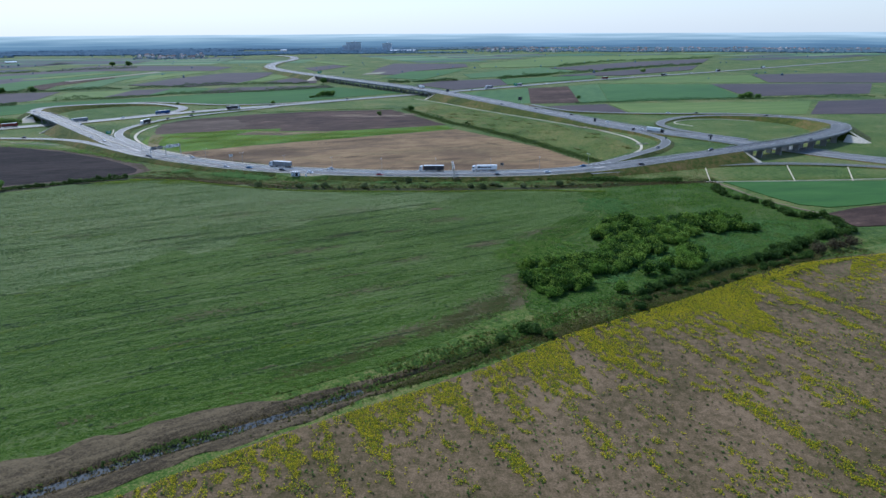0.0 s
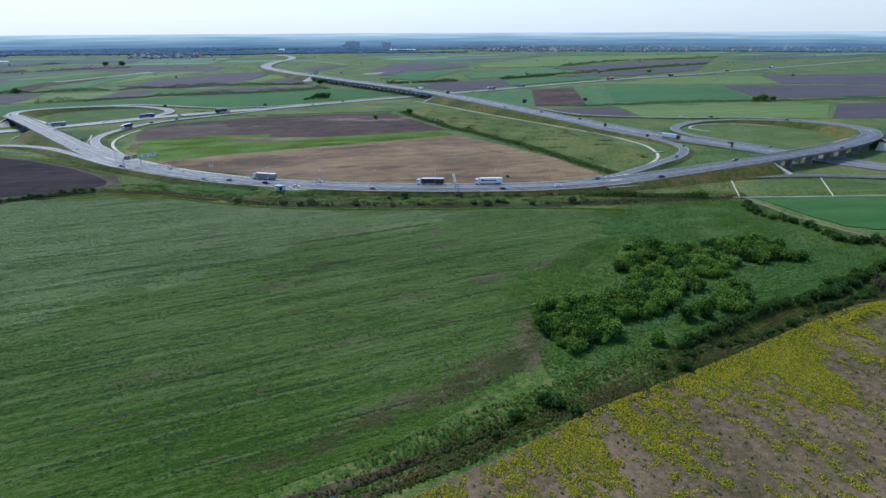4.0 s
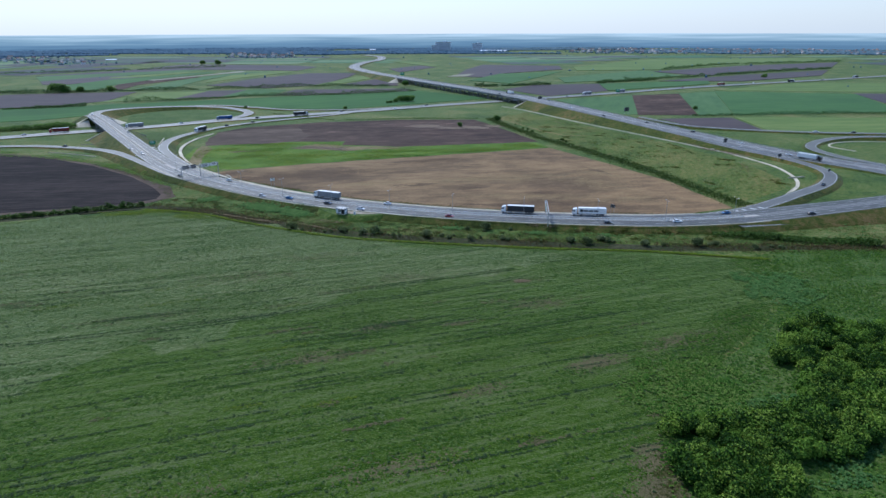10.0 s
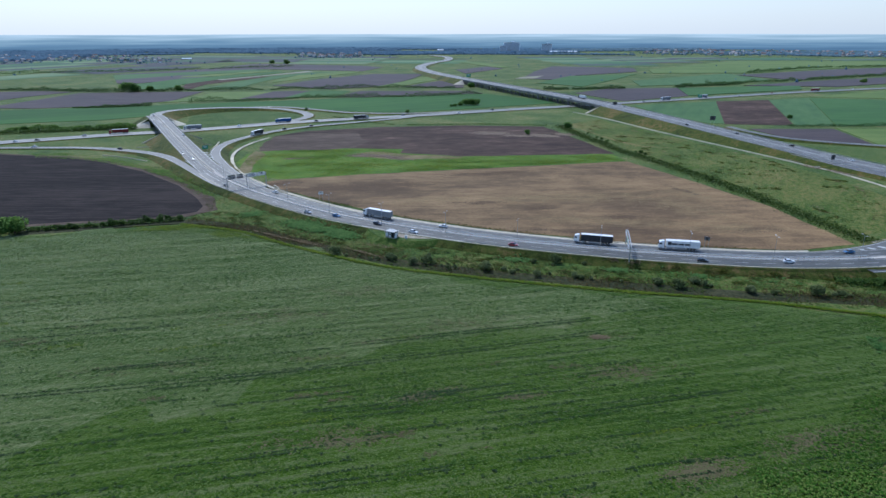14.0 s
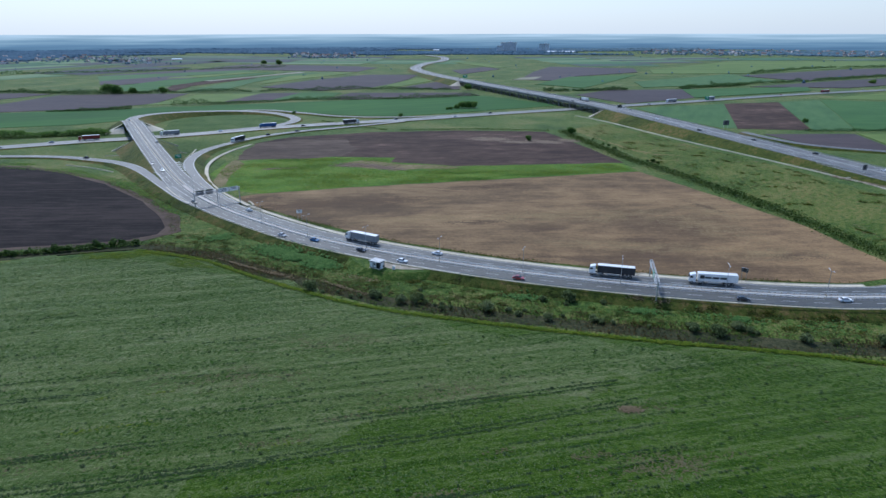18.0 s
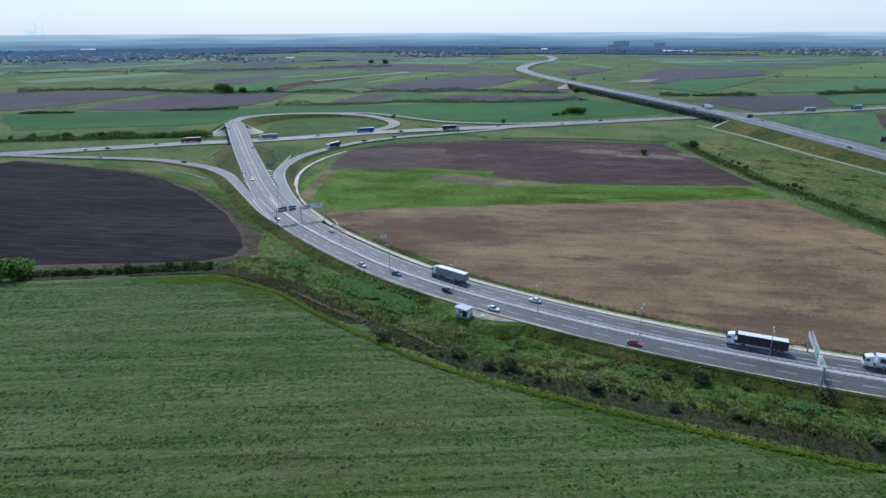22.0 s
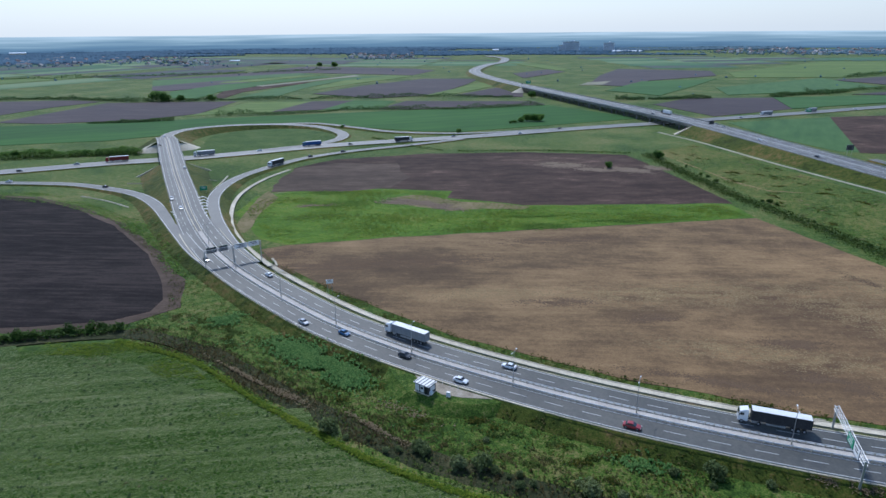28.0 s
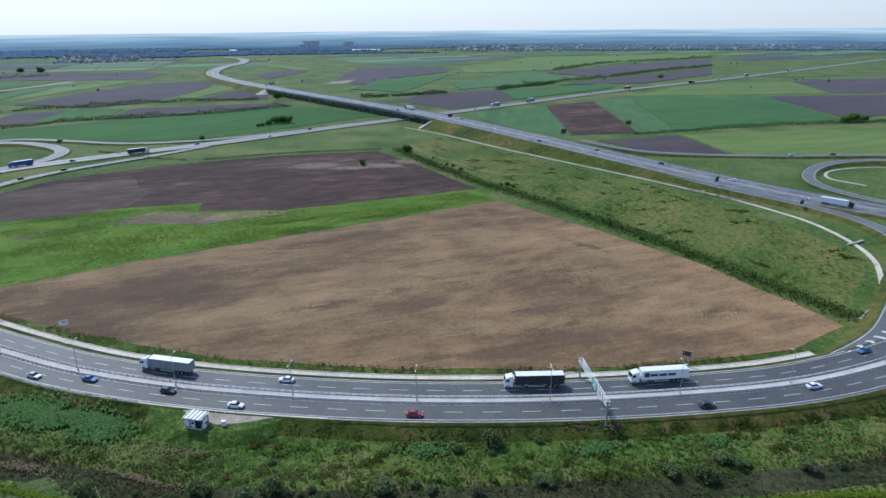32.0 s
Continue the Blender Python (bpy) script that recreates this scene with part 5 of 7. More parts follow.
hedge("hedge", [(322, 1568), (528, 1825), (699, 1931), (914, 2047)], 9, 7, 6300, "uneven far hedge", 0.96, "hedge_far")
hedge("hedge", [(-1500, 1050), (-1100, 1300), (-800, 1600)], 9, 7, 4500, "uneven far hedge", 1.15, "hedge_far")
hedge("hedge", [(101, 238), (119, 236), (133, 234), (151, 234), (164, 232)], 5, 2.6, 6500, "dense dark brush along the slope foot", 0.42)
hedge("hedge", [(-529, 473), (-495, 485), (-461, 498), (-425, 513)], 8, 6.5, 11000, "dense rounded shrub belt beside the lower road", 0.5, "leaf_tree")
hedge("hedge", [(-273, 640), (-190, 598), (-118, 618), (-44, 627)], 3, 1.6, 1400, "low weedy hedge along the ploughed field", 0.6)
hedge("hedge", [(-28, 622), (22, 508), (64, 434), (99, 365), (119, 315), (128, 293)], 8, 1.8, 15000, "overgrown ditch with tall weeds", 0.40, "tuft")
hedge("hedge", [(-575, 424), (-500, 470), (-432, 512)], 7, 4, 5000, "green shrub belt beside the lower road", 0.6)
hedge("hedge", [(-275, 206), (-240, 223), (-215, 236), (-193, 249)], 2.6, 1.5, 3000, "dense low hedge at the end of the black field", 0.4)
hedge("hedge", [(-520, 133), (-330, 182), (-240, 224), (-190, 253)], 4, 1.8, 3000, "low hedge below the black field", 0.5)

# ---- low plants ----
def scatter(poly, n, seed, mask=None):
    g = np.random.default_rng(seed)
    px, py = np.array([p[0] for p in poly]), np.array([p[1] for p in poly])
    x, y = g.uniform(px.min(), px.max(), n), g.uniform(py.min(), py.max(), n)
    k = inside(x, y, poly)
    x, y = x[k], y[k]
    if mask is not None:
        k = mask(x, y, g)
        x, y = x[k], y[k]
    return x, y, g


def field_noise(x, y, s, turn=0.0, stretch=1.0, seed=0.0):
    c, q = math.cos(radians(turn)), math.sin(radians(turn))
    u, v = (x * c + y * q) * s / stretch, (-x * q + y * c) * s
    return np.array([noise.noise((a, b, seed)) for a, b in zip(u, v)])


def bank_top(x, y):
    """Height of the road bank at points beside the main road and its west ramp."""
    z = np.zeros(len(x))
    for S, half, slope in ((MAIN[::2], 9.2, 1.9), (W_RAMP[::2], 3.6, 1.7)):
        d = np.hypot(x[:, None] - S[None, :, 0], y[:, None] - S[None, :, 1])
        i = d.argmin(1)
        z = np.maximum(z, S[i, 2] - 0.16 - np.maximum(d[np.arange(len(x)), i] - half - 0.7, 0) / slope)
    return z


def plants(name, xyg, h, w, mat, label, category, z=0.08, blades=3):
    x, y, g = xyg
    if z is None:
        z = bank_top(x, y)
    H, W = g.uniform(*h, len(x)), g.uniform(*w, len(x))
    return tagged(new(name, tufts_mesh(name, x, y, np.zeros(len(x)) + z, H, W, g, M[mat], blades)), label, category, kind="stuff")


MAIN_LINE = [tuple(p_[:2]) for p_ in MAIN[::2]]
VIEW_CROP = [(-79, -37), (-29, -4), (4, 12), (33, 34), (45, 52), (46, 74), (84, 136), (112, 204), (17, 206), (-69, 210), (-150, 238), (-182, 242), (-250, 205), (-200, 90)]
plants("crop_plants", scatter(VIEW_CROP, 190000, 21, lambda x, y, g: 1.1 * field_noise(x, y, 0.22, ROW, 10, 1.0) + 0.6 * field_noise(x, y, 0.9, ROW, 6, 2.0) > g.uniform(-0.2, 0.6, len(x))), (0.04, 0.14), (0.10, 0.26), "croprow", "low leafy crop plants in faint rows", "crop")
plants("thin_crop", scatter(VIEW_CROP, 190000, 20, lambda x, y, g: 0.9 * field_noise(x, y, 0.02, ROW, 2.5, 31.0) + 0.7 * field_noise(x, y, 0.12, ROW, 6, 32.0) + np.interp(y, (0, 45, 80, 130, 170), (-0.6, -0.2, 0.4, 0.5, 0.0)) > g.uniform(-0.2, 0.9, len(x))), (0.03, 0.08), (0.08, 0.18), "thincrop", "thin yellowish crop in wide patches", "crop")
plants("sparse_crop", scatter(VIEW_CROP, 120000, 19, lambda x, y, g: 0.7 * field_noise(x, y, 0.025, ROW, 2.5, 35.0) + 0.7 * field_noise(x, y, 0.14, ROW, 6, 36.0) + np.interp(y, (20, 60, 120, 165, 200), (-0.25, -0.1, 0.05, 0.6, 0.8)) + np.clip((10 - x) / 200, -0.4, 0.3) > g.uniform(-0.1, 0.9, len(x))), (0.03, 0.08), (0.06, 0.13), "greycrop", "sparse greyish crop with soil showing through", "crop")
plants("dark_weeds", scatter(VIEW_CROP, 7000, 22, lambda x, y, g: field_noise(x, y, 0.06, 0, 1, 4.0) > g.uniform(-0.6, 0.6, len(x))), (0.15, 0.4), (0.16, 0.36), "darkweed", "scattered darker weeds in the crop", "weeds")
UNDER = [(46, 40), (45, 56), (46, 74), (58, 104), (70, 112), (58, 122), (78, 150), (104, 172), (96, 203), (120, 218), (182, 228), (206, 158), (200, 112), (133, 84), (86, 54), (52, 30)]
plants("undergrowth", scatter(UNDER, 75000, 23, lambda x, y, g: field_noise(x, y, 0.09, 20, 2, 7.0) > g.uniform(-0.7, 0.35, len(x))), (0.15, 0.4), (0.14, 0.34), "underherb", "tall dense green herbs around the thicket", "undergrowth", 0.0)
plants("undergrowth", scatter(UNDER, 3500, 24, lambda x, y, g: field_noise(x, y, 0.09, 20, 2, 17.0) > g.uniform(-0.2, 0.6, len(x))), (0.3, 0.6), (0.2, 0.4), "underherb", "patches of darker herbs around the thicket", "undergrowth", 0.0)
NORTH = [(-115, -92), (-50, -49), (-31, -35), (-5, -18), (24, -1), (55, 22.5), (98, 47.5), (128, 66.5), (157, 84), (205, 97)]
VIEW_FLOWER = [(-62, -58), (-50, -49.5), (-31, -35.5), (-5, -18.5), (24, -1.5), (55, 22), (98, 47), (128, 66), (157, 83.5), (205, 96.5), (260, 112), (260, 10), (130, -60)]


YELLOW_BLOCK = [(84, 39), (115, 60), (128, 55), (122, 37), (123, 22), (114, 25), (108, 39)]
YELLOW_BAND = [(131, 61), (167, 83), (186, 90), (192, 99), (172, 91), (139, 69)]
BARE_SPOT = [(166, 81), (185, 89), (172, 70), (163, 70)]


def yellow_mask(x, y, g):
    """Streaks that run away from the ditch, thickest along it, with two dense blocks and one bare spot."""
    d = to_line(x, y, NORTH)
    v = 0.9 * field_noise(x, y, 0.16, -70, 5, 3.0) + 0.6 * field_noise(x, y, 0.45, -70, 3, 8.0) + 0.75 * field_noise(x, y, 0.6, -70, 1.6, 5.0)
    v += np.interp(d, (0, 8, 16, 30, 70), (0.48, 0.42, 0.16, -0.10, -0.22)) - np.clip((x - 130) * 0.004, 0, 0.2) - np.interp(x, (-40, 0, 60, 90), (0.26, 0.18, 0.12, 0.0))
    v += 0.75 * inside(x, y, YELLOW_BLOCK) + 0.7 * inside(x, y, YELLOW_BAND) - 3.0 * inside(x, y, BARE_SPOT)
    return v > g.uniform(-0.08, 0.60, len(x))


plants("yellow_flowers", scatter(VIEW_FLOWER, 700000, 25, yellow_mask), (0.2, 0.5), (0.07, 0.15), "yellow", "drifts of yellow flowering rape", "flowers")
plants("rape_leaves", scatter(VIEW_FLOWER, 420000, 35, yellow_mask), (0.1, 0.4), (0.07, 0.16), "verge", "green leaves under the yellow flowers", "flowers")
plants("green_weeds", scatter(VIEW_FLOWER, 70000, 26, lambda x, y, g: field_noise(x, y, 0.16, -70, 5, 3.0) + 0.4 * field_noise(x, y, 0.6, 0, 1, 5.0) + np.clip((x - 110) * 0.01, 0, 0.3) > g.uniform(-0.1, 0.9, len(x))), (0.12, 0.35), (0.08, 0.20), "herb", "scattered green weeds on bare soil", "weeds")
plants("dark_weeds", scatter(VIEW_FLOWER, 6000, 27, lambda x, y, g: ~inside(x, y, BARE_SPOT)), (0.2, 0.4), (0.12, 0.32), "tuft", "dotted dark weeds on bare soil", "weeds")
DITCH_BAND = [(-130, -96), (-50, -46), (4, -10), (55, 19), (98, 42), (200, 97), (196, 112), (133, 88), (86, 58), (48, 36), (4, 8), (-29, -10), (-79, -42), (-130, -78)]
plants("ditch_reeds", scatter(DITCH_BAND, 40000, 28, lambda x, y, g: (x > g.uniform(-12, 30, len(x))) & (field_noise(x, y, 0.12, 30, 4, 1.0) > g.uniform(-0.5, 0.5, len(x))) & (to_line(x, y, DITCH) > 1.3)), (0.3, 0.9), (0.12, 0.26), "drytuft", "dry brown reeds on the ditch banks", "reeds", -0.2)
plants("ditch_herbs", scatter(DITCH_BAND, 30000, 29, lambda x, y, g: (x > g.uniform(-20, 10, len(x))) & (field_noise(x, y, 0.12, 30, 4, 9.0) > g.uniform(-0.4, 0.5, len(x)) + np.clip((8 - x) * 0.03, 0, 0.35)) & (to_line(x, y, DITCH) > 1.3)), (0.3, 0.9), (0.2, 0.45), "underherb", "green herbs on the ditch banks", "herbs", -0.3)
plants("ditch_grass", scatter(DITCH_BAND, 90000, 36, lambda x, y, g: (x > g.uniform(-30, 5, len(x))) & (to_line(x, y, DITCH) > 1.6) & (field_noise(x, y, 0.15, 32, 3, 25.0) > g.uniform(-0.7, 0.3, len(x)))), (0.15, 0.45), (0.14, 0.3), "bankgrass", "rank grass beside the ditch", "grass", 0.0)
BRUSH = [(-4, -13), (24, 2), (55, 22.5), (98, 47.5), (128, 66.5), (157, 84), (171, 89), (180, 98), (150, 88), (129, 77), (90, 53), (60, 33), (30, 12)]
plants("ditch_brush", scatter(BRUSH, 90000, 33, lambda x, y, g: field_noise(x, y, 0.12, 32, 3, 5.0) > g.uniform(-0.55, 0.2, len(x))), (0.2, 0.7), (0.14, 0.32), "drytuft", "olive-brown herbs between the hedge and the flowers", "herbs", 0.0)
plants("ditch_brush", scatter(BRUSH, 70000, 34, lambda x, y, g: field_noise(x, y, 0.12, 32, 3, 15.0) > g.uniform(-0.2, 0.4, len(x))), (0.2, 0.6), (0.14, 0.32), "bankgrass", "green herbs between the hedge and the flowers", "herbs", 0.0)
BELT_BAND = [(-190, 262), (-150, 252), (-118, 240), (-69, 227), (-32, 224), (17, 224), (68, 224), (120, 230), (190, 240), (186, 226), (120, 214), (68, 209.5), (17, 208), (-32, 209), (-69, 212), (-118, 227), (-150, 240), (-184, 245)]
plants("reed_belt", scatter(BELT_BAND, 60000, 30, lambda x, y, g: (field_noise(x, y, 0.1, 0, 4, 2.0) > g.uniform(-0.45, 0.45, len(x))) & (to_line(x, y, BELT) < 6)), (0.5, 1.3), (0.10, 0.24), "straw", "belt of dry brown reeds along a drain", "reeds", -0.6)
plants("reed_herbs", scatter(BELT_BAND, 22000, 31, lambda x, y, g: field_noise(x, y, 0.12, 0, 3, 6.0) > g.uniform(-0.3, 0.45, len(x))), (0.4, 1.0), (0.12, 0.30), "tuft", "dark green herbs in the reed belt", "herbs", -0.4)
edge = np.repeat(even(spline([(-184, 244.5), (-150, 240), (-118, 227), (-69, 212), (-32, 209), (17, 208), (68, 209.5), (112, 206)], 3), 0.35), 8, axis=0)
plants("verge", (edge[:, 0] + rng.normal(0, 0.5, len(edge)), edge[:, 1] + rng.normal(0, 0.5, len(edge)), np.random.default_rng(5)), (0.2, 0.45), (0.15, 0.35), "verge", "bright green grass verge along the crop", "grass")
tagged(ribbon("reed_bed", spline([(x, y, -0.3) for x, y in BELT[1:-1]], 4), -4.0, 4.0, 0.0, 0.3, M["reedbed"]), "dark brown reed bed in a shallow drain", "reeds", kind="structure")
DITCH_EDGE = even(spline(DITCH[1:8], 3), 0.06)
eg = np.random.default_rng(61)
off_ = np.where(eg.random(len(DITCH_EDGE)) < 0.5, 1, -1) * eg.uniform(0.35, 2.6, len(DITCH_EDGE))
en = normals(DITCH_EDGE)[0]
ex, ey = DITCH_EDGE[:, 0] + en[:, 0] * off_, DITCH_EDGE[:, 1] + en[:, 1] * off_
ek = (field_noise(ex, ey, 0.15, 30, 3, 4.0) > eg.uniform(-0.45, 0.35, len(ex)) + np.clip((8 - ex) * 0.02, 0, 0.3))
plants("ditch_sedge", (ex[ek], ey[ek], eg), (0.5, 1.2), (0.15, 0.35), "tuft", "dark sedge along the water of the ditch", "sedge", -0.85)
ek = ~ek & (eg.random(len(ex)) < 0.5)
plants("ditch_straw", (ex[ek], ey[ek], eg), (0.4, 0.9), (0.12, 0.3), "straw", "dry stems along the water of the ditch", "sedge", -0.75)
MUDDY = [(-122, -70), (-79, -39), (-40, -10), (-18, -2), (-10, -8), (-30, -19), (-76, -48), (-120, -80)]
plants("bank_stems", scatter(MUDDY, 1500, 62, lambda x, y, g: field_noise(x, y, 0.2, 33, 3, 4.0) > g.uniform(-0.2, 0.5, len(x))), (0.15, 0.4), (0.1, 0.3), "straw", "dry stems on the churned bank", "grass", 0.0)
BANK_BAND = [(-290, 372), (-262, 352), (-240, 334.5), (-216, 316), (-196, 301), (-165, 284), (-138, 270), (-119, 261), (-88, 250), (-55, 243), (-22, 238.5), (13, 236.5), (48, 236.5), (80, 239), (118, 245), (150, 256), (190, 268), (190, 238), (120, 228), (68, 222), (17, 222), (-32, 222), (-69, 225), (-118, 238), (-150, 250), (-186, 262), (-190, 275), (-206, 293), (-238, 318), (-287, 349)]
plants("bank_grass", scatter(BANK_BAND, 90000, 41, lambda x, y, g: (field_noise(x, y, 0.12, 0, 2, 2.0) + 0.5 * field_noise(x, y, 0.4, 0, 1.5, 7.0) > g.uniform(-0.35, 0.25, len(x))) & (to_line(x, y, MAIN_LINE) > 10.2) & (to_line(x, y, BELT) > 6 + 4 * g.random(len(x)))), (0.15, 0.5), (0.09, 0.22), "bankgrass", "uneven tall grass on the road bank", "grass", None)
NORTH_STRIP = [(-168, 312), (-130, 291), (-88, 277), (-55, 270.5), (-22, 266), (13, 263.5), (48, 263.5), (80, 265.5), (100, 270), (98, 273), (57, 268), (22, 267.5), (-28, 271), (-80, 281.5), (-130, 301), (-168, 320)]
plants("roadside_weeds", scatter(NORTH_STRIP, 30000, 46, lambda x, y, g: field_noise(x, y, 0.15, 0, 3, 6.0) > g.uniform(-0.5, 0.4, len(x))), (0.2, 0.5), (0.14, 0.32), "bankgrass", "weedy grass strip between the drain and the tilled field", "grass", 0.3)
plants("bank_weeds", scatter(BANK_BAND, 60000, 143, lambda x, y, g: (np.clip(1 - abs(to_line(x, y, BELT) - 8) / 7, 0, 1) + 0.8 * field_noise(x, y, 0.09, 0, 3, 61.0) > g.uniform(0.2, 1.1, len(x))) & (to_line(x, y, MAIN_LINE) > 12)), (0.15, 0.45), (0.08, 0.2), "straw", "brown dead stems on the lower road bank", "grass", None)
RAMP_BAND = [(-412, 382), (-393, 389), (-356, 386), (-309, 368), (-271, 353), (-235, 328), (-199, 297), (-209, 299), (-255, 332), (-299, 355), (-352, 370), (-396, 369)]
plants("ramp_herbs", scatter(RAMP_BAND, 26000, 145, lambda x, y, g: field_noise(x, y, 0.08, 0, 1.5, 71.0) > g.uniform(-0.5, 0.3, len(x))), (0.2, 0.6), (0.16, 0.36), "herb", "rank green herbs between the ramp and the black field", "herbs", None)
plants("bank_nettles", scatter(BANK_BAND, 30000, 42, lambda x, y, g: (field_noise(x, y, 0.09, 0, 2, 12.0) > g.uniform(0.12, 0.5, len(x))) & (to_line(x, y, MAIN_LINE) > 12)), (0.3, 0.6), (0.2, 0.4), "blueherb", "patches of blue-green nettles on the road bank", "herbs", None)
plants("bank_straw", scatter(BANK_BAND, 80000, 43, lambda x, y, g: (field_noise(x, y, 0.10, 0, 3, 22.0) + 0.45 * (to_line(x, y, MAIN_LINE) < 14.5) + 0.5 * (to_line(x, y, BELT) < 9.5) > g.uniform(0.05, 0.7, len(x))) & (to_line(x, y, MAIN_LINE) > 11)), (0.15, 0.4), (0.10, 0.24), "drytuft", "dry straw patches on the road bank", "grass", None)
INNER = [(-30, 640), (-10, 610), (36, 500), (74, 430), (108, 360), (126, 300), (150, 318), (168, 340), (172, 364), (170, 390), (150, 450), (110, 522), (60, 605), (10, 688)]
plants("rough_pasture", scatter(INNER, 20000, 44, lambda x, y, g: field_noise(x, y, 0.05, 60, 2, 2.0) > g.uniform(-0.3, 0.6, len(x))), (0.1, 0.3), (0.16, 0.36), "herb", "tussocky rough pasture inside the junction", "grass", 0.0)
plants("rough_pasture", scatter(INNER, 3500, 45, lambda x, y, g: field_noise(x, y, 0.06, 60, 3, 32.0) > g.uniform(0.0, 0.5, len(x))), (0.2, 0.5), (0.25, 0.6), "straw", "dry tussocks in the rough pasture", "grass", 0.0)


def ditch_side(name, sign, reach, label):
    """A bare strip from the edge of the water up the side of the ditch, following the slope of the ground."""
    S = even(spline(DITCH[1:7], 3), 1.2)
    N_, _ = normals(S)
    n, k = len(S), 9
    R = np.interp(S[:, 0], *zip(*reach)) * np.array([1 + 0.35 * noise.noise((p[0] * 0.11, p[1] * 0.11, sign)) for p in S])
    V = []
    for q, nn, r in zip(S, N_, R):
        for f in np.linspace(0, 1, k):
            o = 0.8 + (r - 0.8) * f
            z = -1.3 * max(0.0, 1 - o / 4.0) + (0.16 if 0 < f < 1 else 0.02) + 0.10 * noise.noise((q[0] * 0.25 + o, q[1] * 0.5, o * 0.8)) * (f < 1)
            V.append((q[0] + nn[0] * o * sign, q[1] + nn[1] * o * sign, z))
    F = [(a * k + c, (a + 1) * k + c, (a + 1) * k + c + 1, a * k + c + 1)[::sign] for a in range(n - 1) for c in range(k - 1)]
    return tagged(obj(name, V, F[::1], M["mud"], smooth=True), label, "track", kind="structure")


ditch_side("mud_bank", 1, ((-120, 13), (-70, 12.5), (-40, 12), (-28, 10), (-20, 5.5), (0, 3.5), (20, 2.5)), "churned brown ditch bank with wheel ruts")
ditch_side("mud_track", -1, ((-120, 8), (-40, 7.5), (-20, 7), (-5, 5), (12, 3.5), (24, 2.5)), "dark muddy track beside the ditch")



# ---- patches with soft borders ----
def blotches(table, seed):
    """Points thinning out from each centre: (x, y, long radius, short radius, turn, count)."""
    g = np.random.default_rng(seed)
    X, Y = [], []
    for cx, cy, rx, ry, turn, n in table:
        u, v = g.normal(0, rx * 0.55, n), g.normal(0, ry * 0.55, n)
        c, s = math.cos(radians(turn)), math.sin(radians(turn))
        X.append(cx + u * c - v * s)
        Y.append(cy + u * s + v * c)
    x, y = np.concatenate(X), np.concatenate(Y)
    k = field_noise(x, y, 0.35, 16, 3, seed) > g.uniform(-0.5, 0.3, len(x))
    return x[k], y[k], g


plants("soil_patches", blotches([(-28, 126, 9, 2.5, 26, 1100), (-5, 131, 5, 1.5, 26, 500), (4, 92, 8, 2.5, 24, 700), (37, 112, 8, 3, 28, 1300), (63, 128, 12, 3.5, 28, 3200), (33, 109, 6, 3, 30, 500), (-44, 103, 13, 4, 22, 1400), (30, 44, 16, 6, 50, 2200), (8, 26, 16, 4, 36, 1500), (43, 60, 7, 4, 75, 700), (-90, 160, 22, 6, 18, 2200), (-30, 168, 20, 6, 20, 2000), (-70, 186, 24, 6, 22, 2000), (20, 150, 16, 4, 20, 1100), (-110, 120, 18, 4, 22, 1300), (-10, 60, 14, 4, 22, 900), (-60, 40, 16, 4, 26, 1000)], 71), (0.02, 0.06), (0.10, 0.24), "soil", "bare soil patches between the crop rows", "soil", 0.03)
plants("damp_clods", blotches([(25, 308, 9, 3.5, 14, 3600), (30, 285, 10, 3.5, -12, 3600), (-52, 318, 13, 3, 20, 3400), (-19, 314, 8, 3, 25, 2000), (-150, 326, 28, 7, 30, 10400), (60, 372, 10, 3, -50, 1800), (-110, 345, 26, 6, 26, 8400), (-60, 392, 30, 5, 26, 8000), (85, 300, 10, 3, 10, 1800), (0, 276, 22, 2, 0, 2800), (-178, 334, 14, 6, 40, 5200), (-168, 320, 14, 4, 32, 3600)], 72), (0.02, 0.06), (0.08, 0.22), "clod", "damp dark clods in the tilled soil", "soil", 0.05)
plants("dry_patches", blotches([(-88, 566, 13, 7, 10, 5200), (-62, 556, 10, 4, 0, 2600), (-40, 562, 13, 6, -10, 4600), (-20, 574, 8, 5, -20, 2200)], 171), (0.02, 0.06), (0.2, 0.5), "dustclod", "pale dry patches in the ploughed soil", "soil", 0.05)
plants("bare_earth", blotches([(136, 526, 9, 3, -57, 900), (146, 509, 9, 3, -57, 700), (149, 486, 8, 3, -57, 900), (153, 465, 6, 3, -57, 500), (167, 448, 12, 3, -57, 700)], 172), (0.03, 0.10), (0.16, 0.4), "dustclod", "bare brown earth at the foot of the motorway bank", "soil", 0.3)
plants("dry_patches", blotches([(-150, 435, 15, 4.5, -6, 4200), (-134, 430, 11, 4, -12, 2200), (-166, 431, 9, 3, 5, 900), (-205, 412, 10, 3, 30, 500)], 173), (0.06, 0.16), (0.18, 0.42), "dustclod", "bare dry patches in the meadow", "soil", 0.06)
plants("meadow_herbs", blotches([(-84, 426, 12, 2.5, 22, 1500), (-74, 410, 12, 5, 20, 1700), (-40, 430, 14, 4, 20, 900), (-190, 420, 18, 8, 20, 1200), (-215, 440, 12, 5, 20, 700)], 73), (0.15, 0.35), (0.15, 0.35), "herb", "darker herb clumps in the meadow", "herbs", 0.03)
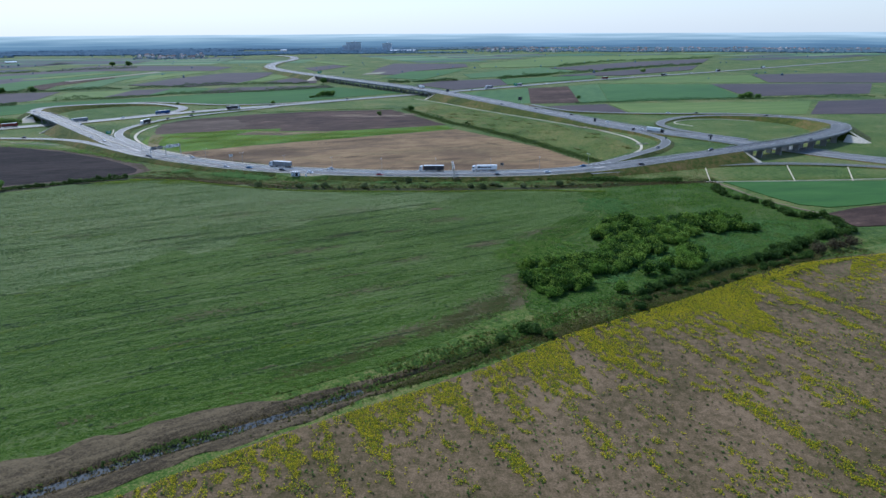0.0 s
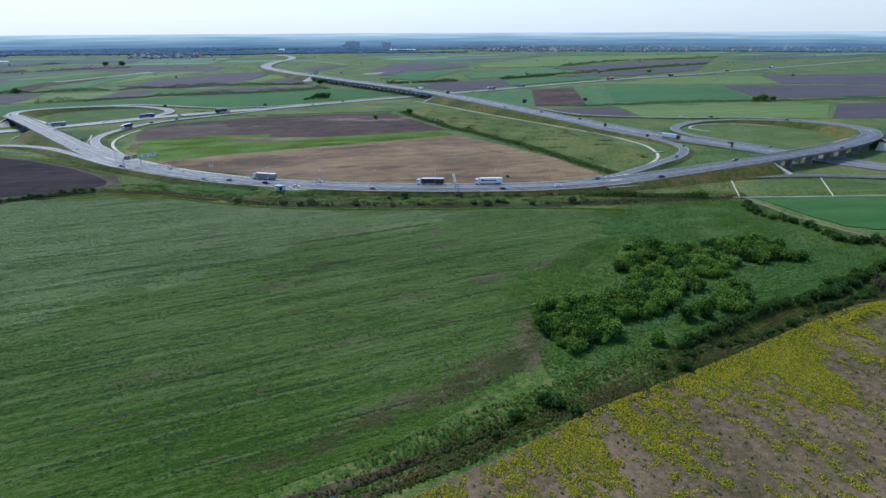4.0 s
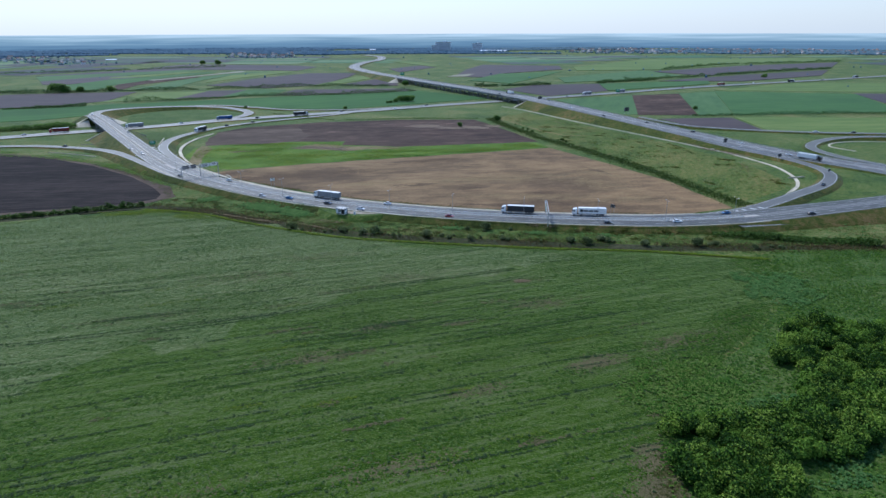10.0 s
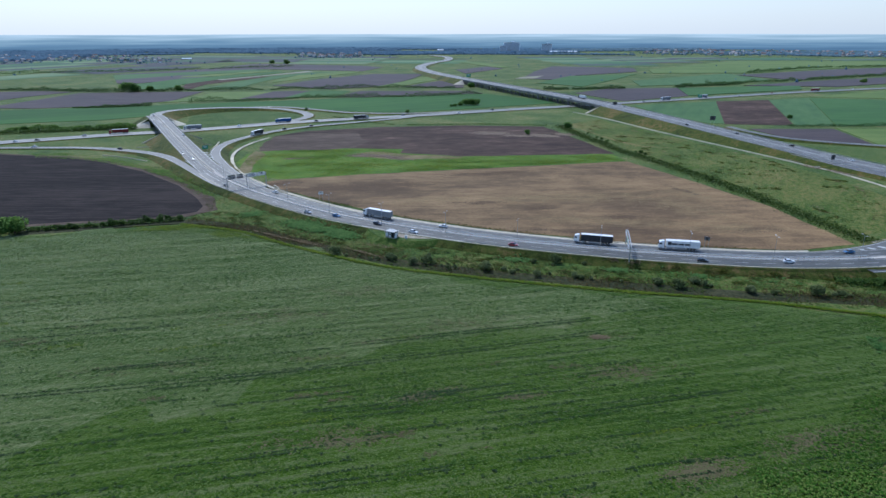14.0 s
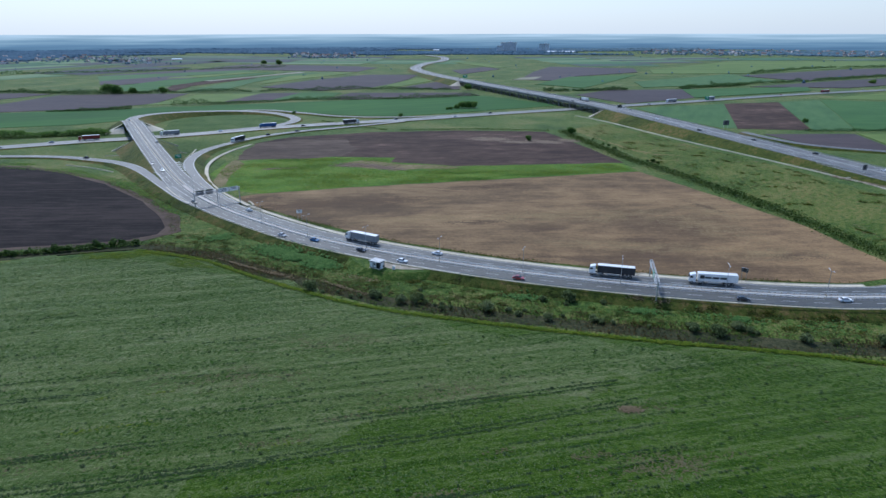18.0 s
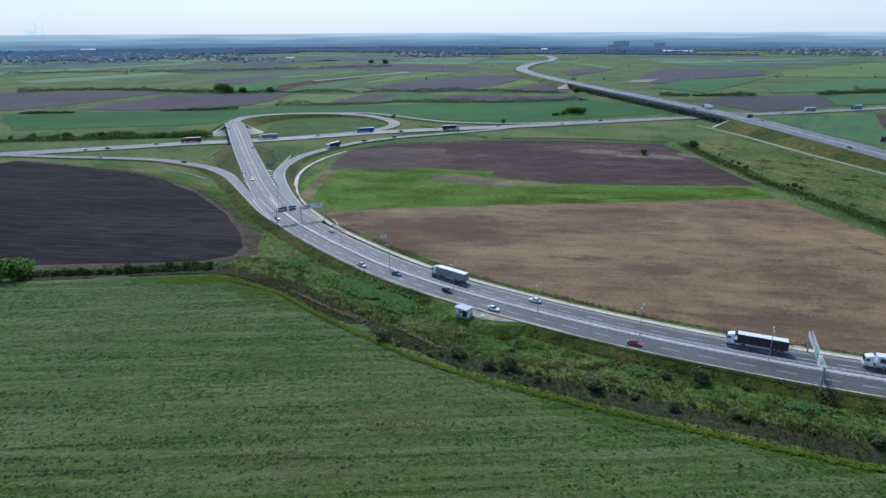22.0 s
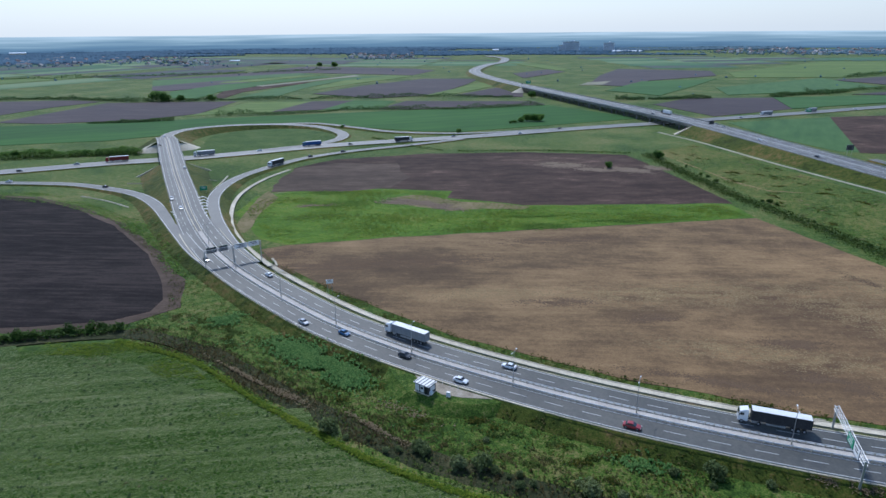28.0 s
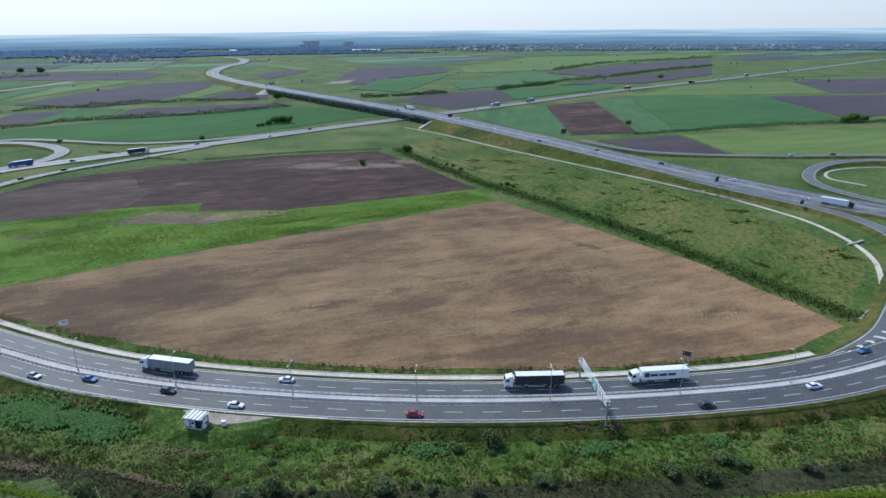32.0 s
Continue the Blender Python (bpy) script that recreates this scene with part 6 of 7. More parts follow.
plants("bank_litter", blotches([(24, 236.6, 7, 1.2, 0, 900), (-130, 238, 13, 0.6, -20, 900), (-112, 232.5, 8, 1.2, -16, 700), (-84, 226.5, 9, 0.7, -22, 700), (-135, 234.5, 7, 0.5, -22, 400), (-80, 236, 10, 2, -12, 500)], 74), (0.1, 0.3), (0.10, 0.22), "straw_pale", "pale dry litter on the road bank", "grass", None)
plants("nettle_bed", blotches([(-118, 253, 13, 4.5, -20, 4200), (-104, 247, 8, 4, -25, 2400), (-128, 257, 6, 3, -20, 900)], 75), (0.6, 1.2), (0.24, 0.44), "blueherb", "dense bed of blue-green nettles on the bank", "herbs", None)
plants("nettle_bed", blotches([(-160, 268, 6, 4, 40, 800), (20, 229, 6, 2, 0, 260), (-20, 232, 7, 2, 0, 300), (50, 230, 6, 2, 0, 240)], 76), (0.4, 0.9), (0.22, 0.42), "blueherb", "small beds of blue-green nettles on the bank", "herbs", None)
plants("corner_grass", scatter([(-205, 236), (-172, 246), (-150, 238.5), (-140, 233), (-153, 230), (-175, 236), (-200, 229)], 9000, 77, lambda x, y, g: field_noise(x, y, 0.12, 10, 2, 3.0) > g.uniform(-0.35, 0.6, len(x))), (0.15, 0.3), (0.12, 0.26), "verge", "yellow-green grass at the field corner", "grass")
plants("lush_herbs", scatter([(36, 94), (47, 114), (59, 118), (72, 119), (76, 105), (67, 84), (51, 80)], 6000, 78, lambda x, y, g: field_noise(x, y, 0.2, 0, 1, 3.0) - 0.04 * np.hypot(x - 58, y - 101) > g.uniform(-1.0, -0.1, len(x))), (0.3, 0.7), (0.18, 0.36), "herb", "lush clumped herbs beside the thicket", "undergrowth")
plants("lush_herbs", scatter([(92, 188), (118, 192), (120, 170), (105, 155), (92, 164)], 4500, 79, lambda x, y, g: field_noise(x, y, 0.2, 0, 1, 3.0) - 0.04 * np.hypot(x - 105, y - 174) > g.uniform(-0.9, -0.1, len(x))), (0.3, 0.7), (0.2, 0.4), "blueherb", "lush blue-green herbs at the field end", "undergrowth")
willows = [shrub("willow_bush", 81 + i, r, M["leaf_grey"], "round grey-green willow shrub in the reed belt", 700, 0.8, 0.2, 7, size=0.24) for i, r in enumerate((1.4, 1.8))]
used = set()
wg_ = random.Random(9)
rows_ = [(-84, 222), (-75, 220), (-60, 219), (-51, 219.5), (-46, 220), (-33, 221), (-23, 220), (-18, 221), (-13, 231), (-5, 229), (7, 233), (-4, 233), (-56, 230)]
x = -95.0
while x < 125:
    rows_.append((x, 218.5 + 0.03 * max(x, -20 - 3 * (x + 50) if x < -50 else x) + wg_.uniform(-2, 3)))
    x += wg_.uniform(1.2, 13)
for i, (x, y) in enumerate(rows_):
    b_ = i % 2
    place(willows[b_], x, y, wg_.choice((0.45, 0.6, 0.8, 1.25)), b_ not in used, "", "belt shrubs", -0.2)
    used.add(b_)

plants("worn_trail", blotches([(8, 580, 60, 0.9, -62, 1746), (35, 535, 20, 0.9, -49, 600), (53, 524, 13, 0.9, -4, 390)], 84), (0.03, 0.10), (0.14, 0.30), "paleclod", "pale worn trail through the pasture", "path", 0.03)
plants("dry_clods", blotches([(10, 345, 45, 14, 20, 7000), (55, 335, 26, 14, -40, 5000), (62, 365, 18, 10, -55, 3000), (20, 298, 40, 7, 4, 4500), (-30, 332, 40, 9, 24, 4500), (75, 300, 22, 8, 10, 2500), (-80, 318, 30, 7, 24, 3000)], 85), (0.01, 0.04), (0.10, 0.24), "paleclod", "dry pale clods on the tilled soil", "soil", 0.05)
MEADOW = [(-236, 390), (-245, 420), (-232, 434), (-187, 456), (-143, 462), (-138, 448), (-91, 445), (15, 480), (27, 459), (-78, 405), (-139, 374), (-183, 349), (-198, 353)]
plants("meadow_grass", scatter(MEADOW, 60000, 86, lambda x, y, g: (np.hypot((x + 130) / 2.4, y - 438) > 12 + g.normal(0, 3, len(x))) & (field_noise(x, y, 0.07, 12, 2, 2.0) > g.uniform(-0.3, 0.6, len(x)))), (0.1, 0.35), (0.16, 0.36), "verge", "uneven bright meadow grass", "grass", 0.02)
plants("meadow_grass", scatter(MEADOW, 12000, 87, lambda x, y, g: field_noise(x, y, 0.06, 12, 2, 12.0) > g.uniform(0.05, 0.6, len(x))), (0.1, 0.35), (0.16, 0.36), "drytuft", "dry tufts in the meadow", "grass", 0.02)

clump = random.Random(21)
rings = [[], [], []]
for i in range(210):
    x = clump.uniform(-185, 125)
    y = float(np.interp(x, [p[0] for p in BELT], [p[1] for p in BELT])) + clump.uniform(4, 20)
    if to_line(np.array([x]), np.array([y]), MAIN_LINE)[0] > 11.5:
        rings[i % 3].append((x, y, clump.uniform(1.2, 3.2), clump.uniform(0.8, 1.6), 0, clump.randrange(25, 70)))
plants("bank_clumps", blotches(rings[0], 91), (0.3, 0.8), (0.12, 0.28), "bankgrass", "tall clumps of green weeds on the bank", "herbs", None)
plants("bank_clumps", blotches(rings[1], 92), (0.3, 0.6), (0.10, 0.22), "drytuft", "tall clumps of olive dry weeds on the bank", "herbs", None)
plants("bank_clumps", blotches(rings[2], 93), (0.3, 0.7), (0.12, 0.26), "tuft", "tall clumps of dark weeds on the bank", "herbs", None)
plants("headland", blotches([(46, 62, 9, 3, 75, 900), (38, 48, 10, 4, 55, 1200), (24, 36, 12, 4, 42, 1300), (6, 22, 14, 3.5, 38, 1300), (-14, 6, 14, 3, 32, 1000), (30, 40, 16, 6, 48, 1600)], 94), (0.04, 0.12), (0.12, 0.28), "drytuft", "olive-brown worn headland along the crop", "grass", 0.03)
plants("bare_headland", blotches([(44, 72, 6, 3.5, 60, 1100), (45, 64, 6, 3.5, 60, 1100), (44, 56, 6, 3.5, 60, 1100), (43, 48, 6, 3.5, 60, 1100)], 95), (0.02, 0.06), (0.10, 0.26), "soil", "bare brown headland beside the thicket", "soil", 0.03)
plants("lush_herbs", scatter([(60, 60), (86, 66), (110, 78), (128, 90), (150, 104), (180, 118), (196, 140), (170, 146), (136, 124), (104, 104), (80, 100), (60, 90), (92, 84)], 26000, 96, lambda x, y, g: field_noise(x, y, 0.14, 20, 1.5, 13.0) > g.uniform(-0.2, 0.35, len(x))), (0.3, 0.7), (0.2, 0.42), "blueherb", "patches of lush blue-green herbs inside the thicket", "undergrowth", 0.0)

# worn furrows along the sown rows
for k_, (pts_, n_) in enumerate((([(-140.7, 95.2), (-85.7, 119.7), (-25.9, 149.5), (15.9, 173.3)], 1500), ([(-116.2, 117.1), (-65.1, 142.5), (10.7, 180.9)], 1300))):
    fur = even(spline(pts_, 4), 0.3)
    fg = np.random.default_rng(97 + k_)
    fi = fg.integers(0, len(fur), n_ * 2)
    fx, fy = fur[fi, 0] + fg.normal(0, 0.18, len(fi)), fur[fi, 1] + fg.normal(0, 0.22, len(fi)) + fg.choice((0.0, 1.9), len(fi))
    fk = field_noise(fx, fy, 0.06, ROW, 2, 41.0 + k_) > fg.uniform(-0.5, 0.4, len(fx))
    plants("furrow", (fx[fk], fy[fk], fg), (0.05, 0.14), (0.08, 0.2), "darkweed", "dark weedy furrow along the crop rows", "weeds")
row_dir = (math.cos(radians(ROW)), math.sin(radians(ROW)))
fr = np.random.default_rng(131)
for k_, (mat_, lab_, n_, lo_, hi_) in enumerate((("darkweed", "short dark furrows between the crop rows", 210, 8, 50), ("verge", "yellowish streaks along the crop rows", 34, 6, 26), ("soil", "bare earth streaks between the crop rows", 46, 4, 18))):
    bx, by, _ = scatter(VIEW_CROP, n_ * 3, 140 + k_)
    X_, Y_ = [], []
    for x0, y0 in zip(bx[:n_], by[:n_]):
        ln = fr.uniform(lo_, hi_)
        m_ = int(ln * (5 if k_ == 0 else 9))
        s_ = fr.uniform(-ln / 2, ln / 2, m_)
        o_ = fr.normal(0, 0.16 if k_ == 0 else fr.uniform(0.3, 0.9), m_) + 0.4 * np.sin(s_ * 0.09 + x0)
        X_.append(x0 + s_ * row_dir[0] - o_ * row_dir[1])
        Y_.append(y0 + s_ * row_dir[1] + o_ * row_dir[0])
    X_, Y_ = np.concatenate(X_), np.concatenate(Y_)
    in_ = inside(X_, Y_, VIEW_CROP) & (fr.random(len(X_)) > np.clip((Y_ - 120) / 90, 0, 0.75)) & (field_noise(X_, Y_, 0.3, ROW, 4, 51.0) > fr.uniform(-0.5, 0.3, len(X_)))
    plants("crop_streaks", (X_[in_], Y_[in_], fr), (0.06, 0.16), (0.10, 0.24), mat_, lab_, "weeds")

tus = random.Random(31)
rings = [[], []]
while len(rings[0]) + len(rings[1]) < 170:
    x, y = tus.uniform(-20, 172), tus.uniform(300, 680)
    if inside(np.array(x), np.array(y), INNER):
        rings[tus.randrange(2)].append((x, y, tus.uniform(2, 7), tus.uniform(1.2, 3.0), tus.choice((-60, -58, 20)), tus.randrange(20, 70)))
plants("pasture_clumps", blotches(rings[0], 98), (0.2, 0.6), (0.2, 0.45), "bankgrass", "darker weed clumps in the rough pasture", "herbs", 0.0)
plants("pasture_clumps", blotches(rings[1][:22], 99), (0.1, 0.3), (0.14, 0.3), "straw_pale", "pale dry clumps in the rough pasture", "herbs", 0.0)

# ---- vehicles ----
PAINTS = {"white": (0.75, 0.76, 0.77), "black": (0.012, 0.013, 0.016), "silver": (0.42, 0.43, 0.45), "blue": (0.02, 0.11, 0.25), "red": (0.28, 0.02, 0.02), "grey": (0.11, 0.115, 0.12)}
for k_, c_ in PAINTS.items():
    M["paint_" + k_] = shader(k_ + "_car_paint", c_, 0.28, 0.0)
    M["paint_" + k_].node_tree.nodes["Principled BSDF"].inputs["Coat Weight"].default_value = 0.5


def loft(bm, rings):
    """Quads between rings of equally many points, closed at both ends."""
    R = [[bm.verts.new(p) for p in ring] for ring in rings]
    n = len(R[0])
    for a, b in zip(R[:-1], R[1:]):
        for i in range(n):
            bm.faces.new((a[i], a[(i + 1) % n], b[(i + 1) % n], b[i]))
    bm.faces.new(R[0][::-1])
    bm.faces.new(R[-1])
    bmesh.ops.recalc_face_normals(bm, faces=bm.faces)


def wheel(parent, x, y, r, w=0.24):
    bm = bmesh.new()
    bm_tube(bm, (x, y - w / 2, r), (x, y + w / 2, r), r, r, 14)
    t = part("wheel", bm, M["rubber"], parent)
    bm = bmesh.new()
    s = 1 if y > 0 else -1
    bm_tube(bm, (x, y + s * (w / 2 - 0.03), r), (x, y + s * (w / 2 + 0.02), r), r * 0.6, r * 0.5, 10)
    part("rim", bm, M["steel"], t)


def car(paint, van=False):
    root = tagged(new("car"), paint + (" estate car" if van else " saloon car") + " driving on the asphalt road", "car")
    p = M["paint_" + paint]
    bm = bmesh.new()
    rings = []
    for x, w, z0, z1 in ((-2.15, 0.72, 0.42, 0.72), (-2.05, 0.84, 0.30, 0.92), (-1.2, 0.90, 0.24, 0.97), (0.6, 0.90, 0.24, 0.93), (1.5, 0.88, 0.26, 0.82), (2.05, 0.80, 0.32, 0.68), (2.18, 0.66, 0.42, 0.56)):
        rings.append([(x, -w, z0), (x, w, z0), (x, w, z1 - 0.14), (x, w * 0.9, z1), (x, -w * 0.9, z1), (x, -w, z1 - 0.14)])
    loft(bm, rings)
    part("body", bm, p, root)
    b = -1.95 if van else -1.65
    bm = bmesh.new()
    loft(bm, [[(b, -0.76, 0.9), (1.0, -0.78, 0.88), (1.0, 0.78, 0.88), (b, 0.76, 0.9)], [(b + 0.55, -0.62, 1.36), (0.25, -0.62, 1.38), (0.25, 0.62, 1.38), (b + 0.55, 0.62, 1.36)]])
    part("glasshouse", bm, M["glass"], root)
    bm = bmesh.new()
    loft(bm, [[(b + 0.5, -0.64, 1.35), (0.3, -0.64, 1.37), (0.3, 0.64, 1.37), (b + 0.5, 0.64, 1.35)], [(b + 0.7, -0.55, 1.45), (0.1, -0.55, 1.47), (0.1, 0.55, 1.47), (b + 0.7, 0.55, 1.45)]])
    part("roof", bm, p, root)
    for x in (-1.32, 1.36):
        for y in (-0.80, 0.80):
            wheel(root, x, y, 0.32)
    for y in (-0.6, 0.6):
        box_part("headlight", (2.08, y, 0.62), (0.14, 0.3, 0.12), M["lamp_clear"], root, 0.02)
        box_part("tail_light", (-2.12, y, 0.76), (0.08, 0.28, 0.14), M["lamp_red"], root, 0.02)
    return root


def truck(name, label, cab_paint, side_mat, mark=False):
    root = tagged(new(name), label, "truck")
    box_part("trailer_box", (-2.6, 0, 2.55), (13.2, 2.5, 2.7), side_mat, root, 0.06)
    box_part("trailer_roof", (-2.6, 0, 3.94), (13.1, 2.44, 0.08), M["white"], root, 0.02, "white roof")
    box_part("chassis", (-2.0, 0, 1.02), (13.6, 1.1, 0.32), M["rubber"], root, 0.03)
    box_part("rear_door", (-9.24, 0, 2.5), (0.1, 2.44, 2.6), side_mat, root, 0.02)
    bm = bmesh.new()
    loft(bm, [[(4.7, -1.22, 0.7), (6.95, -1.22, 0.7), (6.95, 1.22, 0.7), (4.7, 1.22, 0.7)], [(4.7, -1.22, 2.3), (6.98, -1.22, 2.2), (6.98, 1.22, 2.2), (4.7, 1.22, 2.3)], [(4.7, -1.18, 3.3), (6.6, -1.15, 3.2), (6.6, 1.15, 3.2), (4.7, 1.18, 3.3)], [(4.75, -1.1, 3.75), (5.8, -1.0, 3.55), (5.8, 1.0, 3.55), (4.75, 1.1, 3.75)]])
    part("cab", bm, M["paint_" + cab_paint], root)
    bm = bmesh.new()
    loft(bm, [[(6.97, -1.08, 2.1), (7.02, -1.08, 2.1), (7.02, 1.08, 2.1), (6.97, 1.08, 2.1)], [(6.68, -1.04, 3.05), (6.74, -1.04, 3.05), (6.74, 1.04, 3.05), (6.68, 1.04, 3.05)]])
    part("windscreen", bm, M["glass"], root)
    for y in (-1.23, 1.23):
        box_part("side_window", (6.1, y, 2.55), (0.9, 0.05, 0.7), M["glass"], root, 0.02)
        box_part("headlight", (6.98, y * 0.75, 0.95), (0.1, 0.4, 0.22), M["lamp_clear"], root, 0.02)
        box_part("fuel_tank", (3.0, y * 0.78, 0.75), (1.5, 0.5, 0.55), M["steel"], root, 0.1)
        box_part("side_guard", (-1.6, y * 0.97, 0.75), (4.2, 0.06, 0.5), M["steel"], root, 0.01)
        box_part("mirror", (6.75, y * 1.12, 2.4), (0.15, 0.2, 0.6), M["rubber"], root, 0.03)
    for x in (6.0, 2.2, -5.2, -6.5, -7.8):
        for y in (-1.05, 1.05):
            wheel(root, x, y, 0.5, 0.4)
    if mark:
        for y in (-1.26, 1.26):
            box_part("logo_shape", (2.6, y, 2.75), (1.5, 0.02, 1.3), M["sign_back"], root, 0.005, "dark painted logo shape")
            for i in range(3):
                box_part("writing_bar", (0.6 - i * 2.5, y, 2.6), (2.2, 0.02, 0.75), M["sign_back"], root, 0.005, "dark painted lettering bar")
    return root


def on_road(S, x, off, flip, lift=0.02, by="x"):
    i = int(np.argmin(abs(S[:, 0 if by == "x" else 1] - x)))
    N, T = normals(S)
    p = S[i, :2] + N[i] * off
    d = S[min(i + 1, len(S) - 1)] - S[max(i - 1, 0)]
    a = math.atan2(d[1], d[0]) + (math.pi if flip else 0)
    up = math.atan2(d[2], math.hypot(d[0], d[1])) * (-1 if flip else 1)
    return Matrix.Translation((p[0], p[1], S[i, 2] + lift)) @ Matrix.Rotation(a, 4, "Z") @ Matrix.Rotation(-up, 4, "Y")


M["curtain_dark"] = grained("dark_trailer_curtain", [(0.035, 0.036, 0.04), (0.055, 0.056, 0.06)], 0.4, 2, rough=0.5, bump=0)
M["curtain_grey"] = grained("grey_trailer_curtain", [(0.20, 0.21, 0.22), (0.27, 0.28, 0.29)], 0.4, 2, rough=0.5, bump=0)
M["curtain_red"] = grained("dull_red_trailer", [(0.16, 0.035, 0.03), (0.22, 0.05, 0.04)], 0.4, 2, rough=0.5, bump=0)
M["curtain_blue"] = grained("blue_trailer_curtain", [(0.03, 0.08, 0.22), (0.05, 0.11, 0.28)], 0.4, 2, rough=0.5, bump=0)
lorries = {"marked": truck("articulated_truck", "white articulated truck with dark lettering on its trailer", "white", M["white"], True),
           "dark": truck("articulated_truck", "articulated truck with a dark curtain trailer and white roof", "white", M["curtain_dark"]),
           "grey": truck("articulated_truck", "articulated truck with a grey curtain trailer", "white", M["curtain_grey"]),
           "white": truck("articulated_truck", "plain white articulated truck with a dark cab", "black", M["white"]),
           "red": truck("articulated_truck", "articulated truck with a dull red trailer", "red", M["curtain_red"]),
           "blue": truck("articulated_truck", "articulated truck with a blue curtain trailer", "blue", M["curtain_blue"])}
seen = set()


def drive(table, key, m):
    if (id(table), key) in seen:
        return copy_thing(table[key], m)
    seen.add((id(table), key))
    table[key].matrix_basis = m
    return table[key]


for key, S, at, off, flip, by in (("marked", MAIN, 43, 6.8, True, "x"), ("dark", MAIN, 7, 6.8, True, "x"), ("grey", MAIN, -98, 6.8, True, "x"), ("white", MOTORWAY, 430, -7.6, False, "y"),
                                  ("red", SECOND, -410, 4.6, True, "x"), ("grey", SECOND, -366, 4.6, True, "x"), ("dark", SECOND, -236, -4.4, False, "x"), ("blue", SECOND, -302, 4.4, True, "x"), ("dark", E_RAMP, 500, -0.3, True, "y"),
                                  ("grey", SECOND, 96, 4.4, True, "x"), ("grey", SECOND, 150, 4.4, True, "x"), ("red", SECOND, 330, 4.4, True, "x"), ("dark", SECOND, 470, -4.4, False, "x"), ("white", MOTORWAY, 820, 7.6, True, "y"), ("dark", MOTORWAY, 268, -7, False, "y"), ("white", SECOND, 800, 4.4, True, "x"), ("dark", SECOND, 640, 4.4, True, "x")):
    drive(lorries, key, on_road(S, at, off, flip, by=by))
cars = {k_: car(k_, k_ in ("black", "grey")) for k_ in PAINTS}
CARS = [("white", MAIN, -58, 6.8, True), ("silver", MAIN, -128, -6.8, False), ("blue", MAIN, -111, -3.3, False), ("black", MAIN, -88, -3.4, False), ("black", MAIN, 52, -6.8, False), ("white", MAIN, -66, -6.9, False), ("blue", MAIN, 112, 6.6, True),
        ("white", MAIN, -168, 6.6, True), ("black", MAIN, -196, -6.8, False), ("white", MAIN, -262, -3.4, False), ("silver", MAIN, -276, -6.6, False), ("white", MAIN, -330, 6.4, True), ("grey", MAIN, -398, -6.4, False), ("white", MAIN, 84, -3.4, False), ("black", MAIN, 150, -6.6, False), ("grey", MAIN, 215, 6.6, True), ("black", MAIN, 300, -6.6, False), ("red", MAIN, -20, -6.8, False)]
OTHER_CARS = [("black", SECOND, -455, -4.4, False), ("white", SECOND, -470, -4.4, False), ("silver", SECOND, -430, 4.4, True), ("black", SECOND, -280, -4.4, False), ("white", SECOND, -330, 2.4, True), ("grey", SECOND, -200, 4.4, True), ("white", SECOND, -150, -4.4, False), ("black", SECOND, -110, 4.4, True), ("silver", SECOND, 60, -4.4, False), ("white", SECOND, 200, -4.4, False), ("red", SECOND, 260, 4.4, True), ("white", SECOND, 400, 4.4, True), ("grey", SECOND, 540, -4.4, False), ("white", SECOND, 560, 4.4, True), ("white", SECOND, 700, -4.4, False),
        ("black", W_RAMP, -356, -1.2, False), ("white", W_RAMP, -430, -1.2, False), ("black", E_RAMP, -264, 0.2, False), ("black", E_RAMP, -279, 0.2, False), ("white", W_LOOP, -430, 2, False), ("silver", W_OUTER, -330, 0, True),
        ("black", MOTORWAY, 92, -7.6, False), ("white", MOTORWAY, 60, -4, False), ("silver", MOTORWAY, 30, 7.6, True), ("black", MOTORWAY, 150, 7.6, True), ("white", MOTORWAY, 176, 4.2, True), ("grey", MOTORWAY, 120, 4.2, True), ("black", MOTORWAY, -20, -7.6, False), ("white", MOTORWAY, -60, 7.6, True), ("white", MOTORWAY, -120, -7.6, False), ("black", MOTORWAY, -250, 7.6, True), ("grey", MOTORWAY, -330, -7.6, False), ("black", MOTORWAY, 246, 7.6, True), ("white", MOTORWAY, 204, -4, False),
        ("black", E_LOOP, 352, 0, False), ("black", E_OUTER, 300, 0, False), ("white", E_OUTER, 270, 0, False), ("black", N_RAMP, 186, 0.5, False)]
for key, S, x, off, flip in CARS + OTHER_CARS:
    drive(cars, key, on_road(S, x, off, flip))

# ---- gantries, signs and lamps ----
def panel(parent, name, c, size, front, bars, turn, back=None):
    """A flat sign with writing shown as bars. size: width, height; the front looks along +x of the parent turned by turn."""
    m = Matrix.Translation(c) @ Matrix.Rotation(turn, 4, "Z")
    bm = bmesh.new()
    bm_box(bm, (0, 0, 0), (0.08, size[0], size[1]), 0.02)
    s = part(name, bm, M[front], parent)
    s.matrix_basis = m
    box_part("backing", (-0.06, 0, 0), (0.05, size[0] - 0.05, size[1] - 0.05), M[back or "sign_back"], s)
    for i in range(bars):
        z = size[1] * (0.28 - 0.28 * i)
        box_part("writing_bar", (0.048, size[0] * (0.06 if i % 2 else -0.05), z), (0.012, size[0] * (0.62 - 0.12 * (i % 2)), size[1] * 0.13), M["white" if front == "sign_green" else "sign_back"], s)
    return s


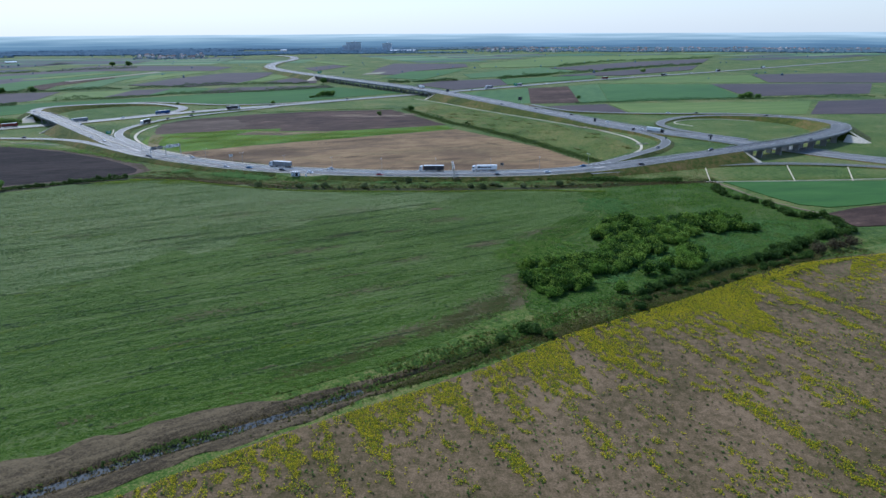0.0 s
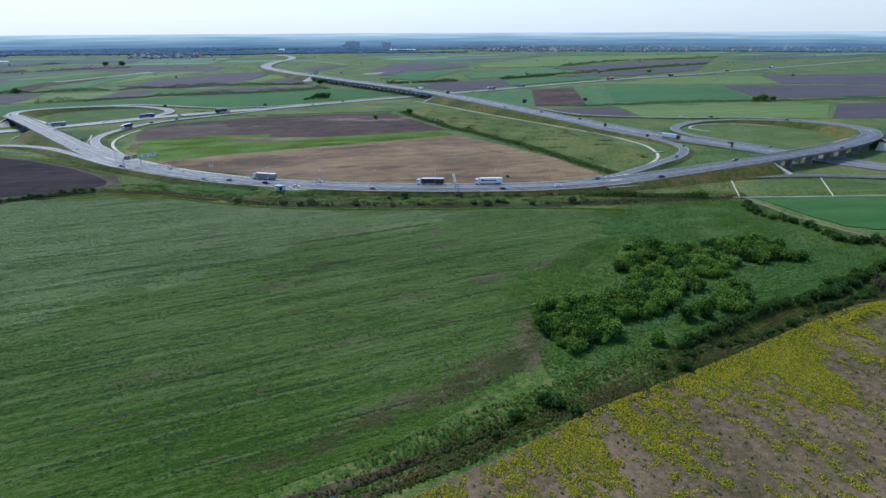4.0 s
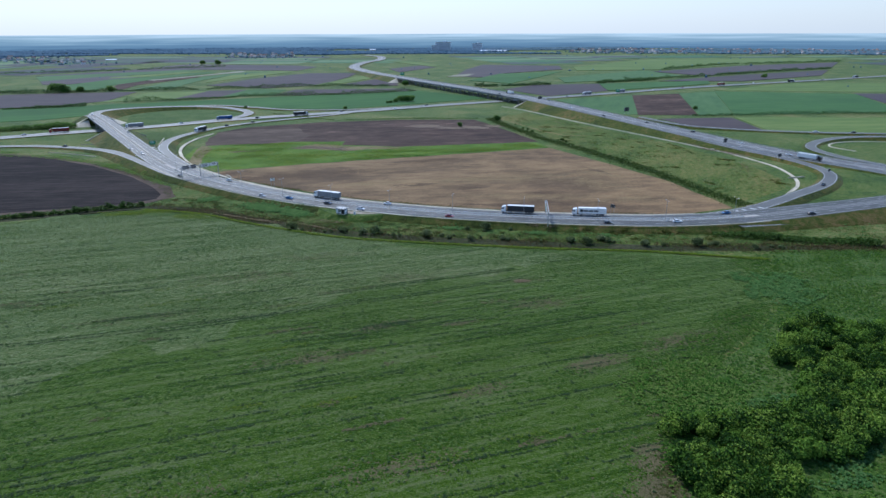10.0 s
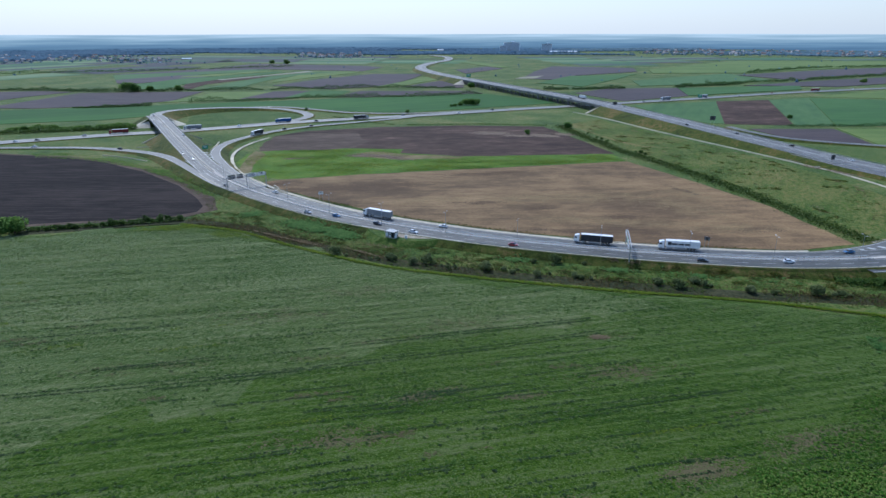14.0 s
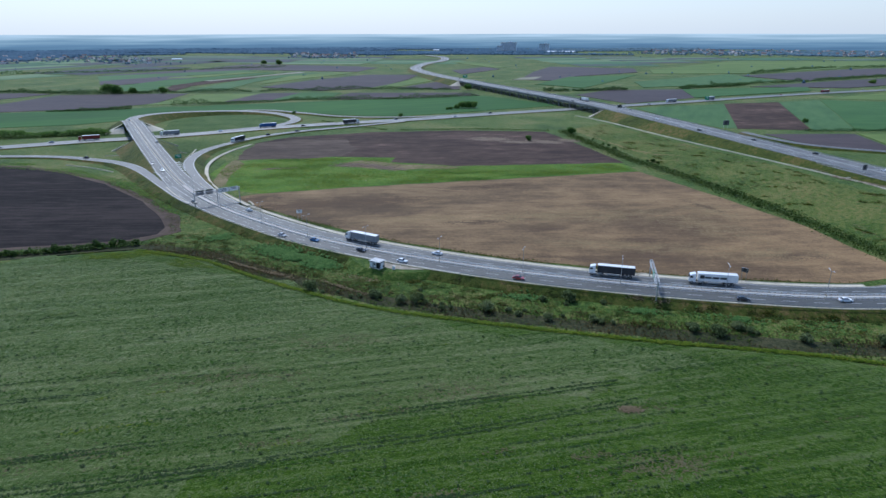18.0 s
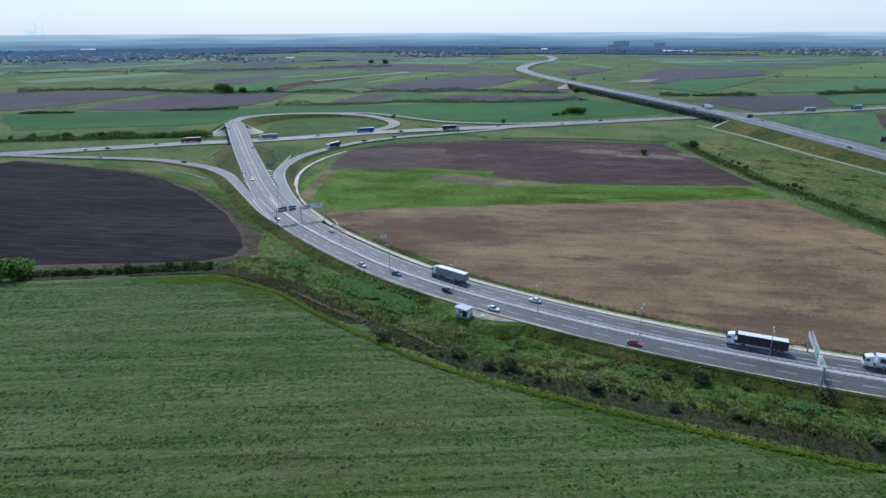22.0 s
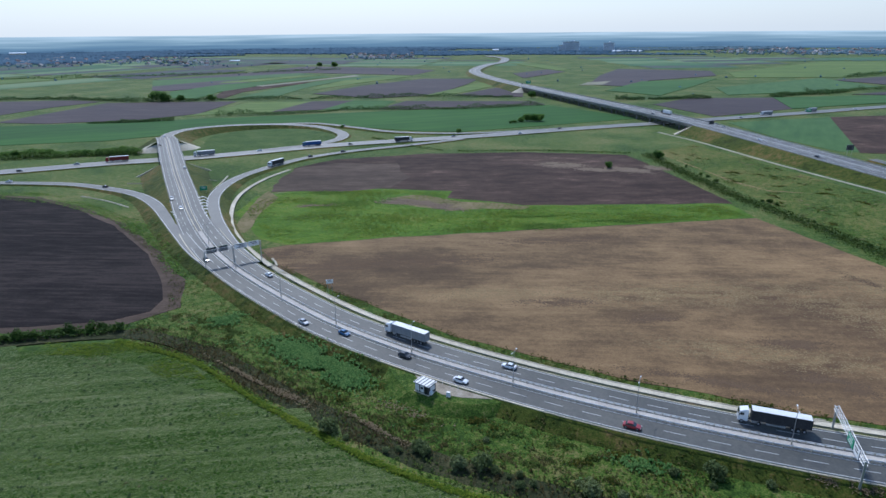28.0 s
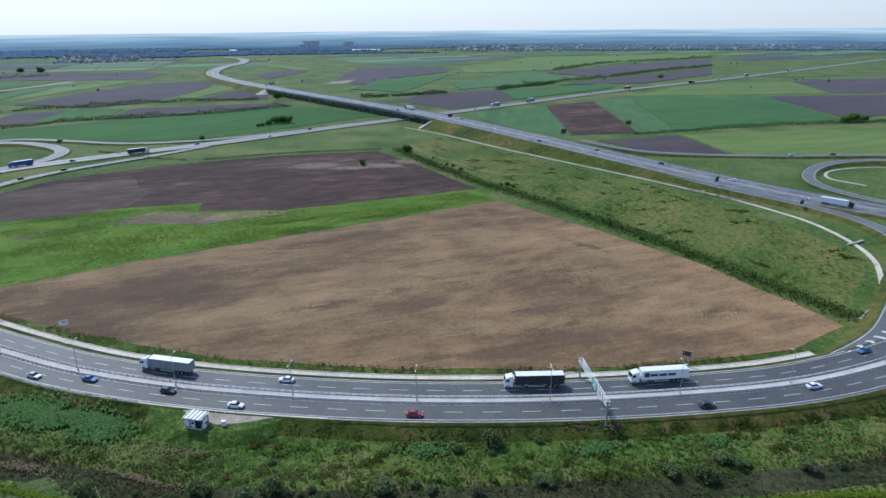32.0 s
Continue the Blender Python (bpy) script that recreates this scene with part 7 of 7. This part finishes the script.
def gantry(x, y, z, turn, span, height, panels, label, mid=None):
    root = tagged(new("sign_gantry"), label, "gantry")
    root.matrix_basis = Matrix.Translation((x, y, z)) @ Matrix.Rotation(turn, 4, "Z")
    posts = [0, span] + ([mid] if mid else [])
    for p in posts:
        bm = bmesh.new()
        bm_box(bm, (0, p, height / 2 - 1.0), (0.42, 0.36, height + 2.0), 0.05)
        part("post", bm, M["steel"], root)
        box_part("footing", (0, p, -1.5), (1.3, 1.3, 1.2), M["concrete_dark"], root, 0.05)
    for dx, dz in ((-0.45, 0), (0.45, 0), (-0.45, 0.9), (0.45, 0.9)):
        bm = bmesh.new()
        bm_tube(bm, (dx, -0.4, height + dz - 0.9), (dx, span + 0.4, height + dz - 0.9), 0.09, 0.09, 6)
        part("chord", bm, M["steel"], root)
    n = int(span / 1.5)
    bm = bmesh.new()
    for i in range(n):
        a, b = i * span / n, (i + 1) * span / n
        for dx in (-0.45, 0.45):
            bm_tube(bm, (dx, a, height - 0.9), (dx, b, height), 0.045, 0.045, 5)
        bm_tube(bm, (-0.45, a, height), (0.45, a, height), 0.045, 0.045, 5)
    part("lattice", bm, M["steel"], root)
    for y0, w, h, front, sgn, bars in panels:
        panel(root, "sign_panel", (0.6 * sgn, y0, height - 0.4), (w, h), front, bars, 0 if sgn > 0 else math.pi)
    return root


gantry(24.4, 236.0, 1.9, radians(2), 21.5, 6.6, ((4.2, 3.4, 2.3, "white", -1, 2), (8.2, 4.0, 2.3, "sign_green", -1, 3)), "steel lattice sign gantry spanning the dual carriageway")
gantry(-195.5, 304.0, 2.2, radians(-37), 23.5, 7.4, ((3.2, 4.2, 2.4, "sign_green", -1, 3), (8.0, 3.6, 2.4, "sign_green", -1, 3), (15.0, 5.5, 2.2, "white", 1, 3), (20.5, 4.6, 2.2, "white", 1, 2)), "steel sign gantry with dark panel backs and pale signs", 11.7)


def lamp_post(m=None):
    root = tagged(new("street_lamp"), "tall slender grey lamp post with two arms in the median", "street lamp", "median lamps")
    bm = bmesh.new()
    bm_tube(bm, (0, 0, -0.2), (0, 0, 9.0), 0.11, 0.06, 8)
    part("pole", bm, M["steel"], root)
    for s in (-1, 1):
        bm = bmesh.new()
        bm_tube(bm, (0, 0, 8.9), (0, s * 0.35, 9.35), 0.05, 0.045, 6)
        bm_tube(bm, (0, s * 0.35, 9.35), (0, s * 1.3, 9.55), 0.045, 0.04, 6)
        part("arm", bm, M["steel"], root)
        box_part("lamp_head", (0, s * 1.55, 9.58), (0.26, 0.65, 0.12), M["white"], root, 0.04, "pale lamp head")
    box_part("base_box", (0, 0, 0.35), (0.34, 0.34, 0.9), M["concrete"], root, 0.04)
    return root


lamp = lamp_post()
first_lamp = True
for x in (-215, -183, -151, -119, -88, -55, -22, 13, 48, 82, 114):
    m = on_road(MAIN, x, 0.0, False, 0.14)
    m = Matrix.Translation(m.translation) @ Matrix.Rotation(m.to_euler().z, 4, "Z")
    if first_lamp:
        lamp.matrix_basis, first_lamp = m, False
    else:
        copy_thing(lamp, m)


def road_sign(x, y, z, w, h, high, front, turn, label, bars=2):
    root = tagged(new("road_sign"), label, "road sign")
    root.matrix_basis = Matrix.Translation((x, y, z)) @ Matrix.Rotation(turn, 4, "Z")
    for s in (-0.32, 0.32):
        bm = bmesh.new()
        bm_tube(bm, (-0.1, s * w, -z - 0.3), (-0.1, s * w, high + h * 0.4), 0.07, 0.07, 7)
        part("post", bm, M["steel"], root)
    panel(root, "sign_panel", (0, 0, high), (w, h), front, bars, 0)
    return root


road_sign(-279, 409, 3.6, 4.2, 2.6, 2.2, "sign_green", radians(-50), "green direction sign on two posts in the ramp fork")
road_sign(112, 634, 7.0, 5.5, 4.0, 4.0, "white", radians(110), "large motorway sign seen from its dark back")
road_sign(166, 470, 3.4, 3.0, 3.2, 3.2, "white", radians(110), "motorway sign seen from its dark back")
road_sign(190, 422, 2.2, 3.2, 2.2, 2.2, "white", radians(110), "motorway sign seen from its dark back")
road_sign(205, 378, 1.5, 1.6, 1.8, 1.8, "white", radians(110), "small sign seen from its dark back")
road_sign(240, 372, 1.0, 2.6, 4.0, 4.0, "white", radians(120), "tall dark-backed sign on the grass island")
road_sign(24, 742, 8.2, 5.0, 3.2, 3.4, "white", radians(110), "large motorway sign seen from its dark back")
road_sign(-228, 1150, 8.0, 8.0, 4.5, 5.0, "sign_green", radians(-60), "green motorway sign beyond the viaduct")
road_sign(138, 922, 1.0, 6.0, 4.0, 4.5, "sign_green", radians(-130), "green direction sign beside the lower road")
road_sign(-136, 300, 1.6, 2.6, 1.6, 3.4, "white", radians(-60), "pale sign on the verge beside the drain")
road_sign(57, 264, 1.6, 2.4, 1.6, 3.4, "white", radians(60), "pale sign on the verge beside the drain")

# ---- cabin beside the road ----
M["gravel"] = grained("pale_gravel", [(0.20, 0.17, 0.13), (0.30, 0.26, 0.20), (0.38, 0.34, 0.28)], 0.3, 2, rough=0.95, bump=0.4, bumpd=0.1)
cabin = tagged(new("cabin"), "small white portable cabin with a ribbed roof", "cabin")
cabin.matrix_basis = Matrix.Translation((-76.8, 243.4, 2.1)) @ Matrix.Rotation(radians(-18), 4, "Z")
box_part("plinth", (0, 0, -0.35), (5.0, 3.6, 1.2), M["concrete"], cabin, 0.05)
box_part("body", (0, 0, 1.5), (4.6, 3.2, 2.5), M["sign_back"], cabin, 0.06, "dark cabin walls")
for x, w in ((-1.55, 1.3), (0.1, 1.2)):
    box_part("wall_panel", (x, -1.62, 1.45), (w, 0.06, 1.9), M["white"], cabin, 0.01, "white wall panel")
box_part("wall_panel", (2.32, 0.2, 1.6), (0.06, 2.0, 1.3), M["white"], cabin, 0.01, "white wall panel")
box_part("door", (1.45, -1.63, 1.25), (0.95, 0.08, 2.0), M["glass"], cabin, 0.01, "dark glazed door")
box_part("window", (0.1, -1.67, 1.7), (0.8, 0.05, 0.7), M["glass"], cabin, 0.01)
box_part("roof", (0, 0, 2.86), (5.2, 3.8, 0.16), M["white"], cabin, 0.03, "white sheet roof")
for i in range(5):
    box_part("roof_rib", (-2.2 + i * 1.1, 0, 2.97), (0.3, 3.8, 0.1), M["concrete_dark"], cabin, 0.02)
box_part("cooling_unit", (2.7, -0.9, 0.75), (0.7, 0.9, 0.9), M["white"], cabin, 0.06)
def mound(name, top, h, spread, mat, label):
    """A flat-topped earth mound."""
    cx, cy = sum(p[0] for p in top) / len(top), sum(p[1] for p in top) / len(top)
    n = len(top)
    V = [(x, y, h) for x, y in top]
    for x, y in top:
        d = math.hypot(x - cx, y - cy)
        V.append((x + (x - cx) / d * spread, y + (y - cy) / d * spread, -0.3))
    return tagged(obj(name, V, [tuple(range(n))] + [(i, n + i, n + (i + 1) % n, (i + 1) % n) for i in range(n)], mat), label, "embankment", kind="structure")


mound("embankment_cabin", [(-96, 258), (-88, 248), (-81, 241.5), (-72, 239.8), (-64, 240.5), (-57, 243.5), (-52, 247), (-60, 252), (-80, 258)][::-1], 2.12, 4.5, M["grass"], "grassy widening of the road bank under a cabin")
tagged(obj("gravel_patch", [(x, y, z) for z in (2.2, 2.0) for x, y in ((-84, 252), (-80, 247.5), (-72, 243), (-66, 243.2), (-60, 244.6), (-52, 246.4), (-52, 247.2), (-66, 249.4))], [tuple(range(8))] + [(i, (i + 1) % 8, 8 + (i + 1) % 8, 8 + i) for i in range(8)], M["gravel"]), "pale gravel patch beside the cabin", "gravel", kind="structure")
cabinet = tagged(new("utility_cabinet"), "small pale utility cabinet on the verge", "cabinet")
cabinet.matrix_basis = Matrix.Translation((-70.0, 242.6, 2.15))
box_part("body", (0, 0, 0.6), (1.0, 0.6, 1.3), M["white"], cabinet, 0.04)
box_part("lid", (0, 0, 1.3), (1.1, 0.7, 0.1), M["steel"], cabinet, 0.02)
box_part("plinth", (0, 0, -0.2), (1.1, 0.7, 0.5), M["concrete"], cabinet, 0.02)
for x, y in ((-76, 248.6), (-73.5, 248.0), (-71, 247.2), (-68.5, 246.6)):
    b = tagged(new("bollard"), "short pale bollard beside the road", "bollard", "roadside bollards")
    b.matrix_basis = Matrix.Translation((x, y, 2.0))
    bm = bmesh.new()
    bm_tube(bm, (0, 0, -0.3), (0, 0, 1.0), 0.08, 0.07, 8)
    part("post", bm, M["white"], b)
    bm = bmesh.new()
    bm_tube(bm, (0, 0, 0.7), (0, 0, 0.85), 0.09, 0.09, 8)
    part("band", bm, M["sign_back"], b)

# bare straw heap in the crop
straw = blotches([(13.4, 169.4, 2.6, 1.3, 8, 330)], 177)
plants("straw_heap", straw, (0.1, 0.35), (0.10, 0.24), "straw_pale", "pale heap of dry straw in the crop", "straw")

# water in the ditch
wline = spline([(x, y, -0.78) for x, y in ((-120, -82), (-68, -47.5), (-48, -33.9), (-31, -24.3), (-4, -8))], 3)
tagged(ribbon("water_ditch", wline, -1.35, 1.35, 0.0, 0.2, M["water"]), "still narrow water in the ditch", "water", kind="structure")

# ---- far villages, buildings and woods ----
M["render_wall"] = grained("pale_house_render", [(0.50, 0.48, 0.44), (0.64, 0.61, 0.57), (0.76, 0.74, 0.71)], 0.3, 2, rough=0.8, bump=0, thing=0.6)
M["roof_tile"] = grained("weathered_roof_tiles", [(0.20, 0.15, 0.135), (0.27, 0.19, 0.165), (0.34, 0.23, 0.20), (0.36, 0.34, 0.33)], 0.3, 2, rough=0.8, bump=0, thing=0.7)


def house(w, d, h):
    root = tagged(new("house"), "far village house with a tiled gable roof", "house", "village houses")
    box_part("wall", (0, 0, h / 2), (w, d, h), M["render_wall"], root)
    bm = bmesh.new()
    a, b = w / 2 + 0.4, d / 2 + 0.5
    v = [bm.verts.new(p) for p in ((-a, -b, h), (a, -b, h), (a, b, h), (-a, b, h), (-a, 0, h + d * 0.42), (a, 0, h + d * 0.42))]
    for f in ((0, 1, 5, 4), (2, 3, 4, 5), (0, 4, 3), (1, 2, 5), (3, 2, 1, 0)):
        bm.faces.new([v[i] for i in f])
    part("roof", bm, M["roof_tile"], root)
    return root


homes = [house(11, 9, 4.5), house(15, 9, 4), house(10, 10, 6.5)]
hg = random.Random(12)
VILLAGES = (([(-2100, 1250), (-1800, 1420), (-1477, 1700), (-1258, 1681), (-1565, 2107), (-1913, 2188), (-2500, 1760)], 90), ([(160, 2740), (690, 2720), (1300, 2620), (2000, 2500), (2250, 2700), (1500, 3150), (830, 3350), (200, 3350)], 230), ([(-1081, 2225), (-798, 2145), (-972, 2608), (-1246, 2561)], 36))
homes_used = set()
village_xy = []
for poly, n in VILLAGES:
    px, py = [p[0] for p in poly], [p[1] for p in poly]
    while n:
        x, y = hg.uniform(min(px), max(px)), hg.uniform(min(py), max(py))
        if inside(np.array(x), np.array(y), poly):
            n -= 1
            i = hg.randrange(3)
            m = Matrix.Translation((x, y, 0)) @ Matrix.Rotation(hg.uniform(0, 3.14), 4, "Z")
            village_xy.append((x, y))
            if i in homes_used:
                copy_thing(homes[i], m)
            else:
                homes[i].matrix_basis = m
                homes_used.add(i)


# pale blue base makes up for shaded faces and carries the distance haze
M["far_wall"] = grained("hazed_far_wall", [(0.6490, 0.7125, 0.7830), (0.7965, 0.8550, 0.9045)], 0.05, 0.5, rough=0.8, bump=0)


def block(x, y, w, d, h, turn, mat, label, floors):
    root = tagged(new("apartment_block"), label, "building")
    root.matrix_basis = Matrix.Translation((x, y, 0)) @ Matrix.Rotation(radians(turn), 4, "Z")
    box_part("wall", (0, 0, h / 2), (w, d, h), mat, root)
    box_part("roof", (0, 0, h + 0.5), (w + 1, d + 1, 1), M["concrete_dark"], root)
    box_part("lift_house", (w * 0.1, 0, h + 3), (w * 0.22, d * 0.6, 5), mat, root)
    for i in range(floors):
        box_part("window_band", (0, -d / 2 - 0.05, (i + 0.6) * h / floors), (w * 0.94, 0.3, h / floors * 0.45), M["concrete_dark"], root)
    return root


block(-405, 2990, 72, 22, 40, 5, M["far_wall"], "grey high slab building far away", 10)
block(-440, 2970, 30, 24, 26, 5, M["far_wall"], "grey lower slab building far away", 7)
block(-250, 3030, 46, 20, 34, 5, M["far_wall"], "grey slab building far away", 9)


def hall(x, y, w, d, h, turn, label):
    root = tagged(new("hall"), label, "hall")
    root.matrix_basis = Matrix.Translation((x, y, 0)) @ Matrix.Rotation(radians(turn), 4, "Z")
    box_part("wall", (0, 0, h / 2), (w, d, h), M["concrete"], root)
    bm = bmesh.new()
    loft(bm, [[(-w / 2 - 0.5, -d / 2 - 0.5, h), (w / 2 + 0.5, -d / 2 - 0.5, h), (w / 2 + 0.5, d / 2 + 0.5, h), (-w / 2 - 0.5, d / 2 + 0.5, h)], [(-w / 2 - 0.5, -0.5, h + d * 0.2), (w / 2 + 0.5, -0.5, h + d * 0.2), (w / 2 + 0.5, 0.5, h + d * 0.2), (-w / 2 - 0.5, 0.5, h + d * 0.2)]])
    part("roof", bm, M["far_wall"], root)
    return root


hall(-1335, 1905, 30, 12, 4, 40, "long white hall with a bright roof far away")
hall(-170, 2960, 120, 24, 2.5, 4, "long low white hall far away")
hall(-712, 2880, 26, 16, 10, 10, "white hall beside the far motorway")
hall(-2650, 2210, 60, 18, 12, 45, "long white hall far away")

# haze put into an even glow: the far chimneys and boiler house emit it
M["far_haze"] = bpy.data.materials.new("pale_hazy_distance")
M["far_haze"].use_nodes = True
hn = M["far_haze"].node_tree.nodes
hn.remove(hn["Principled BSDF"])
he = hn.new("ShaderNodeEmission")
he.inputs[0].default_value = (0.56, 0.68, 0.75, 1)
M["far_haze"].node_tree.links.new(he.outputs[0], hn["Material Output"].inputs[0])
skyline = tagged(new("backdrop_skyline"), "pale hazy chimneys and boiler house far on the horizon", "backdrop", kind="structure")
skyline.matrix_basis = Matrix.Translation((-3122, 2300, 74)) @ Matrix.Rotation(radians(52), 4, "Z")
for x, h, r in ((16, 62, 3.4), (44, 38, 3.4)):
    bm = bmesh.new()
    bm_tube(bm, (x, 0, -78), (x, 0, h), r * 1.4, r, 10)
    part("chimney", bm, M["far_haze"], skyline)
for x, w, h in ((-24, 9, 30), (-2, 30, 22), (40, 24, 8)):
    box_part("boiler_house", (x, 0, h / 2 - 39), (w, 22, h + 78), M["far_haze"], skyline)




def crowns(name, X, Y, H, W, label, mat="woods"):
    """Far tree crowns: uneven eight-sided lumps, all in one mesh."""
    n = len(X)
    base = np.array([(1, 0, .06), (0, 1, .05), (-1, 0, .06), (0, -1, .05), (0.1, 0.1, 1), (0, 0, 0)], float)
    J = base[None] * (1 + rng.uniform(-.3, .3, (n, 6, 3)))
    P = np.empty((n, 6, 3))
    a = rng.uniform(0, 6.283, n)
    P[:, :, 0] = X[:, None] + W[:, None] * (J[:, :, 0] * np.cos(a)[:, None] - J[:, :, 1] * np.sin(a)[:, None])
    P[:, :, 1] = Y[:, None] + W[:, None] * (J[:, :, 0] * np.sin(a)[:, None] + J[:, :, 1] * np.cos(a)[:, None])
    P[:, :, 2] = H[:, None] * J[:, :, 2]
    T = np.array([(0, 1, 4), (1, 2, 4), (2, 3, 4), (3, 0, 4), (1, 0, 5), (2, 1, 5), (3, 2, 5), (0, 3, 5)])
    Q = (np.arange(n)[:, None, None] * 6 + T[None]).reshape(-1, 3)
    return tagged(new(name, quads_mesh(name, P.reshape(-1, 3), Q, M[mat])), label, "woods", kind="stuff")


wg = np.random.default_rng(33)
r_, a_ = np.sqrt(wg.uniform(2500 ** 2, 3680 ** 2, 46000)), wg.uniform(radians(20), radians(160), 46000)
wx, wy = r_ * np.cos(a_), r_ * np.sin(a_)
dens = field_noise(wx, wy, 0.0016, 0, 2.5, 3.0) + 0.5 * field_noise(wx, wy, 0.005, 0, 3, 6.0)
keep_ = (dens + np.where(wx < -200, 0.12, -0.05) + np.where(r_ > 2900, 0.05, -0.18) > 0.0) & (np.hypot(wx + 620, wy - 2440) > 150)
wx, wy = wx[keep_], wy[keep_]
wh, ww = wg.uniform(5, 8, len(wx)), wg.uniform(9, 15, len(wx))
west = wx < -150 + wg.normal(0, 120, len(wx))
crowns("woods", wx[west], wy[west], wh[west], ww[west], "wide far woods with blue haze in their colour")
crowns("woods", wx[~west], wy[~west], wh[~west], ww[~west], "wide far woods with pale haze in their colour", "woods_hazed_pale")
vx = np.array([x + hg.gauss(0, 40) for x, y in village_xy for _ in range(7)])
vy = np.array([y + hg.gauss(0, 40) for x, y in village_xy for _ in range(7)])
crowns("village_trees", vx, vy, wg.uniform(3, 7, len(vx)), wg.uniform(3, 6, len(vx)), "trees between the far village houses", "woods_hazed_pale")
sx, sy = wg.uniform(-1500, 1500, 130), wg.uniform(1100, 2500, 130)
ok = np.array([off_motorway(x, y) for x, y in zip(sx, sy)]) & (abs(sy - 1283 - 0.77 * (sx - 596)) > 40)
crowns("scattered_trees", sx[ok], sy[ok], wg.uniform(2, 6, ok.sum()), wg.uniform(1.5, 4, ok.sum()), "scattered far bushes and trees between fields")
